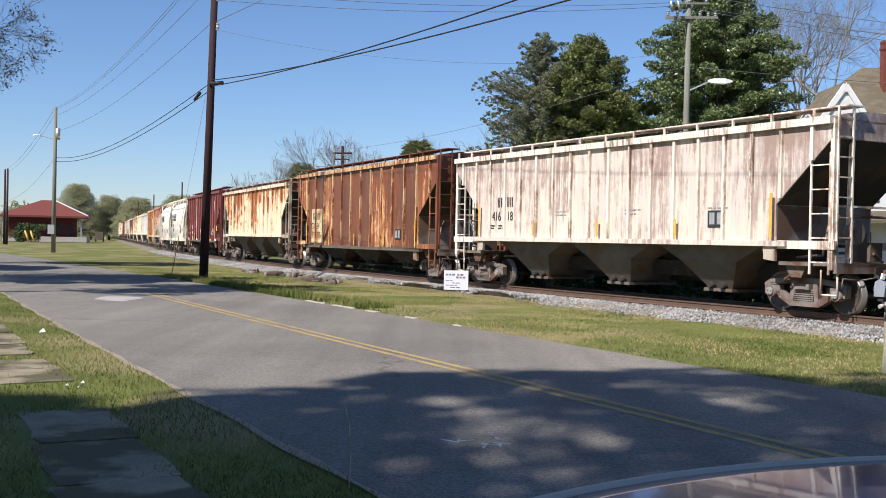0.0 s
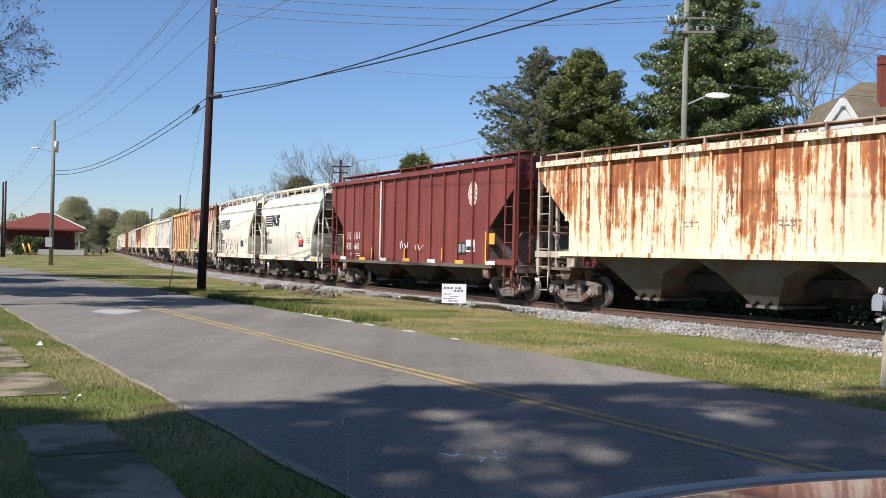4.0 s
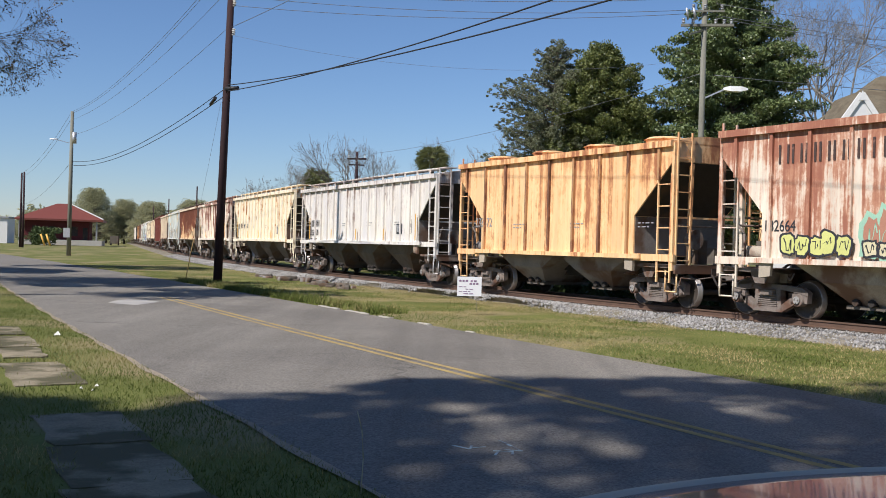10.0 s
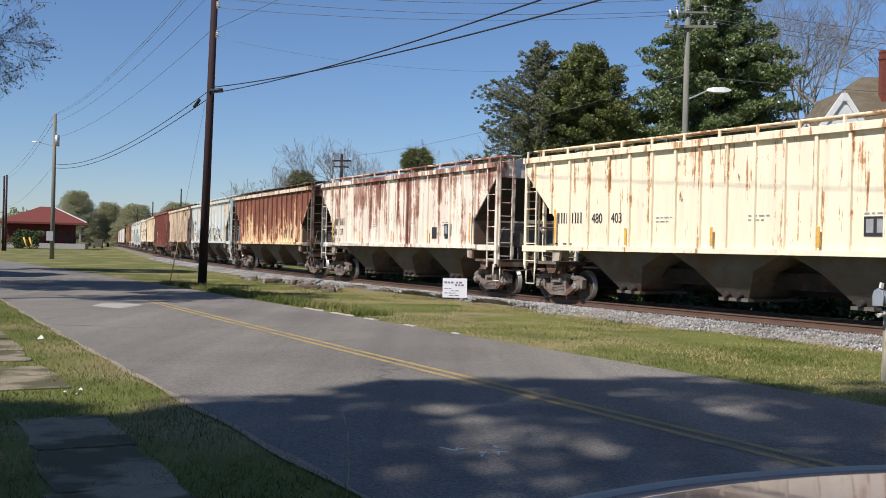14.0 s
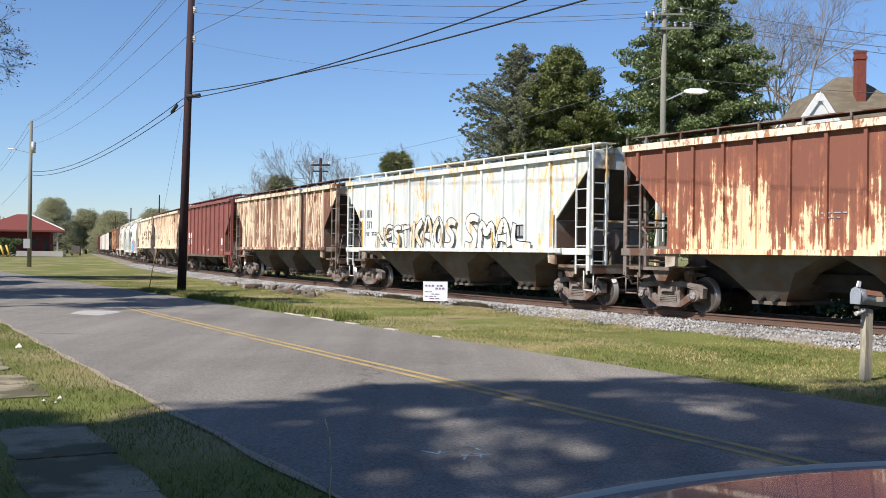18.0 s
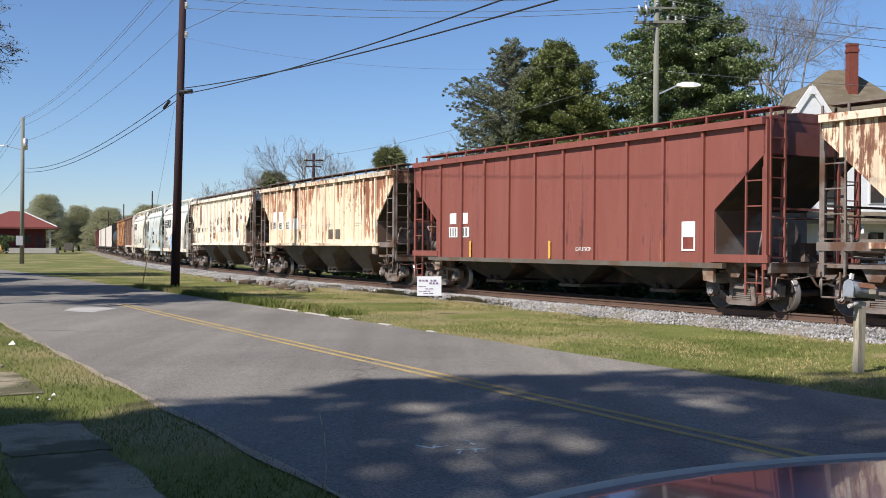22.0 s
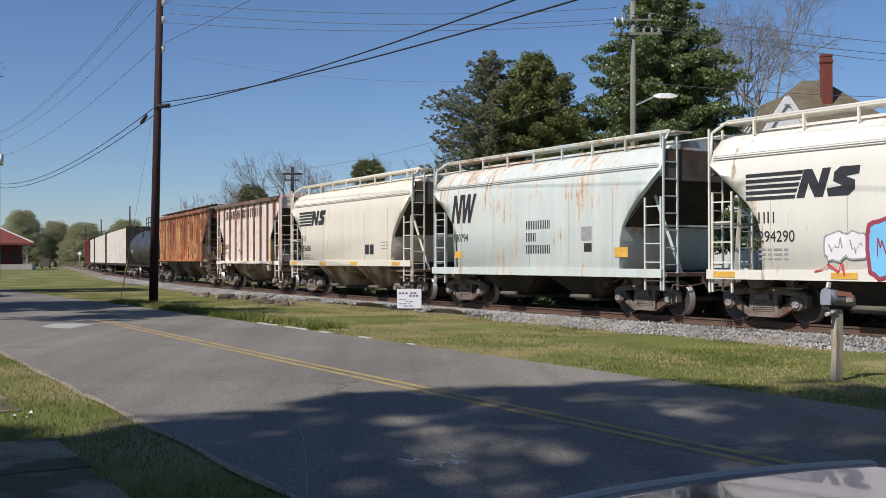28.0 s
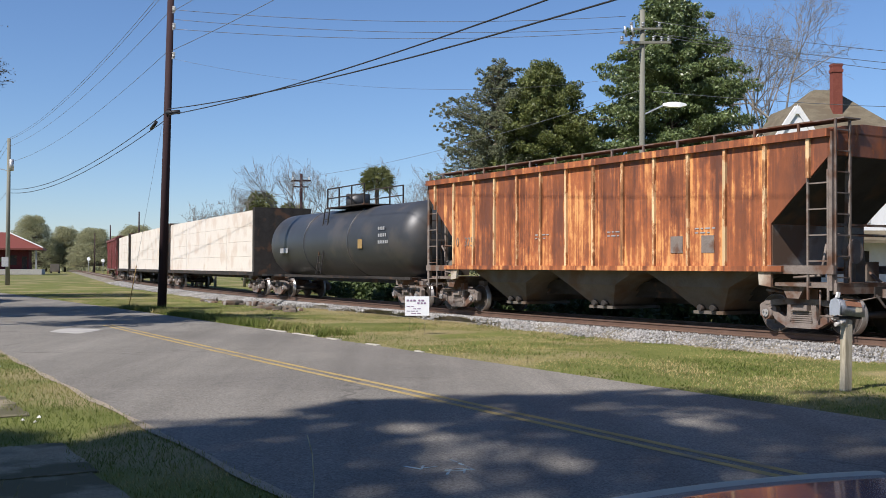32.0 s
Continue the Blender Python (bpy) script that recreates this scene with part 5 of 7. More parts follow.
def more_marks():
    by = [c for c, _, _ in CARS]
    g = lambda nm, c: mat("spray_" + nm, c, 0.55, 0, 0.15, 2, 0.05)
    graffiti(by[18], -1.45, 2.0, 0.98, 2.3, 5, g("blue", (0.2, 0.5, 0.75)), g("dark_red", (0.3, 0.05, 0.08)), -1.63, 1, "sky-blue bubble graffiti with a dark red rim", 0.09)
    graffiti(by[18], 2.0, 2.75, 1.2, 2.4, 1, g("pinkish", (0.76, 0.72, 0.72)), g("dark_red_b", (0.4, 0.07, 0.1)), -1.626, 12, "dark red loop of graffiti", 0.09)
    graffiti(by[18], -2.3, -1.4, 1.35, 2.1, 2, g("pale", (0.75, 0.72, 0.72)), M_GREYPAINT, -1.622, 2, "pale cloud graffiti")
    bare = weathered("letter_fill", (0.66, 0.68, 0.67), (0.66, 0.46, 0.24), 0.12, 71, streak=1.1, soft=0.06)
    fat_letters(by[13], "nest", -5.1, -2.3, 1.56, 2.35, M_BLACK, bare, -1.636, 3, "black outline graffiti letters on bare paint", 0.09)
    fat_letters(by[13], "kaos", -2.2, 0.9, 1.56, 2.5, M_BLACK, bare, -1.636, 4, "black outline graffiti letters on bare paint", 0.11)
    fat_letters(by[13], "smal", 1.5, 5.2, 1.56, 2.5, M_BLACK, bare, -1.636, 5, "black outline graffiti letters on bare paint", 0.13)
    fat_letters(by[6], "dewo", -2.5, 1.0, 1.22, 1.92, g("peach", (0.4, 0.24, 0.18)), g("cream", (0.82, 0.7, 0.56)), -1.635, 8, "cream graffiti with brown outlines", 0.15)
    graffiti(by[7], -3.3, -1.5, 1.42, 1.95, 5, g("lime", (0.6, 0.6, 0.2)), M_BLACK, -1.652, 6, "lime graffiti letters edged in black", 0.05)
    graffiti(by[7], -1.3, 2.6, 1.4, 2.35, 9, g("burnt", (0.42, 0.2, 0.13)), g("mint", (0.32, 0.52, 0.38)), -1.645, 7, "faded red-brown graffiti edged in mint green", 0.12)
    graffiti(by[7], -1.2, -0.2, 1.42, 1.8, 3, g("sand", (0.62, 0.55, 0.35)), M_BLACK, -1.658, 16, "sand-coloured letters edged in black", 0.05)
    fat_letters(by[7], "aso", 0.4, 2.3, 1.45, 1.9, M_BLACK, g("umber", (0.3, 0.14, 0.1)), -1.672, 17, "brown letters edged in black", 0.07)
    fat_letters(by[7], "new", 2.9, 4.2, 1.42, 1.78, M_BLACK, g("dusty", (0.62, 0.54, 0.44)), -1.65, 18, "pale letters edged in black", 0.06)
    rng = np.random.default_rng(9)
    for k, x, z, m in ((5, 1.4, 2.0, M_BLACK), (5, 2.0, 1.8, M_RED), (4, -0.4, 1.55, M_WHITE), (4, 0.9, 1.5, M_WHITE), (18, 3.5, 1.6, M_RED), (18, -2.6, 1.02, M_RED), (21, -3.3, 1.6, M_BLACK), (21, -1.0, 1.6, M_BLACK)):
        scrawl(by[k], x, z, 0.7, 0.35, m, -1.64, rng, 0.035)
    patch(by[5], 1.9, 2.5, 1.75, 1.95, M_RED, -1.61, "paint_patch", "small red paint patch")
    # white squares and panels under the numbers
    for x in (-5.45, -4.75):
        patch(by[15], x, x + 0.4, 2.15, 2.5, M_WHITE, -1.57, "stencil_square", "white painted square")
        patch(by[15], x - 0.05, x + 0.48, 1.72, 2.05, M_WHITE, -1.57, "stencil_square", "white painted square")
        glyphs(by[15], x + 0.04, 1.75, (0.13, 0.13), 0.28, M_BLACK, -1.576)
    patch(by[15], 5.3, 5.75, 1.35, 2.05, M_WHITE, -1.57, "stencil_square", "white painted frame")
    patch(by[15], 5.35, 5.7, 1.4, 1.68, weathered("paint_frame_fill", (0.2, 0.05, 0.04), RUST, 0.2, 51), -1.576, "stencil_panel")
    for x in (-4.2, 0.0, 4.6):
        patch(by[15], x, x + 0.1, 1.1, 1.6, M_YELLOW, -1.6, "reflector", "yellow reflective strip")
    stencil("CAUTION", by[15], 1.2, 1.32, 0.16, M_WHITE, -1.57)
    for x0, x1, z0, z1 in ((-5.95, -5.4, 2.16, 3.0), (-5.12, -4.5, 2.16, 3.0), (-3.9, -3.3, 2.15, 2.65), (-3.0, -2.4, 2.15, 2.65)):
        patch(by[16], x0, x1, z0, z1, M_WHITE, -1.566, "stencil_square", "white painted panel")
    glyphs(by[16], -6.62, 2.2, (0.16, 0.16), 0.32, M_BLACK, -1.575)
    glyphs(by[16], -5.88, 2.2, (0.16, 0.16), 0.32, M_BLACK, -1.575)
    stencil("485", by[16], -5.1, 2.2, 0.42, M_BLACK, -1.575, squeeze=0.8)
    stencil("333", by[16], -4.08, 2.2, 0.42, M_BLACK, -1.575, squeeze=0.8)
    for x in (1.4, 2.2):
        patch(by[16], x, x + 0.5, 1.7, 2.1, M_UNDER, -1.57)
    patch(by[4], -2.31, -2.21, 1.15, 4.2, M_WHITE, -1.652, "white_post")
    for i in range(7):
        patch(by[4], -6.4 + i * 2.1, -5.8 + i * 2.1, 1.1, 1.22, M_YELLOW if i % 2 else M_WHITE, -1.66, "reflector", "reflective strip")
    patch(by[4], 4.7, 5.3, 1.5, 1.9, M_WHITE, -1.57, "placard", "white stencilled box")
    patch(by[4], 4.75, 5.25, 1.55, 1.68, M_BLACK, -1.575, "placard")
    patch(by[4], 6.2, 6.6, 1.75, 2.1, M_YELLOW, -1.57, "placard", "yellow patch")
    # big slanted letters on the pale blue car, as strokes
    c = by[19]
    for k, (a, b) in enumerate((((0.0, 0.0), (0.2, 0.88)), ((0.2, 0.88), (0.36, 0.0)), ((0.36, 0.0), (0.56, 0.88)), ((0.68, 0.88), (0.66, 0.0)), ((0.66, 0.0), (0.98, 0.88)), ((0.98, 0.88), (0.96, 0.0)), ((0.96, 0.0), (1.3, 0.88)))):
        bm = bmnew()
        w = 0.065
        prism(bm, [(-4.05 + a[0] - w, 2.52 + a[1]), (-4.05 + a[0] + w, 2.52 + a[1]), (-4.05 + b[0] + w, 2.52 + b[1]), (-4.05 + b[0] - w, 2.52 + b[1])], -1.61 - 0.0006 * (k % 2), -1.604)
        part("emblem_stroke", bm, M_BLACK, c, "slanted black stroke")
    stencil("180794", c, -4.0, 1.95, 0.34, M_BLACK, -1.607, squeeze=0.85)
    for z, n in ((2.24, 7), (1.9, 3), (1.56, 7)):
        glyphs(c, -0.14, z, (0.11,) * n, 0.24, M_BLACK, -1.607, 0.05)
    patch(c, 2.3, 2.7, 1.9, 2.25, M_GREYPAINT, -1.607)
    patch(c, 2.4, 2.7, 1.6, 1.82, M_BLACK, -1.607)
    patch(c, 3.6, 4.1, 1.45, 1.7, M_YELLOW, -1.607, "reflector")
    patch(c, -3.9, -3.5, 1.45, 1.65, M_YELLOW, -1.607, "reflector")
    for k in (1, 3, 8, 9, 10, 11, 12, 14, 16, 17, 22):
        zs = 1.55 if k not in (8,) else 1.4
        for i in range(3):
            bars(by[k], -2.0 + i * 3.1, zs + 0.75, (0.12, 0.07, 0.16, 0.1), 0.03, M_GREYPAINT, -1.57)
            bars(by[k], -2.0 + i * 3.1, zs + 0.65, (0.1, 0.16, 0.08), 0.03, M_GREYPAINT, -1.57)
    for k in (11, 12, 22):
        patch(by[k], 3.4, 3.8, 1.75, 2.15, M_TRUCK if k == 22 else M_BLACK, -1.57, "placard", "black stencilled inspection panel")
        patch(by[k], 4.4, 4.8, 1.75, 2.15, M_TRUCK if k == 22 else M_BLACK, -1.57, "placard", "black stencilled inspection panel")
    stencil("233672", by[8], -4.4, 2.1, 0.42, M_GREYPAINT, -1.57, squeeze=0.85)


build_train()
more_marks()


# ---- trees ----
def leaf_cloud(rng, centres, radii, count, size, flat=0.6):
    """Leaf blades, four corners each, gathered round the given centres."""
    centres, radii = np.asarray(centres, float), np.asarray(radii, float)
    which = rng.integers(0, len(centres), count)
    d = rng.normal(size=(count, 3))
    d /= np.linalg.norm(d, axis=1)[:, None]
    p = centres[which] + d * (radii[which] * rng.uniform(0.45, 1.0, count) ** 0.6)[:, None] * np.array([1, 1, flat])
    a = rng.normal(size=(count, 3))
    a /= np.linalg.norm(a, axis=1)[:, None]
    b = np.cross(a, rng.normal(size=(count, 3)))
    b /= np.linalg.norm(b, axis=1)[:, None]
    s = (size * rng.uniform(0.6, 1.3, count))[:, None]
    v = np.stack([p - a * s, p + b * s * 0.5, p + a * s, p - b * s * 0.5], 1).reshape(-1, 3)
    return v, np.arange(count * 4).reshape(-1, 4)


def leaf_mat(name, c, c2, gloss=0.25, rough=0.6, thin=0.0):
    m = bpy.data.materials.new(name)
    m.use_nodes = True
    N, L = m.node_tree.nodes, m.node_tree.links
    b = N["Principled BSDF"]
    b.inputs["Roughness"].default_value, b.inputs["Specular IOR Level"].default_value = rough, gloss
    g, r, tc, n, a = N.new("ShaderNodeNewGeometry"), N.new("ShaderNodeValToRGB"), N.new("ShaderNodeTexCoord"), N.new("ShaderNodeTexNoise"), N.new("ShaderNodeMath")
    n.inputs["Scale"].default_value, n.inputs["Detail"].default_value = 0.7, 4
    L.new(tc.outputs["Object"], n.inputs["Vector"])
    a.operation, a.inputs[1].default_value = "MULTIPLY_ADD", 0.6
    L.new(g.outputs["Random Per Island"], a.inputs[0])
    half = N.new("ShaderNodeMath")
    half.operation, half.inputs[1].default_value, half.inputs[2].default_value = "MULTIPLY_ADD", 1.0, -0.3
    L.new(n.outputs[0], half.inputs[0])
    L.new(half.outputs[0], a.inputs[2])
    r.color_ramp.elements[0].color, r.color_ramp.elements[1].color = (*c, 1), (*c2, 1)
    L.new(a.outputs[0], r.inputs[0])
    L.new(r.outputs[0], b.inputs["Base Color"])
    if thin:
        t, x = N.new("ShaderNodeBsdfTranslucent"), N.new("ShaderNodeMixShader")
        x.inputs[0].default_value = thin
        L.new(r.outputs[0], t.inputs["Color"])
        L.new(b.outputs[0], x.inputs[1])
        L.new(t.outputs[0], x.inputs[2])
        L.new(x.outputs[0], N["Material Output"].inputs[0])
    return m


def branches(bm, rng, p, d, length, r, depth, spread=0.55, sides=5, tips=None, lift=0.1, fine=0.0):
    q = p + d * length
    cyl(bm, p, q, r, sides, max(r * 0.7, fine), caps=False)
    if depth == 0:
        if tips is not None:
            tips.append(q)
        return
    for i in range(rng.integers(2, 4)):
        e = (d + Vector(rng.normal(size=3)) * spread + Vector((0, 0, lift))).normalized()
        branches(bm, rng, p.lerp(q, rng.uniform(0.65, 1.0)), e, length * rng.uniform(0.62, 0.85), max(r * 0.62, fine), depth - 1, spread, max(3, sides - 1), tips, lift, fine)


def bare_tree(label, x, y, height, seed, material=None, depth=6, z=-0.4, spread=0.45, r=None, fine=0.018):
    rng = np.random.default_rng(seed)
    bm = bmnew()
    root = tagged(new("bare_tree"), label, "tree")
    root.matrix_basis = pose(x, y, z)
    r = r or height * 0.018
    limbs = []
    cyl(bm, (0, 0, 0), (0, 0, height * 0.3), r, 8, r * 0.8)
    for i in range(4):
        bm2 = bmnew()
        d = Vector((rng.normal() * 0.4, rng.normal() * 0.4, 1)).normalized()
        branches(bm2, rng, Vector((0, 0, height * (0.22 + 0.025 * i))), d, height * 0.22, r * 0.6, depth, spread, 5, None, 0.1, fine)
        limbs.append(bm2)
    # bring the crown to its full height
    high = max(v.co.z for b in limbs for v in b.verts)
    low = height * 0.22
    for b in limbs:
        for v in b.verts:
            v.co.z = low + (v.co.z - low) * (height - low) / (high - low)
        part("limb", b, material or M_BARK_PALE, root)
    part("trunk", bm, material or M_BARK_PALE, root)
    return root


def leafy_tree(label, x, y, height, shape, count, size, leaf, seed, clumps=60, clump_r=1.0, z=-0.4, trunk=0.35, bark=None, gaps=()):
    """shape(rng) gives a clump's centre; gaps: openings in the crown through which the sun reaches the road, by their n, u and half sizes there."""
    rng = np.random.default_rng(seed)
    root = tagged(new("tree"), label, "tree")
    root.matrix_basis = pose(x, y, z)
    cs = [shape(rng) for _ in range(clumps)]
    if gaps:
        kept = []
        for c in cs:
            g = Vector((x + c[0], y + c[1], 0)) - SUN_DIR * ((c[2] + z - ROAD_Z) / SUN_DIR.z)
            n, u = g.x * RN.x + g.y * RN.y, g.x * RU.x + g.y * RU.y
            if all(((n - a) / (dn + 0.35)) ** 2 + ((u - b) / (du + 0.33)) ** 2 > 1 for a, b, dn, du in gaps):
                kept.append(c)
        cs = kept
    bm = bmnew()
    cyl(bm, (0, 0, 0), (0, 0, height * 0.8), trunk, 10, trunk * 0.3)
    part("trunk", bm, bark or M_BARK, root)
    bm = bmnew()
    for c in cs:
        a = Vector((0, 0, max(0.15 * height, c[2] - 0.25 * math.hypot(c[0], c[1]) - 0.3)))
        m = a.lerp(Vector(c), 0.5) + Vector((0, 0, -0.1))
        cyl(bm, a, m, 0.08, 5, 0.05, caps=False)
        cyl(bm, m, Vector(c), 0.05, 4, 0.02, caps=False)
    part("branch_frame", bm, bark or M_BARK, root)
    v, f = leaf_cloud(rng, cs, [clump_r * rng.uniform(0.6, 1.25) for _ in cs], count, size)
    part("crown", mesh_np("crown", v, f), leaf, root)
    return root


LEAF_CEDAR = leaf_mat("cedar_leaf", (0.085, 0.1, 0.05), (0.28, 0.29, 0.17), thin=0.25)
LEAF_DENSE = leaf_mat("dense_leaf", (0.045, 0.065, 0.018), (0.26, 0.28, 0.08), 0.4, 0.45, thin=0.2)
LEAF_MAG = leaf_mat("magnolia_leaf", (0.04, 0.066, 0.02), (0.23, 0.28, 0.1), 0.5, 0.38, thin=0.2)
# distant leaves carry the pale haze of the air in their colour
LEAF_FAR_HAZE = leaf_mat("distant_leaf_haze", (0.32, 0.32, 0.18), (0.46, 0.45, 0.27), thin=0.5)
LEAF_OAK = leaf_mat("oak_leaf", (0.03, 0.05, 0.015), (0.1, 0.13, 0.04))
LEAF_PALM = leaf_mat("palm_leaf", (0.09, 0.105, 0.035), (0.34, 0.35, 0.15), thin=0.25)


def pile(rx, z0, z1, top=0.25):
    def shape(rng):
        k = rng.uniform() ** 0.8
        z = z0 + (z1 - z0) * k
        w = rx * (1 - (1 - top) * k ** 1.6)
        a, q = rng.uniform(0, 2 * math.pi), math.sqrt(rng.uniform(0.15, 1))
        return (w * q * math.cos(a), w * q * math.sin(a), z)
    return shape




def bough_tree(label, x, y, height, reach, boughs, leaves, size, leaf, seed, low=1.5, rise=(0.05, 0.35), thick=(0.55, 0.28), start=0.35, flat=0.65, lean=0.0, trunk=0.3, step=2.6, fan=0.12):
    """A trunk with single boughs; reach(k) gives their length at the height k; each carries clumps that thin out to its tip."""
    rng = np.random.default_rng(seed)
    root = tagged(new("tree"), label, "tree")
    root.matrix_basis = pose(x, y, -0.4)
    stem, wood, cs, rs = bmnew(), bmnew(), [], []
    cyl(stem, (0, 0, 0), (lean, 0, height - 0.4), trunk, 10, 0.04)
    for i in range(boughs):
        k = (i + rng.uniform()) / boughs
        z = low + (height - low) * k
        ln = reach(k) * rng.choice((0.6, 0.85, 1.0, 1.08)) * rng.uniform(0.85, 1.08)
        a = i * 2.39996 + rng.normal() * 0.35
        lift = ln * rng.uniform(*rise)
        p = Vector((lean * k, 0, max(0.6, z - 0.75 * lift - 0.2)))
        e = p + Vector((math.cos(a) * ln, math.sin(a) * ln * 0.85, lift))
        m = p.lerp(e, 0.5) + Vector((0, 0, 0.06 * ln))
        cyl(wood, p, m, 0.06, 5, 0.04, caps=False)
        cyl(wood, m, e, 0.04, 4, 0.008, caps=False)
        side = Vector((-math.sin(a), math.cos(a), 0))
        n = max(3, int(ln * step))
        for j in range(n):
            f = start + (1.0 - start) * (j + rng.uniform()) / n
            q = (p.lerp(m, f * 2) if f < 0.5 else m.lerp(e, f * 2 - 1)) + side * rng.normal() * fan * ln * f * (1.25 - f) + Vector((0, 0, rng.normal() * 0.12))
            cs.append(tuple(q))
            rs.append((thick[0] + (thick[1] - thick[0]) * f) * rng.uniform(0.7, 1.2))
    part("trunk", stem, M_BARK, root)
    part("branch_frame", wood, M_BARK, root)
    v, f = leaf_cloud(rng, cs, rs, leaves, size, flat)
    part("crown", mesh_np("crown", v, f), leaf, root)
    return root


bough_tree("feathery grey-green cedar with pointed upswept sprays", 5.2, 62.5, 14.4, lambda k: 3.9 * min(1.0, (1.02 - k) / 0.3) ** 0.8, 230, 170000, 0.055, LEAF_CEDAR, 5, 2.0, (0.2, 0.5), (0.36, 0.1), 0.2, 0.7, lean=0.5, step=6.5, fan=0.16)
bough_tree("dense round evergreen with dark green leaves", 8.3, 61.5, 13.9, lambda k: 3.1 * math.sqrt(max(0.02, 1 - (max(0.0, k - 0.45) / 0.56) ** 2)), 260, 190000, 0.075, LEAF_DENSE, 15, 1.5, (0.1, 0.5), (0.6, 0.36), 0.3, 0.75)
bough_tree("tall dark green magnolia behind the railway", 16.2, 62, 18.6, lambda k: 6.0 * min(1.0, (1.03 - k) / 0.5) ** 0.75, 290, 215000, 0.1, LEAF_MAG, 6, 2.5, (-0.05, 0.28), (0.72, 0.4), 0.3, 0.6, lean=-0.3)
leafy_tree("grey-green tree between darker trees", 12.4, 76, 12, pile(3.0, 3, 12.5, 0.4), 9000, 0.16, LEAF_CEDAR, 8, 70, 0.8)
leafy_tree("tall broad oak over the verge, casting its shade on the road", -13.4, -8.25, 25, pile(8.6, 20.0, 26.5, 0.85), 26000, 0.22, LEAF_OAK, 7, 640, 0.55, trunk=0.5, gaps=((3.6, 10.45, 0.5, 0.05), (4.8, 9.95, 0.5, 0.0), (5.4, 8.2, 0.75, 0.36), (6.4, 9.2, 0.5, 0.03), (3.4, 8.35, 0.4, 0.18), (3.7, 7.05, 0.65, 0.3), (4.85, 7.1, 0.3, 0.06)))
leafy_tree("tall oak over the verge, casting its shade on the sidewalk", -22.6, -8.6, 25, pile(4.6, 20.0, 26.0, 0.85), 24000, 0.27, LEAF_OAK, 9, 50, 1.4, trunk=0.4)
bare_tree("tall bare winter tree behind the house", 32.2, 90, 27, 11, depth=8, spread=0.46, fine=0.006, r=0.32)
for x, y, h, s in ((-9.1, 90, 11.4, 12), (-5.3, 90, 11.0, 13), (-13.6, 90, 9.4, 14), (2.1, 90, 12.2, 15), (-16.1, 90, 7.5, 17), (0.4, 92, 10.5, 18)):
    bare_tree("bare winter tree beyond the railway", x, y, h, s, depth=6, r=0.13, spread=0.42, fine=0.0065)
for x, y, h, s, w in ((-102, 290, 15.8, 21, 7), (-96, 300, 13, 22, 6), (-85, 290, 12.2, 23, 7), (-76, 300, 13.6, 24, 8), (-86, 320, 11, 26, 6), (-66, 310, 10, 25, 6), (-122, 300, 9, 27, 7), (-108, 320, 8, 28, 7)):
    leafy_tree("far tree with the haze put into its pale leaf colour", x, y, h, pile(w * 1.1, 1.5, h - 0.6, 0.3), 30000, 0.16, LEAF_FAR_HAZE, s, 520, 1.35)


def bare_with_buds():
    """The tree whose twigs hang into the view by the road."""
    root = bare_tree("spreading bare tree with a few brown leaves by the road", -21.5, 36.5, 12, 31, M_BARK, depth=6, spread=0.62, r=0.28, fine=0.006)
    rng = np.random.default_rng(5)
    cs = [(rng.normal() * 3.2, rng.normal() * 3.2, rng.uniform(5.5, 10.5)) for _ in range(120)]
    cs = [(min(c[0], 1.6), c[1], c[2]) for c in cs]
    v, f = leaf_cloud(rng, cs, [0.8] * len(cs), 8000, 0.09)
    part("crown", mesh_np("crown", v, f), LEAF_OAK, root)


bare_with_buds()
leafy_tree("broad tree casting its shade across the far road", -31, 44, 13, pile(5.5, 6.5, 12.5, 0.5), 48000, 0.2, LEAF_OAK, 41, 60, 1.3)
for x, y, r, n, k in ((-22.6, 32.6, 3.8, 16000, 42), (-29.2, 53.0, 4.2, 20000, 43), (-17.6, 26.2, 2.4, 3500, 44)):
    leafy_tree("tall oak at the road's side, casting streaks of shade", x, y, 16, pile(r, 11.5, 16.5, 0.85), n, 0.24, LEAF_OAK, k, 40, 1.1)


def twigs():
    """A branch that reaches over the verge."""
    root = tagged(new("tree_branch"), "thin hanging branch with curled brown leaves", "branch")
    bm = bmnew()
    rng = np.random.default_rng(3)
    tips = []
    for z, ex in ((9.9, -14.6), (9.1, -13.9), (8.2, -14.4)):
        branches(bm, rng, Vector((-19.5, 37, z + 0.4)), Vector((ex + 19.5, 0.5, -0.5)).normalized(), 1.75, 0.03, 6, 0.42, 4, tips, -0.05, 0.005)
    part("branch", bm, M_BARK, root)
    v, f = leaf_cloud(rng, [tuple(p) for p in tips], [0.16] * len(tips), 1500, 0.05)
    part("foliage", mesh_np("foliage", v, f), leaf_mat("curled_leaf", (0.07, 0.055, 0.035), (0.14, 0.12, 0.07)), root)


twigs()


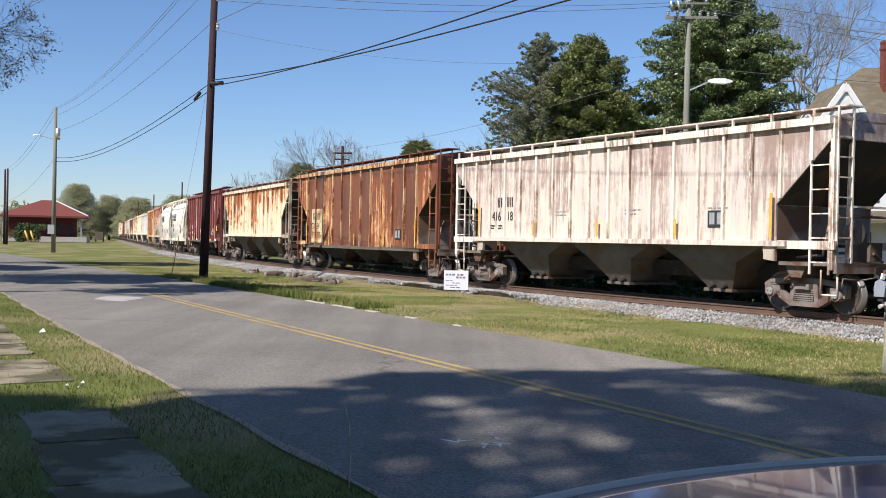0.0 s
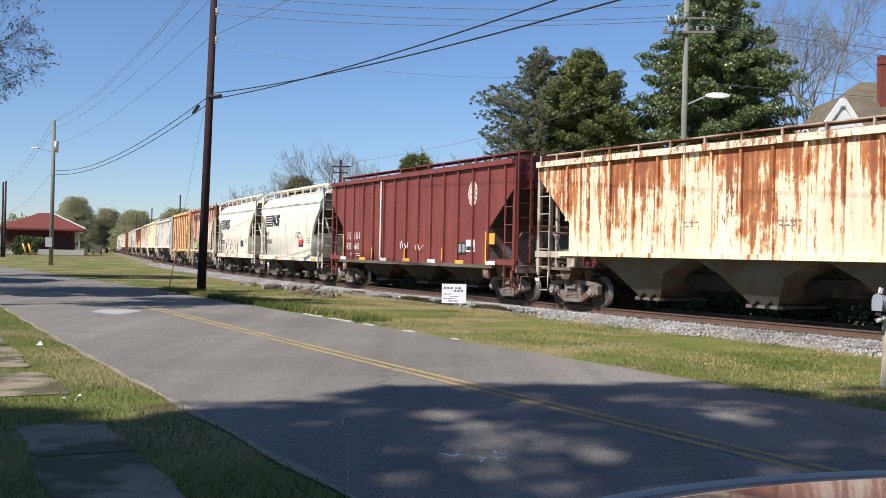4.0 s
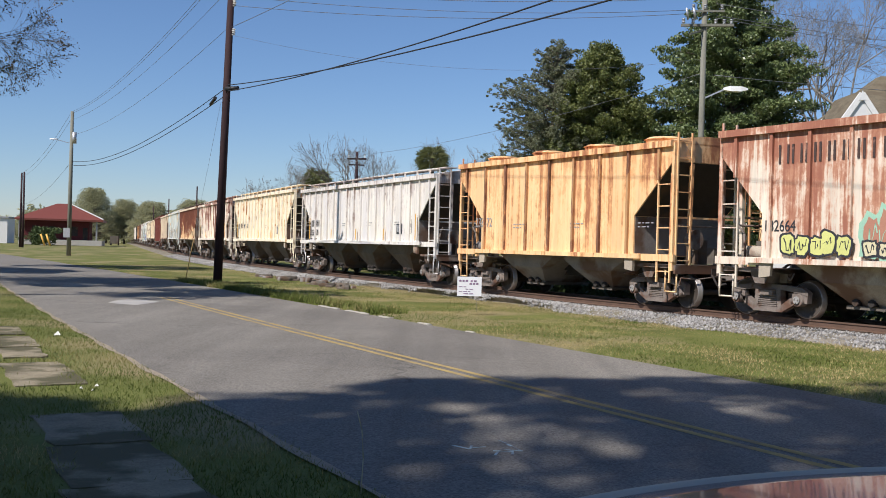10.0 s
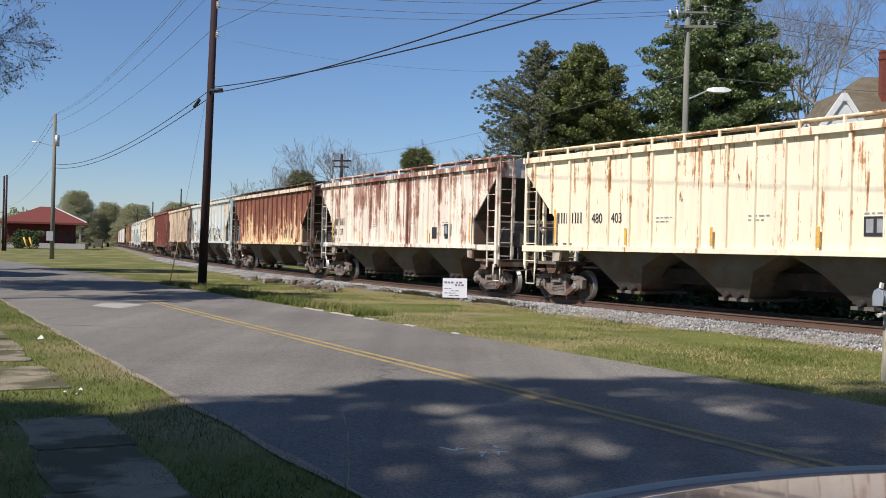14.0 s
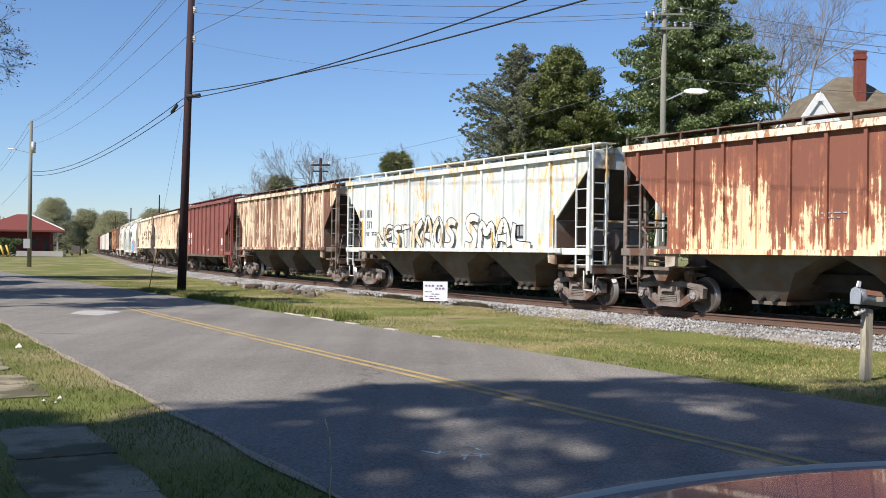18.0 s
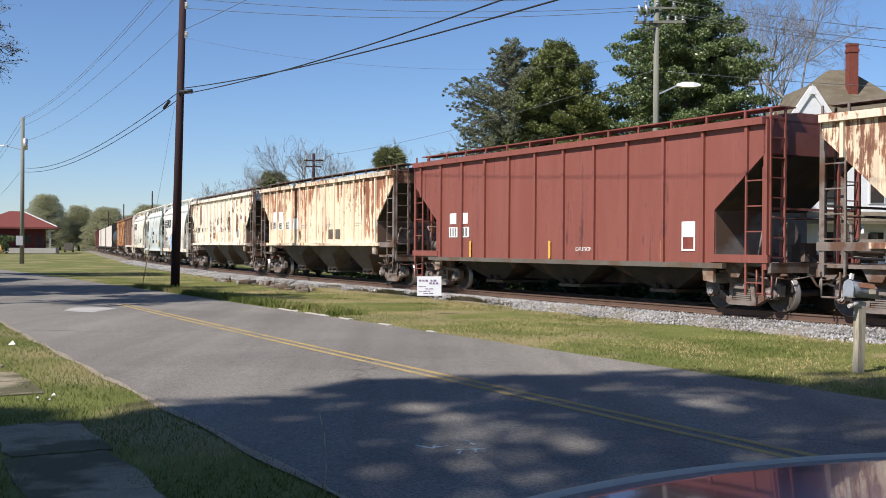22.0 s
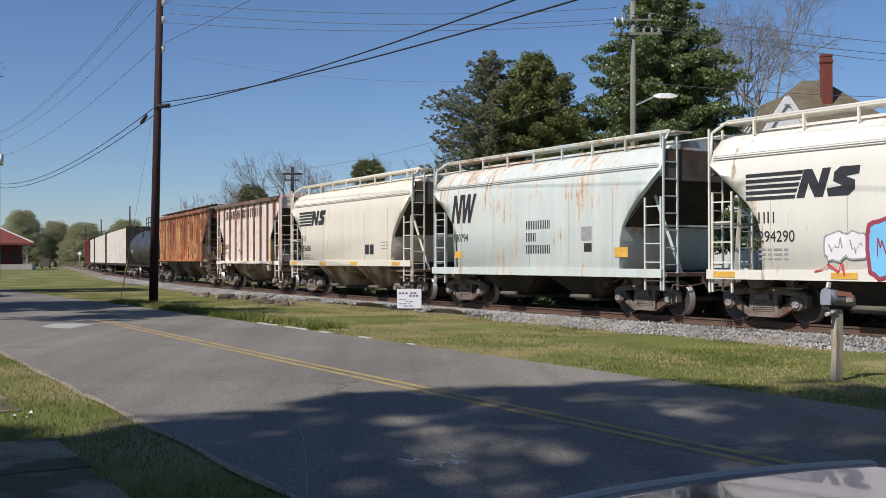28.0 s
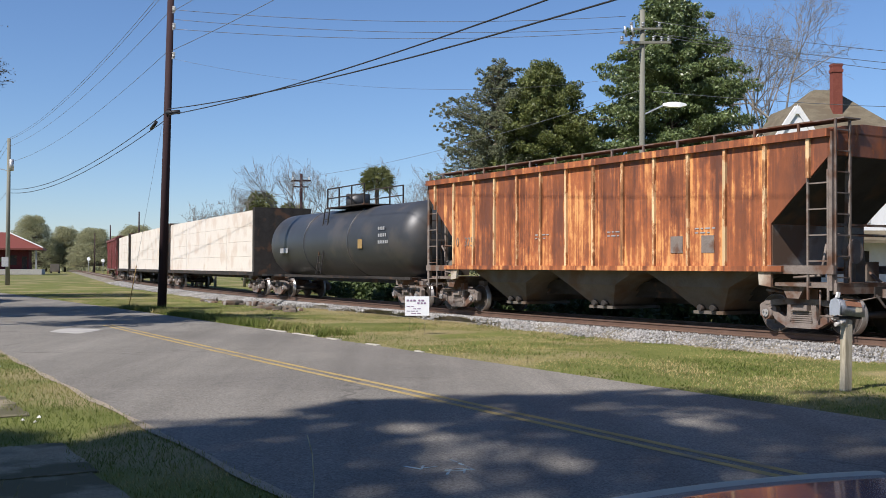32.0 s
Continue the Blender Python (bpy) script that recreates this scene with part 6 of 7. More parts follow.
def palm(x, y, top, seed):
    root = tagged(new("palm_tree"), "cabbage palm with a round mop of drooping fronds", "tree")
    root.matrix_basis = pose(x, y, -0.4)
    rng = np.random.default_rng(seed)
    bm = bmnew()
    cyl(bm, (0, 0, 0), (0, 0, top - 0.9), 0.2, 10, 0.17)
    part("trunk", bm, M_BARK, root)
    base = Vector((0, 0, top - 1.0))
    for i in range(76):
        a, el = i * 2.39996 + rng.normal() * 0.2, math.asin(max(-0.98, min(0.98, -0.7 + 1.65 * i / 76)))
        d = Vector((math.cos(a) * math.cos(el), math.sin(a) * math.cos(el), math.sin(el)))
        bm = bmnew()
        side = d.cross(Vector((0, 0, 1)))
        side = side.normalized() if side.length > 0.05 else Vector((1, 0, 0))
        hub = base + d * rng.uniform(0.55, 0.8)
        beam(bm, base, hub, 0.035)
        for k in range(-5, 6):
            e = (d + side * k * 0.2 + Vector((0, 0, rng.normal() * 0.08))).normalized()
            mid = hub + e * 0.4
            q = hub + e * rng.uniform(0.7, 1.05) - Vector((0, 0, rng.uniform(0.05, 0.3)))
            w = (side * 0.03 + d.cross(side) * 0.02)
            face(bm, hub, mid - w, q)
            face(bm, hub, q, mid + w)
        part("frond", bm, LEAF_PALM, root)


palm(-2.2, 85, 9.9, 1)
palm(-12.95, 95, 8.5, 2)
palm(-10.2, 96, 7.5, 3)


def shrubs():
    rng = np.random.default_rng(8)
    # shrubs hide the lit lawn; dark oak leaf stands for shade under the train
    for i in range(44):
        s = -14 + i * 1.6 + max(0, i - 24) * 1.4
        p = on_track(s, -4.4 - rng.uniform(0, 0.5) - max(0, s - 25) * 0.12)
        h = rng.uniform(0.7, 1.25)
        root = tagged(new("shrub"), "unclipped shrub, its leaves darkened to the black under the train", "shrub", "shrubs behind the railway")
        root.matrix_basis = pose(p.x, p.y, -0.4)
        cs = [(rng.normal() * 0.8, rng.normal() * 0.4, rng.uniform(0.15, h)) for _ in range(20)]
        v, f = leaf_cloud(rng, cs, [0.5] * len(cs), 1500, 0.12)
        part("foliage", mesh_np("foliage", v, f), LEAF_OAK, root)
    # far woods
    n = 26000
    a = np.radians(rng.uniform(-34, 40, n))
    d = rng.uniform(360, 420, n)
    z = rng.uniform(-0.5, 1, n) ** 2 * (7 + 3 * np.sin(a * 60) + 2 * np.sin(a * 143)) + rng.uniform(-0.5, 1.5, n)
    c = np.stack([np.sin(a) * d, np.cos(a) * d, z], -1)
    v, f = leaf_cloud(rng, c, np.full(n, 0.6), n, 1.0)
    tagged(part("far_woods", mesh_np("far_woods", v, f), LEAF_FAR_HAZE), "far line of woods, haze mixed into the leaf colour", "trees", kind="stuff")


shrubs()


# ---- poles, lamps and wires ----
def pole(label, x, y, top, r, material, base=-0.4, lean=(0, 0)):
    root = tagged(new("utility_pole"), label, "utility pole")
    root.matrix_basis = pose(x, y, base)
    bm = bmnew()
    cyl(bm, (0, 0, 0), (lean[0], lean[1], top - base), r, 14, r * 0.72)
    part("shaft", bm, material, root)
    return root


def insulator(root, x, y, z, tall=0.28, material=None):
    bm = bmnew()
    cyl(bm, (x, y, z), (x, y, z + tall), 0.035, 8)
    for k in range(3):
        cyl(bm, (x, y, z + 0.06 + k * 0.07), (x, y, z + 0.09 + k * 0.07), 0.075, 8)
    part("insulator", bm, material or M_WHITE, root)


def arm(root, a, b, w=0.1, material=None, name="crossarm"):
    bm = bmnew()
    beam(bm, a, b, w)
    part(name, bm, material or M_POLE_GREY, root)


P1 = pole("dark creosoted wooden utility pole on the grass", -9.96, 43.5, 13.2, 0.185, M_POLE, lean=(0.28, 0))
for z in (7.7,):
    bm = bmnew()
    cyl(bm, (0.15, -0.2, z + 0.4), (0.15, -0.34, z + 0.4), 0.05, 8)
    cyl(bm, (0.2, -0.3, z + 0.4), (0.75, -0.42, z + 0.42), 0.09, 8)
    part("splice_case", bm, M_WIRE, P1)
for z in (12.3, 11.6, 10.4):
    insulator(P1, 0.42, -0.1, z, 0.22)
    arm(P1, (0.2, 0, z), (0.45, -0.1, z), 0.05, M_GALV, "bracket")
bm = bmnew()
cyl(bm, (-0.55, 1.1, 7.9), (-0.95, 1.9, 7.72), 0.07, 8)
part("splice_case", bm, M_WIRE, P1)
P2 = pole("tall wooden utility pole with a grey transformer can", -35.1, 94, 12.7, 0.2, M_POLE_GREY)
bm = bmnew()
cyl(bm, (0.3, -0.15, 10.2), (0.3, -0.15, 11.2), 0.2, 12)
part("transformer", bm, M_GALV, P2)
arm(P2, (0, 0, 10.2), (-1.3, -0.3, 10.5), 0.06, M_GALV, "lamp_arm")
bm = bmnew()
loft(bm, [[(-1.2, -0.4, 10.45), (-1.2, -0.2, 10.45), (-1.2, -0.2, 10.6), (-1.2, -0.4, 10.6)], [(-1.85, -0.42, 10.5), (-1.85, -0.22, 10.5), (-1.85, -0.24, 10.58), (-1.85, -0.4, 10.58)]], smooth=False)
part("lamp_head", bm, M_GALV, P2)
bm = bmnew()
bx(bm, -0.45, 0.15, -0.24, -0.2, 1.7, 2.55)
part("notice_plate", bm, M_GREYPAINT, P2, "grey metal plate")
pole("wooden utility pole beside the road", 15.9, -6.2, 13.0, 0.18, M_POLE)
PR = pole("grey wooden utility pole with cross arms and a street lamp", 10.13, 44, 12.4, 0.15, M_POLE_GREY)
arm(PR, (-1.0, -0.15, 11.35), (1.2, -0.15, 11.4), 0.11)
arm(PR, (-0.6, -0.15, 11.95), (0.8, -0.15, 11.98), 0.08)
arm(PR, (-0.7, -0.5, 10.9), (0.2, 0.1, 11.3), 0.07)
for x in (-0.9, -0.5, 0.45, 0.8, 1.1):
    insulator(PR, x, -0.15, 11.4, 0.22, M_GALV)
for x in (-0.5, 0.0, 0.7):
    insulator(PR, x, -0.15, 12.0, 0.2, M_GALV)
for x in (-0.75, -0.45):
    bm = bmnew()
    cyl(bm, (x, -0.35, 11.55), (x - 0.1, -0.45, 12.0), 0.05, 8)
    part("fuse_cutout", bm, M_GALV, PR)
arm(PR, (0, 0, 8.3), (0.9, -0.15, 8.72), 0.06, M_GALV, "lamp_arm")
bm = bmnew()
loft(bm, [[(0.85 + k, -0.15 - w, 8.72 + z0), (0.85 + k, -0.15 + w, 8.72 + z0), (0.85 + k, -0.15 + w * 0.8, 8.72 + z1), (0.85 + k, -0.15 - w * 0.8, 8.72 + z1)] for k, w, z0, z1 in ((0, 0.08, -0.04, 0.06), (0.25, 0.17, -0.1, 0.12), (0.7, 0.17, -0.1, 0.12), (1.0, 0.09, -0.02, 0.05))], smooth=False)
part("lamp_head", bm, M_WHITE, PR, "pale street lamp head")
FP = pole("far utility pole with a cross arm", -8.62, 88, 9.2, 0.16, M_POLE)
arm(FP, (-0.85, 0, 9.0), (0.8, 0, 9.03), 0.13, M_POLE)
arm(FP, (-0.7, 0, 8.5), (0.6, 0, 8.5), 0.1, M_POLE)
for x in (-0.7, 0.65):
    insulator(FP, x, 0, 9.05, 0.3)
for x, y, top in ((-63.1, 150, 10.4), (-61.9, 148, 10.4), (-50.2, 200, 11.7), (-63.9, 230, 10.3), (-76, 260, 9.5)):
    pole("far wooden utility pole", x, y, top, 0.17, M_POLE)


def wire(a, b, sag, r, material, n=24):
    a, b = Vector(a), Vector(b)
    bm = bmnew()
    pts = [a.lerp(b, i / n) - Vector((0, 0, 4 * sag * (i / n) * (1 - i / n))) for i in range(n + 1)]
    rings = []
    d = (b - a).normalized()
    u = d.cross(Vector((0, 0, 1))).normalized()
    w = u.cross(d)
    for p in pts:
        rings.append([p + (u * math.cos(k * math.pi / 2) + w * math.sin(k * math.pi / 2)) * r for k in range(4)])
    loft(bm, rings)
    tagged(part("cable", bm, material), "black cable strung between utility poles" if r > 0.02 else "thin wire strung between utility poles", "cable", "overhead cables")


wire((-9.75, 43.3, 7.86), (15.9, -6.2, 5.9), 0.883, 0.019, M_WIRE, 40)
wire((-9.75, 43.3, 7.61), (15.9, -6.2, 7.14), 0.981, 0.019, M_WIRE, 40)
wire((-9.9, 43.6, 7.75), (-35, 94, 8.2), 0.95, 0.021, M_WIRE)
wire((-9.9, 43.6, 7.45), (-35, 94, 7.85), 0.9, 0.021, M_WIRE)
for z1, z2, k in ((13.1, 12.75, 0.9), (12.9, 12.6, 0.9), (11.9, 12.0, 0.8), (10.3, 10.6, 0.8)):
    wire((-9.8, 43.5, z1), (-35, 94, z2), k, 0.013, M_WIREGREY)
    wire((-9.7, 43.5, z1), (15.9, -6.2, z1 - 0.2), k, 0.013, M_WIREGREY)
for z1, z2 in ((12.0, 12.1), (11.6, 11.6), (11.2, 11.45)):
    wire((-9.5, 43.4, z1), (9.4, 43.9, z2), 0.35, 0.011, M_WIREGREY)
wire((-9.5, 43.4, 9.95), (10.1, 44, 9.6), 0.9, 0.005, M_WIREGREY)
for z1, z2 in ((11.4, 13.5), (11.3, 12.6), (8.9, 12.2), (11.9, 14.2)):
    wire((10.6, 43.9, z1), (52, 62, z2), 0.8, 0.014, M_WIREGREY)
wire((-8.0, 88, 9.0), (10.1, 44.1, 9.0), 0.5, 0.011, M_WIREGREY)
for z in (12.6, 12.0, 8.0):
    wire((-35.2, 94, z), (-63, 150, z - 2.2), 0.8, 0.016, M_WIREGREY)
wire((-9.95, 43.3, 7.3), (-11.7, 45.0, -0.4), 0.0, 0.006, M_WIREGREY)

guard = tagged(new("guy_guard"), "dull yellow plastic guard round a guy wire", "guy guard")
bm = bmnew()
cyl(bm, (-11.7, 45.0, -0.4), (-11.29, 44.6, 1.4), 0.02, 8)
part("sleeve", bm, M_GUARD, guard)


# ---- depot and what stands by it ----
def depot():
    root = tagged(new("depot"), "low brick depot with a hipped red metal roof", "building")
    root.matrix_basis = pose(-76, 203, -0.3, 0, 0, 16)
    wall, roof = mat("depot_brick", (0.1, 0.028, 0.028), 0.9), mat("depot_roof_red", (0.16, 0.04, 0.026), 0.6, 0, 0.1)
    bm = bmnew()
    bx(bm, -7.5, 4.2, -4.5, 4.5, 0, 4.6)
    part("wall", bm, wall, root)
    bm = bmnew()
    bx(bm, -8.3, 6.6, -6.2, 6.2, 0, 1.0)
    part("plinth", bm, M_SEAM, root)
    bm = bmnew()
    loft(bm, [[(-9, -6.8, 4.6), (6.8, -6.8, 4.6), (6.8, 6.8, 4.6), (-9, 6.8, 4.6)], [(-9, -6.8, 4.95), (6.8, -6.8, 4.95), (6.8, 6.8, 4.95), (-9, 6.8, 4.95)], [(-2, -1.2, 8.0), (0.2, -1.2, 8.0), (0.2, 1.2, 8.0), (-2, 1.2, 8.0)]], smooth=False)
    part("roof", bm, roof, root)
    bm = bmnew()
    beam(bm, (0.3, -1.3, 8.08), (6.8, -6.8, 5.1), 0.28, 0.1)
    part("ridge_cap", bm, M_WHITE, root, "pale metal hip cap")
    for x in (5.6, -8.2):
        bm = bmnew()
        bx(bm, x - 0.15, x + 0.15, -6.1, -5.8, 1.0, 4.6)
        part("porch_post", bm, M_GREYPAINT, root)
    for x in (-5.5, -2.5, 1.5):
        bm = bmnew()
        bx(bm, x - 0.6, x + 0.6, -4.54, -4.5, 1.8, 3.6)
        part("window", bm, M_DARK, root)
    bm = bmnew()
    bx(bm, 3.0, 3.9, -4.54, -4.5, 1.0, 3.4)
    part("door", bm, M_DARK, root)
    rng = np.random.default_rng(4)
    b = tagged(new("bush"), "rounded dark bush before the depot", "bush")
    b.matrix_basis = pose(-75.9, 190, -0.4)
    cs = [(rng.normal() * 1.5, rng.normal(), rng.uniform(0.3, 3.0)) for _ in range(40)]
    v, f = leaf_cloud(rng, cs, [1.0] * len(cs), 5000, 0.2)
    part("foliage", mesh_np("foliage", v, f), LEAF_OAK, b)
    for k in (0, 1):
        b = tagged(new("bollard"), "leaning yellow steel guard post", "bollard", "yellow posts by the depot")
        b.matrix_basis = pose(-73.4 + k, 185, -0.4)
        bm = bmnew()
        cyl(bm, (0, 0, 0), (-0.75, 0, 2.1), 0.16, 10)
        part("post", bm, M_YELLOW, b)
    g = tagged(new("warehouse"), "low white building beyond the depot", "building")
    g.matrix_basis = pose(-101, 215, -0.4, 0, 0, 15)
    bm = bmnew()
    bx(bm, -8, 8, -5, 5, 0, 5.2)
    part("wall", bm, M_WHITE, g)
    bm = bmnew()
    bx(bm, -8.3, 8.3, -5.3, 5.3, 5.2, 5.5)
    part("roof", bm, M_GREYPAINT, g)
    for x in (-5, -1, 3):
        bm = bmnew()
        bx(bm, x, x + 2, -5.04, -5, 0, 3)
        part("door", bm, M_DARK, g)
    # crossing signals, small and far along the track
    for x, y, h in ((-78, 262, 4.0), (-74.5, 262, 3.6)):
        q = tagged(new("crossing_signal"), "far railway crossing signal on a thin mast", "signal", "crossing signals")
        q.matrix_basis = pose(x, y, -0.4)
        bm = bmnew()
        cyl(bm, (0, 0, 0), (0, 0, h), 0.09, 8)
        part("mast", bm, M_GALV, q)
        bm = bmnew()
        cyl(bm, (0, -0.1, h - 0.5), (0, -0.2, h - 0.5), 0.45, 12)
        part("disc", bm, M_WHITE, q)
    v = tagged(new("parked_van"), "small grey van parked far off by the track", "van")
    v.matrix_basis = pose(-79, 240, -0.35, 0, 0, 105)
    bm = bmnew()
    prism(bm, [(-2.3, 0.4), (2.3, 0.4), (2.35, 1.1), (1.4, 1.3), (0.9, 2.1), (-2.3, 2.15)], -0.9, 0.9)
    part("body", bm, M_UNDER, v)
    for x in (-1.5, 1.5):
        for y in (-0.85, 0.85):
            bm = bmnew()
            cyl(bm, (x, y - 0.1, 0.35), (x, y + 0.1, 0.35), 0.35, 14)
            part("wheel", bm, M_WIRE, v)


depot()


def house():
    root = tagged(new("house"), "old house with a steep brown shingle roof and brick chimney", "house")
    shingle = mat("roof_shingle", (0.155, 0.13, 0.088), 0.9, 0, 0.35, 1.2, 0.5, 9, stretch=(1, 1, 3), second=(0.13, 0.105, 0.07), amount=0.45)
    brick, paint = mat("chimney_brick", (0.19, 0.06, 0.042), 0.9, 0, 0.3, 6, 0.4), mat("house_white", (0.72, 0.72, 0.7), 0.6, 0, 0.08)
    root.matrix_basis = pose(30.4, 75, -0.4)
    bm = bmnew()
    bx(bm, -6.5, 6.5, -5.5, 6.5, 0, 8.6)
    part("wall", bm, paint, root)
    bm = bmnew()
    loft(bm, [[(-7.3, -6.2, 8.6), (7.3, -6.2, 8.6), (7.3, 7.2, 8.6), (-7.3, 7.2, 8.6)], [(-7.3, -6.2, 8.8), (7.3, -6.2, 8.8), (7.3, 7.2, 8.8), (-7.3, 7.2, 8.8)], [(-0.6, -0.3, 14.8), (0.8, -0.3, 14.8), (0.8, 0.6, 14.8), (-0.6, 0.6, 14.8)]], smooth=False)
    part("roof", bm, shingle, root)
    bm = bmnew()
    bx(bm, -0.02, 0.66, -2.3, -1.7, 9, 16.2)
    bx(bm, -0.07, 0.71, -2.35, -1.65, 15.75, 15.95)
    bx(bm, -0.05, 0.69, -2.33, -1.67, 16.2, 16.36)
    part("chimney", bm, brick, root)
    for x in (-5.2, -2.4, 0.6, 3.8):
        for z0, z1 in ((1.2, 3.0), (5.0, 6.9)):
            bm = bmnew()
            bx(bm, x - 0.55, x + 0.55, -5.56, -5.5, z0 - 0.08, z1 + 0.08)
            w = part("window", bm, paint, root)
            bm = bmnew()
            bx(bm, x - 0.45, x + 0.45, -5.6, -5.56, z0, z1)
            part("pane", bm, M_DARK, w, "dark window pane")
    bm = bmnew()
    hull(bm, [(-7.0, -8.2, 3.7), (7.0, -8.2, 3.7), (7.0, -5.5, 4.4), (-7.0, -5.5, 4.4), (-7.0, -8.2, 3.5), (7.0, -8.2, 3.5), (7.0, -5.5, 4.2), (-7.0, -5.5, 4.2)], ((0, 1, 2, 3), (4, 7, 6, 5), (0, 4, 5, 1), (1, 5, 6, 2), (2, 6, 7, 3), (3, 7, 4, 0)))
    part("porch_roof", bm, shingle, root)
    bm = bmnew()
    bx(bm, -7.0, 7.0, -8.1, -5.5, 0.0, 0.55)
    part("porch_floor", bm, M_SLOPE, root)
    for x in (-6.8, -4.2, -1.4, 1.4, 4.2, 6.8):
        bm = bmnew()
        cyl(bm, (x, -7.9, 0.55), (x, -7.9, 3.5), 0.13, 10, 0.1)
        part("porch_column", bm, M_WHITE, root)
    gx, gy, gz = -3.86, -5.4, 12.65
    bm = bmnew()
    prism(bm, [(gx, gz), (gx - 2.9, gz - 4.3), (gx + 2.9, gz - 4.3)], gy - 0.12, gy + 5)
    prism(bm, [(gx, gz + 0.25), (gx - 0.25, gz - 0.4), (gx + 0.25, gz - 0.4)], gy - 0.27, gy - 0.1)
    part("gable", bm, paint, root)
    for o in (-1, 1):
        bm = bmnew()
        beam(bm, (gx, gy - 0.15, gz + 0.05), (gx + o * 3.1, gy - 0.15, gz - 4.55), 0.2, 0.36)
        part("bargeboard", bm, M_WHITE, root)
        bm = bmnew()
        hull(bm, [(gx, gy - 0.2, gz + 0.3), (gx + o * 3.3, gy - 0.2, gz - 4.6), (gx + o * 3.3, gy + 4, gz - 4.6), (gx, gy + 5, gz + 0.3), (gx, gy - 0.2, gz + 0.14), (gx + o * 3.2, gy - 0.2, gz - 4.75), (gx + o * 3.2, gy + 4, gz - 4.75), (gx, gy + 5, gz + 0.14)], ((0, 1, 2, 3), (4, 7, 6, 5), (0, 4, 5, 1), (1, 5, 6, 2), (2, 6, 7, 3), (3, 7, 4, 0)))
        part("gable_roof", bm, shingle, root)
    for x in (-0.45, 0.45):
        bm = bmnew()
        bx(bm, gx + x * 0.6 - 0.2, gx + x * 0.6 + 0.2, gy - 0.17, gy, gz - 3.5, gz - 2.6)
        part("window", bm, M_GREYPAINT, root)
    # a second, farther gable
    bm = bmnew()
    prism(bm, [(-6.2, 10.9), (-7.3, 9.3), (-5.1, 9.3)], -5.0, 0)
    part("gable", bm, paint, root)
    for o in (-1, 1):
        bm = bmnew()
        beam(bm, (-6.2, -5.1, 10.95), (-6.2 + o * 1.3, -5.1, 9.05), 0.16, 0.26)
        part("bargeboard", bm, M_WHITE, root)
        bm = bmnew()
        prism(bm, [(-6.2, 11.15), (-6.2 + o * 1.5, 8.97), (-6.2 + o * 1.4, 8.9), (-6.2, 10.97)], -5.2, 0)
        part("gable_roof", bm, shingle, root)


house()


# ---- behind the camera: unseen house added to close the place and cut sky light ----
def sky_blocking_house():
    root = tagged(new("house"), "plain board house added unseen behind to cut the sky's light", "house")
    root.matrix_basis = pose(-3, -13, -0.4, 0, 0, -28)
    paint = mat("board_cream", (0.5, 0.47, 0.4), 0.8)
    bm = bmnew()
    bx(bm, -11, 11, -5, 3.5, 0, 5.2)
    part("wall", bm, paint, root)
    bm = bmnew()
    loft(bm, [[(-11.5, -5.5, 5.2), (11.5, -5.5, 5.2), (11.5, 4, 5.2), (-11.5, 4, 5.2)], [(-9, -0.8, 8.6), (9, -0.8, 8.6), (9, -0.6, 8.6), (-9, -0.6, 8.6)]], smooth=False)
    part("roof", bm, mat("grey_shingle", (0.14, 0.13, 0.12), 0.9), root)
    for x in (-8, -3, 3, 8):
        bm = bmnew()
        bx(bm, x - 0.5, x + 0.5, 3.49, 3.54, 1.2, 2.8)
        part("window", bm, M_DARK, root)


sky_blocking_house()


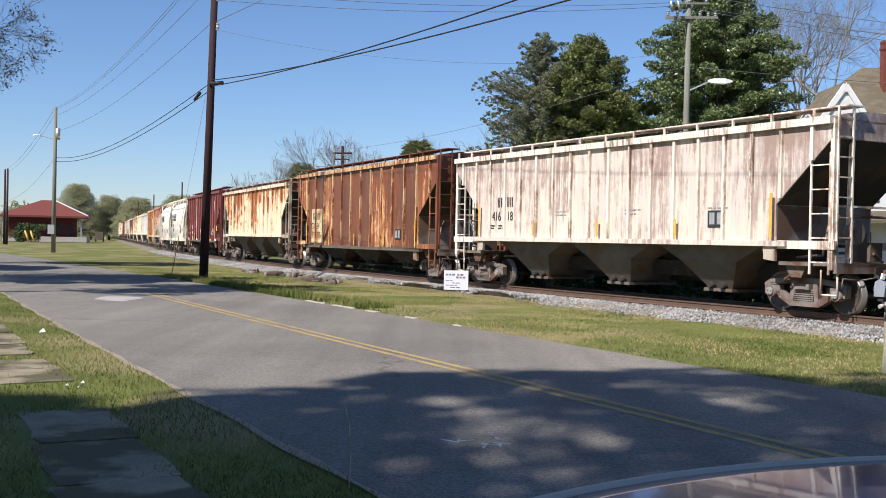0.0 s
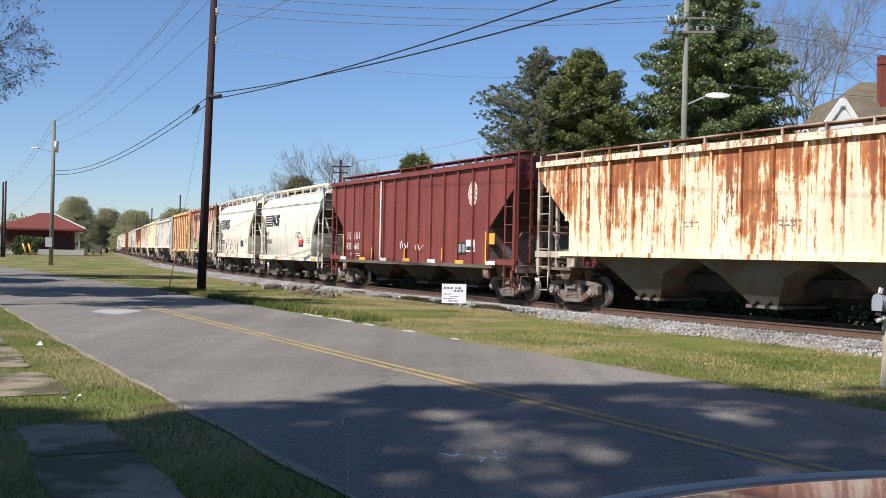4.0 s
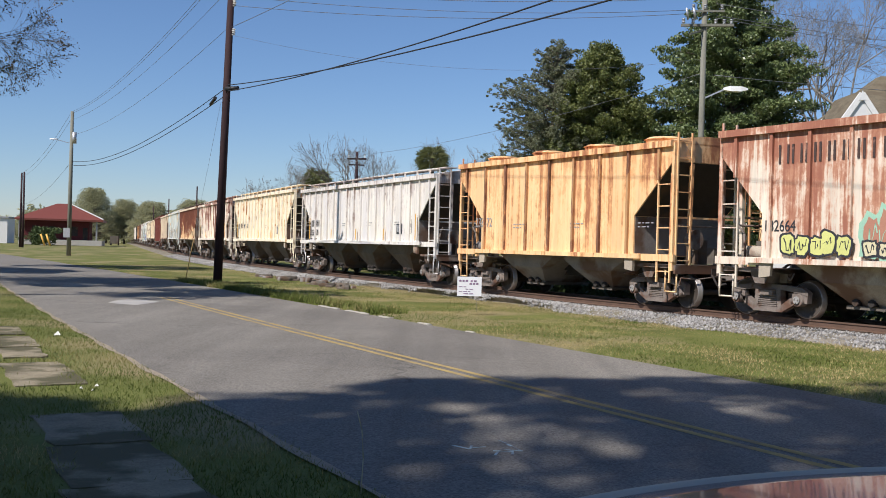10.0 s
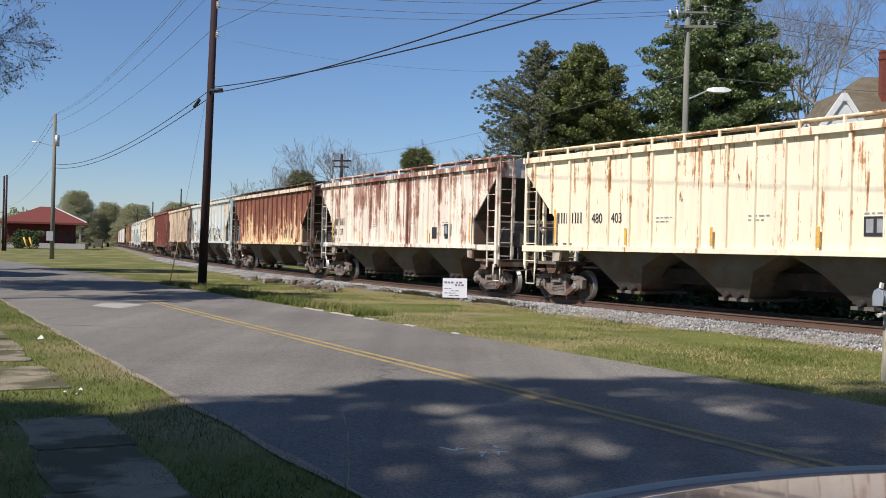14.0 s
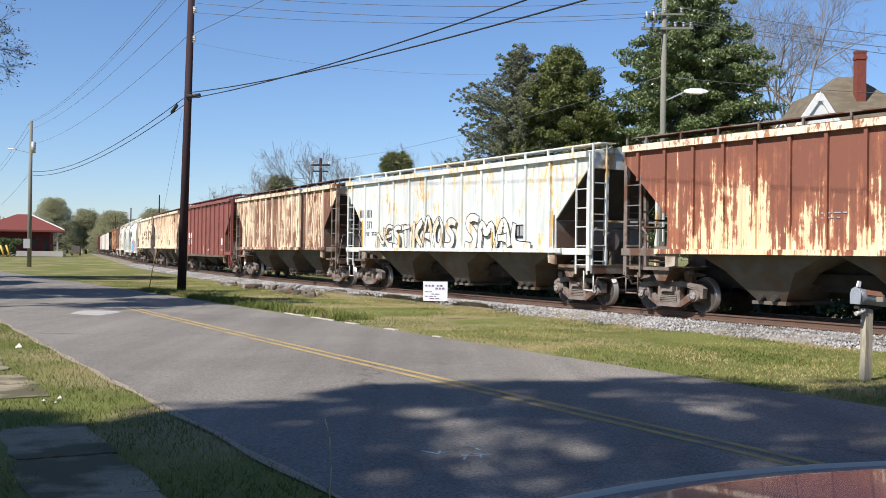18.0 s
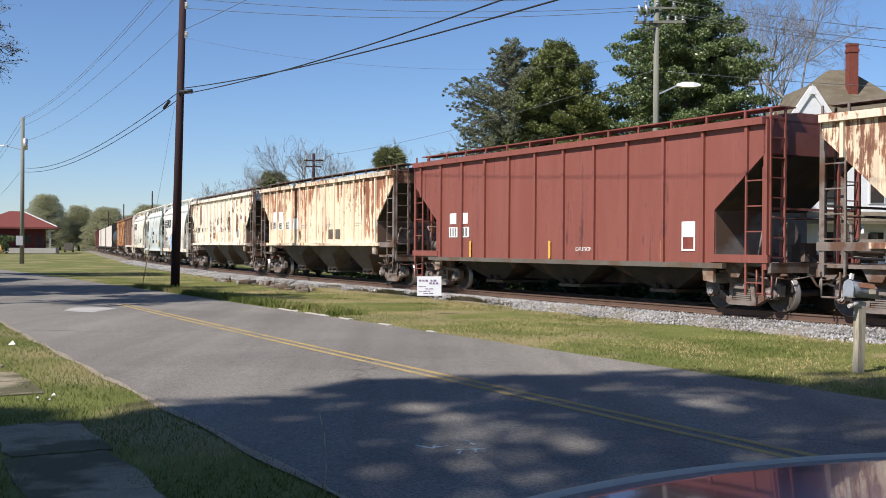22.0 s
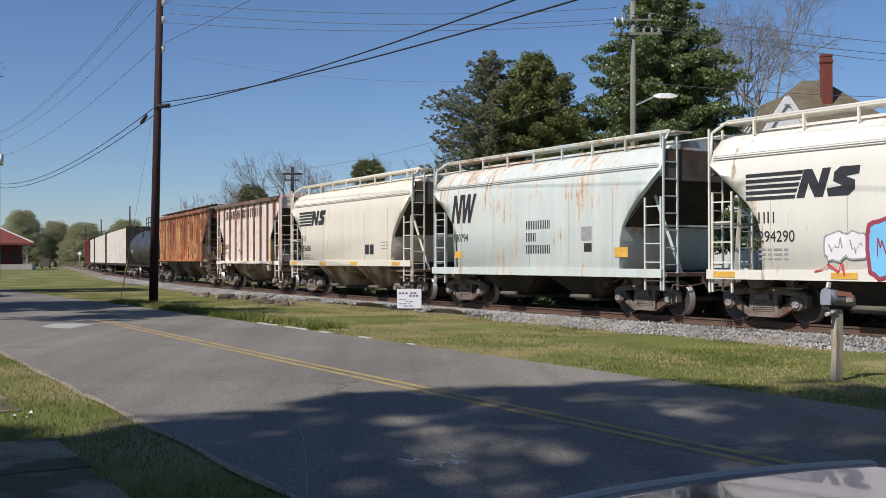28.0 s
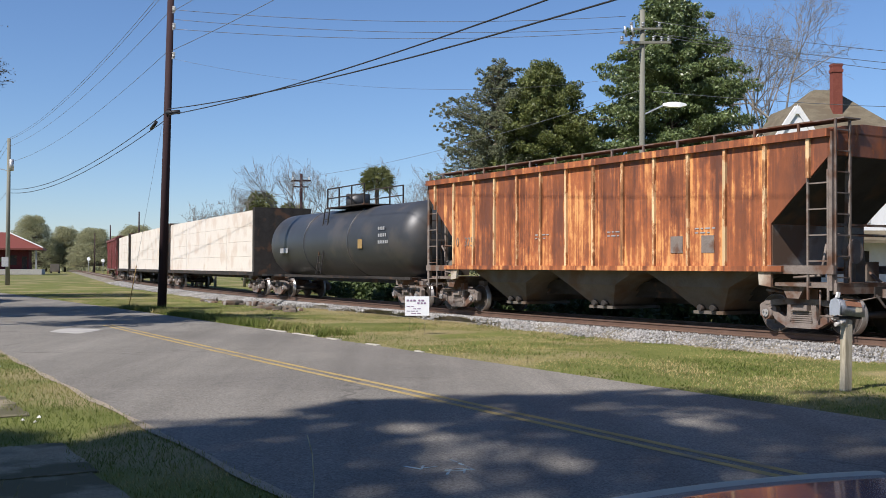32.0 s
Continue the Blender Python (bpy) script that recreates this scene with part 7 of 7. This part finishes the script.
# ---- by the road ----
def roadside():
    # yard sign on wire legs
    sg = tagged(new("yard_sign"), "white cardboard yard sign with dark writing on wire legs", "sign")
    sg.matrix_basis = pose(0.355, 27, -0.36, 0, 0, 4)
    bm = bmnew()
    bx(bm, -0.315, 0.315, -0.006, 0.006, 0.5, 1.0)
    part("board", bm, mat("sign_white", (0.85, 0.85, 0.85), 0.5, 0, 0.04), sg)
    for x in (-0.2, 0.2):
        bm = bmnew()
        cyl(bm, (x, 0.02, 0), (x, 0.02, 0.9), 0.0035, 5)
        part("wire_leg", bm, M_WIREGREY, sg)
    purple = mat("sign_purple", (0.25, 0.16, 0.26), 0.6)
    for z, x, ws, h in ((0.87, -0.27, (0.06, 0.05, 0.06, -0.01, 0.05, 0.07), 0.045), (0.8, 0.0, (0.06, 0.05, 0.06), 0.045), (0.73, -0.27, (0.09, 0.06), 0.018), (0.67, -0.1, (0.07, 0.1), 0.018), (0.61, -0.27, (0.08, 0.1, 0.05), 0.018), (0.55, -0.15, (0.12, 0.1), 0.022)):
        bars(sg, x, z, ws, h, purple, -0.009, 0.03)
    # mailbox
    mb = tagged(new("mailbox"), "dented grey metal mailbox on a weathered wooden post", "mailbox")
    mb.matrix_basis = pose(6.37, 14.8, -0.36, 0, 0, 22)
    wood = mat("weathered_post", (0.42, 0.37, 0.27), 0.9, 0, 0.3, 3, 0.4, 20, stretch=(8, 8, 1), second=(0.3, 0.26, 0.18), amount=0.3)
    tin = mat("box_grey", (0.3, 0.31, 0.33), 0.5, 0.5, 0.35, 6, 0.25, second=(0.13, 0.12, 0.12), amount=0.4)
    bm = bmnew()
    loft(bm, [[(x + dx, y, z + dz * (x > 0)) for x, y in ((-0.065, -0.05), (0.065, -0.05), (0.065, 0.05), (-0.065, 0.05))] for z, dx, dz in ((0.0, -0.02, 0), (0.5, -0.005, 0), (1.0, 0.0, 0), (1.05, 0.0, -0.04))], smooth=False)
    part("post", bm, wood, mb)
    bm = bmnew()
    prof = [(-0.09, 0.0), (0.09, 0.0), (0.095, 0.13), (0.07, 0.2), (0, 0.235), (-0.07, 0.2), (-0.095, 0.13)]
    loft(bm, [[(x, y, 1.1 + z * k - 0.1 * (x + 0.2)) for y, z in prof] for x, k in ((-0.2, 1.05), (-0.08, 0.95), (0.1, 0.9), (0.26, 0.82))])
    part("box", bm, tin, mb)
    bm = bmnew()
    loft(bm, [[(x, y * 1.06, 1.095 + z * 1.06) for y, z in prof] for x in (-0.225, -0.2)])
    part("door", bm, mat("box_door_grey", (0.4, 0.42, 0.45), 0.45, 0.4, 0.2, 6, 0.1), mb, "pale dented metal door")
    bm = bmnew()
    loft(bm, [[(x, y, z - 0.1 * (x + 0.2)) for y, z in ((-0.1, 1.235), (-0.075, 1.305), (-0.072, 1.31), (-0.105, 1.24))] for x in (-0.1, 0.2)], smooth=False)
    part("rust_patch", bm, mat("box_rust", (0.25, 0.12, 0.07), 0.9, 0, 0.3, 8, 0.2), mb, "rust-brown dented top edge")
    bm = bmnew()
    bx(bm, 0.08, 0.2, -0.102, -0.097, 1.13, 1.21)
    part("label_patch", bm, mat("box_label", (0.6, 0.52, 0.36), 0.8), mb, "pale cream patch")
    bm = bmnew()
    bx(bm, -0.2, 0.24, -0.05, 0.05, 1.03, 1.075)
    part("bracket", bm, M_DARK, mb)
    bm = bmnew()
    beam(bm, (-0.2, -0.03, 1.34), (-0.18, -0.03, 1.42), 0.035, 0.05)
    part("flag", bm, M_WHITE, mb, "small white flag")
    bm = bmnew()
    cyl(bm, (-0.16, -0.03, 1.0), (-0.08, -0.03, 1.0), 0.045, 10)
    cyl(bm, (-0.24, -0.03, 0.96), (-0.16, -0.03, 0.97), 0.03, 10)
    part("latch", bm, M_SEAM, mb, "pale broken latch")
    # broken sidewalk
    pav = tagged(new("pavement"), "old broken concrete sidewalk sunk in grass", "sidewalk", kind="structure")
    rng = np.random.default_rng(2)
    for n0, n1, u0, u1 in ((1.05, 1.95, 6.0, 7.5), (1.12, 1.98, 7.54, 9.1), (1.2, 2.03, 9.14, 10.75), (1.28, 2.1, 12.9, 14.2), (1.3, 2.08, 14.24, 15.3), (1.4, 2.0, 15.9, 17.3), (1.45, 2.1, 17.5, 19.3), (1.5, 2.1, 19.6, 21.4), (1.0, 1.9, 4.4, 5.95)):
        k = 5
        rim = [(n0 + (n1 - n0) * i / k, u0) for i in range(k)] + [(n1, u0 + (u1 - u0) * i / k) for i in range(k)] + [(n1 - (n1 - n0) * i / k, u1) for i in range(k)] + [(n0, u1 - (u1 - u0) * i / k) for i in range(k)]
        ring = [on_road(n + rng.uniform(-0.03, 0.03), u + rng.uniform(-0.03, 0.03), 0) for n, u in rim]
        tilt = rng.uniform(-0.006, 0.006)
        bm = bmnew()
        loft(bm, [[Vector((p.x, p.y, -0.42)) for p in ring], [Vector((p.x, p.y, -0.343 + tilt)) for p in ring]], smooth=False)
        part("slab", bm, M_CONCRETE, pav)
    # kerb bits on the far side, sandy rim on the near one
    kerb = tagged(new("kerb"), "broken pale concrete kerb edging along the grass", "kerb", kind="structure")
    for u0, u1 in ((26.0, 27.4), (24.0, 25.4), (22.7, 23.3), (20.6, 21.2), (18.6, 18.9)):
        bm = bmnew()
        a = far_edge(u0)
        strip(bm, lambda u: far_edge(u) - 0.03 - 0.02 * math.sin(u * 5), lambda u: far_edge(u) + 0.07 + 0.03 * math.sin(u * 7), [u0 + (u1 - u0) * i / 6 for i in range(7)], ROAD_Z + 0.02, 0.12)
        part("kerb_stone", bm, mat("kerb_concrete", (0.44, 0.41, 0.34), 0.9, 0, 0.2, 3, 0.3), kerb)
    bm = bmnew()
    strip(bm, lambda u: near_edge(u) - 0.07 + 0.03 * math.sin(u * 2.1), lambda u: near_edge(u) + 0.02 + 0.02 * math.sin(u * 3.3 + 1), [4 + 0.4 * i for i in range(110)], ROAD_Z + 0.006)
    tagged(part("verge_edge", bm, mat("sandy_dirt", (0.3, 0.25, 0.18), 0.95, 0, 0.3, 4, 0.5, 30)), "sandy dirt along the road's edge", "road edge", kind="structure")
    # pale patch in the road, sprayed marks, litter
    bm = bmnew()
    ring = [on_road(n, u, ROAD_Z + 0.005) for n, u in ((5.1, 28.9), (5.5, 29.9), (5.9, 30.4), (6.3, 30.0), (6.55, 29.2), (6.1, 28.5), (5.61, 27.8), (5.3, 28.2))]
    face(bm, *ring)
    tagged(part("road_patch", bm, mat("patch_concrete", (0.38, 0.36, 0.32), 0.9, 0, 0.2, 2, 0.3, second=(0.3, 0.285, 0.27), amount=0.4)), "pale concrete patch in the asphalt", "road patch", kind="structure")
    spray = mat("spray_marking", (0.33, 0.42, 0.45), 0.9, 0, 0.3, 8, 0.1, second=(0.16, 0.16, 0.16), amount=0.6)
    mk = tagged(new("road_mark"), "pale blue sprayed survey marks on the asphalt", "road marking", kind="structure")
    for a, b in (((4.38, 8.06), (4.45, 7.86)), ((4.45, 7.86), (4.55, 8.0)), ((4.5, 7.9), (4.63, 7.9)), ((4.6, 7.72), (4.72, 7.62)), ((4.9, 8.13), (4.83, 7.62)), ((4.83, 7.62), (4.7, 7.75)), ((4.52, 7.55), (4.66, 7.72)), ((4.66, 7.5), (4.76, 7.66))):
        bm = bmnew()
        beam(bm, on_road(*a, ROAD_Z + 0.004), on_road(*b, ROAD_Z + 0.004), 0.022, 0.004)
        part("stroke", bm, spray, mk)
    for n, u, s in ((2.59, 19.45, 0.06), (1.95, 12.6, 0.022), (2.15, 12.75, 0.025), (2.05, 12.4, 0.018)):
        bm = bmnew()
        p = on_road(n, u, -0.36)
        hull(bm, [p + Vector(c) * s for c in ((-1, -0.6, 0.1), (1, -0.5, 0.2), (0.7, 0.8, 0.1), (-0.8, 0.6, 0.3), (0.1, 0, 1.4))], ((0, 1, 4), (1, 2, 4), (2, 3, 4), (3, 0, 4), (3, 2, 1, 0)))
        tagged(part("paper_scrap", bm, M_WHITE), "crumpled white paper litter in the grass", "litter", "litter in the grass")
    # tall dry weed stem at the road's edge
    w = tagged(new("weed"), "tall thin dry weed stem at the road's edge", "weed")
    p = on_road(2.95, 6.75, -0.36)
    w.matrix_basis = pose(p.x, p.y, p.z)
    bm = bmnew()
    tube(bm, [(0, 0, 0), (0.01, 0, 0.25), (-0.005, 0, 0.45), (-0.04, 0, 0.58)], 0.004, 4)
    part("stem", bm, mat("dry_stem", (0.45, 0.4, 0.25), 0.9), w)


roadside()


# ---- parked car beside the camera ----
def parked_car():
    car = tagged(new("parked_car"), "silver-grey sedan with a glossy hood parked at the road's edge", "car")
    o = on_road(2.57, 2.78, -0.36)
    car.matrix_basis = pose(o.x, o.y, o.z, 0, 0, 90 + math.degrees(math.atan2(-RU.x, RU.y)))
    paint = bpy.data.materials.new("car_paint")
    paint.use_nodes = True
    b = paint.node_tree.nodes["Principled BSDF"]
    b.inputs["Base Color"].default_value = (0.2, 0.195, 0.26, 1)
    b.inputs["Metallic"].default_value, b.inputs["Roughness"].default_value = 0.85, 0.16
    b.inputs["Specular Tint"].default_value = (0.62, 0.6, 0.72, 1)
    b.inputs["Coat Weight"].default_value, b.inputs["Coat Roughness"].default_value = 0.5, 0.03
    glass, rubber = mat("car_glass", (0.02, 0.025, 0.03), 0.05, 0, 0.1, 2, 0), mat("tyre_rubber", (0.02, 0.02, 0.02), 0.8)
    # x ahead from the hood's lip, y to the left
    def hood_z(x, y):
        return 0.973 + 0.05 * min(1.0, -x / 1.3) - 0.008 * (y / 0.85) ** 2
    def lip(y):
        return -0.115 * (y / 0.85) ** 2
    ys = [-0.92 + 1.84 * i / 24 for i in range(25)]
    bm = bmnew()
    loft(bm, [[(lip(y) - 0.075 - d, y, hood_z(lip(y) - 0.075 - d, y)) for y in ys] + [(lip(y) - 0.075 - d, y, hood_z(lip(y) - 0.075 - d, y) - 0.02) for y in ys[::-1]] for d in (0.0, 0.08, 0.2, 0.4, 0.65, 0.9, 1.15)])
    part("hood", bm, paint, car, "glossy grey hood")
    bm = bmnew()
    loft(bm, [[(lip(y) + dx, y * 1.01, hood_z(lip(y), y) + dz) for y in ys] for dx, dz in ((-0.072, 0.002), (-0.05, 0.009), (-0.02, 0.008), (0.0, -0.012), (0.012, -0.05), (0.012, -0.12))], close=False, caps=False)
    part("hood_lip", bm, mat("lip_grey", (0.5, 0.44, 0.34), 0.95, 0.0, 0.06), car, "pale trim along the hood's front")
    bm = bmnew()
    prism(bm, [(0.0, 0.3), (0.02, 0.86), (-1.3, 0.99), (-1.55, 1.02), (-4.3, 1.0), (-4.5, 0.35)], -0.87, 0.87)
    part("body", bm, paint, car)
    bm = bmnew()
    loft(bm, [[(-1.35, -0.78, 1.02), (-1.35, 0.78, 1.02), (-4.0, 0.78, 1.0), (-4.0, -0.78, 1.0)], [(-2.05, -0.6, 1.4), (-2.05, 0.6, 1.4), (-3.3, 0.6, 1.4), (-3.3, -0.6, 1.4)]], smooth=False)
    part("window_band", bm, glass, car)
    bm = bmnew()
    bx(bm, -3.3, -2.05, -0.62, 0.62, 1.39, 1.43)
    part("roof", bm, paint, car)
    for x in (-0.8, -3.6):
        for y in (-0.82, 0.82):
            bm = bmnew()
            cyl(bm, (x, y - 0.1, 0.31), (x, y + 0.1, 0.31), 0.31, 20)
            w = part("wheel", bm, rubber, car)
            bm = bmnew()
            cyl(bm, (x, y - 0.11, 0.31), (x, y + 0.11, 0.31), 0.19, 14)
            part("rim", bm, M_GALV, w)
    for y in (-0.62, 0.62):
        bm = bmnew()
        bx(bm, -0.1, 0.03, y - 0.2, y + 0.2, 0.62, 0.78)
        part("headlight", bm, M_WHITE, car)
    bm = bmnew()
    bx(bm, -0.1, 0.1, -0.85, 0.85, 0.32, 0.55)
    part("bumper", bm, M_GREYPAINT, car)


parked_car()


# ---- grass and stones ----
def grass_mat(name, dry):
    m = bpy.data.materials.new(name)
    m.use_nodes = True
    N, L = m.node_tree.nodes, m.node_tree.links
    b = N["Principled BSDF"]
    b.inputs["Roughness"].default_value, b.inputs["Specular IOR Level"].default_value = 0.8, 0.12
    g, r, tc, n = N.new("ShaderNodeNewGeometry"), N.new("ShaderNodeValToRGB"), N.new("ShaderNodeTexCoord"), N.new("ShaderNodeTexNoise")
    n.inputs["Scale"].default_value, n.inputs["Detail"].default_value = 0.45, 5
    L.new(tc.outputs["Object"], n.inputs["Vector"])
    a = N.new("ShaderNodeMath")
    a.operation, a.inputs[1].default_value = "MULTIPLY_ADD", 0.2
    L.new(g.outputs["Random Per Island"], a.inputs[0])
    L.new(n.outputs[0], a.inputs[2])
    e = r.color_ramp.elements
    e[0].position, e[0].color = 0.4, (0.06, 0.092, 0.015, 1)
    e[1].position, e[1].color = 0.92 - dry * 0.25, (0.4, 0.32, 0.15, 1)
    k = r.color_ramp.elements.new(0.62 - dry * 0.06)
    k.color = (0.145, 0.165, 0.04, 1)
    L.new(a.outputs[0], r.inputs[0])
    L.new(r.outputs[0], b.inputs["Base Color"])
    return m


def blades(name, n, u, rng, tall, wide, material, label, keep=None):
    p = np.stack([n * RN.x + u * RU.x, n * RN.y + u * RU.y, np.full_like(n, -0.37)], -1)
    if keep is not None:
        p = p[keep]
    k = len(p)
    a = rng.uniform(0, 2 * math.pi, k)
    w = np.stack([np.cos(a), np.sin(a), 0 * a], -1) * (wide * rng.uniform(0.6, 1.4, k))[:, None]
    h = tall * rng.uniform(0.4, 1.3, k)
    tip = p + np.stack([rng.normal(size=k) * h * 0.5, rng.normal(size=k) * h * 0.5, h], -1)
    v = np.stack([p - w, p + w, tip], 1).reshape(-1, 3)
    tagged(part(name, mesh_np(name, v, np.arange(3 * k).reshape(-1, 3)), material), label, "grass", kind="stuff")


def grass():
    rng = np.random.default_rng(12)
    k = 190000
    u = 3.5 + 45 * rng.uniform(0, 1, k) ** 1.9
    n = rng.uniform(-3.5, 3.05, k) + 0.0004 * np.maximum(0, u - 12) ** 2
    rag = 0.1 * np.sin(u * 3.1) + 0.06 * np.sin(u * 7.7 + 1)
    slab = (n > 1.16 + rag) & (n < 1.95 + 0.7 * rag[::1]) & (((u > 4.4) & (u < 10.7)) | ((u > 12.9) & (u < 15.3)) | ((u > 15.9) & (u < 21.3)))
    slab &= rng.uniform(0, 1, k) > 0.03
    blades("grass", n, u, rng, 0.055, 0.005, grass_mat("grass_green", 0.3), "short green grass of the verge", ~slab)
    k = 190000
    u = -2 + 75 * rng.uniform(0, 1, k) ** 1.5
    n = 10.62 - 0.0003 * np.maximum(0, u - 20) ** 2 + (4 + 0.22 * u) * rng.uniform(0, 1, k)
    x, y = n * RN.x + u * RU.x, n * RN.y + u * RU.y
    # only up to the stones
    ss = np.arange(-30, 90, 1.0)
    tp = np.array([on_track(s, float(bed_edge(s)) - 0.12)[:2] for s in ss])
    tn = np.array([(-math.cos(heading(s)), math.sin(heading(s))) for s in ss])
    near = np.argmin((x[:, None] - tp[:, 0]) ** 2 + (y[:, None] - tp[:, 1]) ** 2, axis=1)
    side = (x - tp[near, 0]) * tn[near, 0] + (y - tp[near, 1]) * tn[near, 1]
    blades("grass", n, u, rng, 0.045, 0.009, grass_mat("grass_dry", 0.85), "patchy green and straw grass between road and railway", side > rng.uniform(-0.5, 0.4, k))
    # taller weeds along the road's far edge
    k = 16000
    u = rng.uniform(24, 44, k)
    n = 10.55 - 0.0003 * np.maximum(0, u - 20) ** 2 + 0.1 + np.abs(rng.normal(size=k)) * 0.55
    tuft = np.sin(u * 2.1) + np.sin(u * 5.3 + n * 2) + np.sin(n * 5 + u)
    blades("grass", n, u, rng, 0.2, 0.014, grass_mat("grass_weed", 0.1), "taller dark green weeds along the road's edge", tuft > rng.uniform(-1.5, 1.5, k))
    # broken concrete and stones beside the bed
    for i in range(46):
        q = on_track(rng.uniform(19, 33), rng.uniform(2.2, 3.6), -0.37)
        a, b, c = rng.uniform(0.12, 0.42), rng.uniform(0.1, 0.25), rng.uniform(0.06, 0.2)
        t = rng.uniform(0, 3.14)
        bm = bmnew()
        rim = [(math.cos(j * 1.0472 + 0.3) * a * rng.uniform(0.75, 1.1), math.sin(j * 1.0472 + 0.3) * b * rng.uniform(0.75, 1.1)) for j in range(6)]
        loft(bm, [[(x * k_ * math.cos(t) - y * k_ * math.sin(t), x * k_ * math.sin(t) + y * k_ * math.cos(t), z) for x, y in rim] for k_, z in ((1.0, -0.05), (1.02, c * 0.6), (0.8, c))], smooth=False)
        ob = tagged(part("rubble", bm, M_UNDER if i % 3 else M_SLOPE), "broken grey stone lying in the grass by the track bed", "stone", "rubble beside the track")
        ob.matrix_basis = pose(q.x, q.y, q.z)
    # straw by the stones
    k = 60000
    s = -14 + 50 * rng.uniform(0, 1, k) ** 1.15
    off = bed_edge(s) - 0.2 + np.abs(rng.normal(size=k)) * 0.6
    patch_ = np.sin(s * 0.9) + np.sin(s * 2.3 + off * 2) + np.sin(off * 4 + s * 0.4)
    p = np.array([on_track(a, b)[:2] for a, b in zip(s, off)])
    straw = leaf_mat("straw_blade", (0.24, 0.195, 0.085), (0.42, 0.34, 0.17))
    blades("grass", p[:, 0] * RN.x + p[:, 1] * RN.y, p[:, 0] * RU.x + p[:, 1] * RU.y, rng, 0.05, 0.009, straw, "dry straw-coloured grass along the stones", patch_ > rng.uniform(-1.2, 1.6, k))
    # stones of the shoulder
    k = 34000
    s = -14 + 104 * rng.uniform(0, 1, k) ** 1.3
    rag = 0.22 * np.sin(s * 1.7) * np.sin(s * 0.63 + 1) + rng.normal(size=k) * 0.09
    edge = bed_edge(s) + rag
    off = 1.15 + (edge - 1.15) * rng.uniform(0, 1, k) ** 0.8
    z = np.where(off < 1.5, -0.17, -0.175 - 0.16 * np.clip((off - 1.5) / np.maximum(0.2, edge - 1.6), 0, 1.15))
    base = np.array([on_track(a, b) for a, b in zip(s, off)])
    base[:, 2] = z
    r = rng.uniform(0.016, 0.042, k)
    dirs = np.array([(1, 0, 0), (0, 1, 0), (-1, 0, 0), (0, -1, 0), (0, 0, 1), (0, 0, -1)], float)
    v = base[:, None, :] + dirs[None] * (r[:, None] * rng.uniform(0.6, 1.4, (k, 6)))[:, :, None]
    f = np.array([(0, 1, 4), (1, 2, 4), (2, 3, 4), (3, 0, 4), (1, 0, 5), (2, 1, 5), (3, 2, 5), (0, 3, 5)])
    f = (f[None] + 6 * np.arange(k)[:, None, None]).reshape(-1, 3)
    m = leaf_mat("ballast_loose", (0.085, 0.08, 0.074), (0.5, 0.48, 0.445))
    m.node_tree.nodes["Principled BSDF"].inputs["Roughness"].default_value = 0.9
    tagged(part("ballast_stones", mesh_np("ballast_stones", v.reshape(-1, 3), f), m), "loose pale grey crushed stones beside the rails", "stones", kind="stuff")


grass()


# ---- what moves ----
def car_pose(centre, length, t):
    s = centre - gone(t)
    a, b = on_track(s - (length / 2 - 1.1)), on_track(s + (length / 2 - 1.1))
    c, d = (a + b) / 2, a - b
    return pose(c.x, c.y, 0, 0, 0, math.degrees(math.atan2(d.y, d.x)))


def motions():
    for car, centre, length in CARS:
        walk(car, [(t * 0.5, car_pose(centre, length, t * 0.5)) for t in range(65)])
    turns = []
    n = 480
    for i in range(n + 1):
        t = 32.0 * i / n
        turns.append((t, math.degrees(gone(t) / 0.42)))
    if WHEELS:
        for car, centre, length in CARS:
            for truck in [c for c in car.children if c.name.startswith("truck")]:
                for w in [c for c in truck.children if c.name.startswith("wheelset")]:
                    p = w.matrix_basis.translation
                    x, z = p.x, p.z
                    walk(w, [(t, pose(x, 0, z, 0, a, 0)) for t, a in turns])


for ob in (*TRUCK.children_recursive, TRUCK):
    bpy.data.objects.remove(ob)
motions()
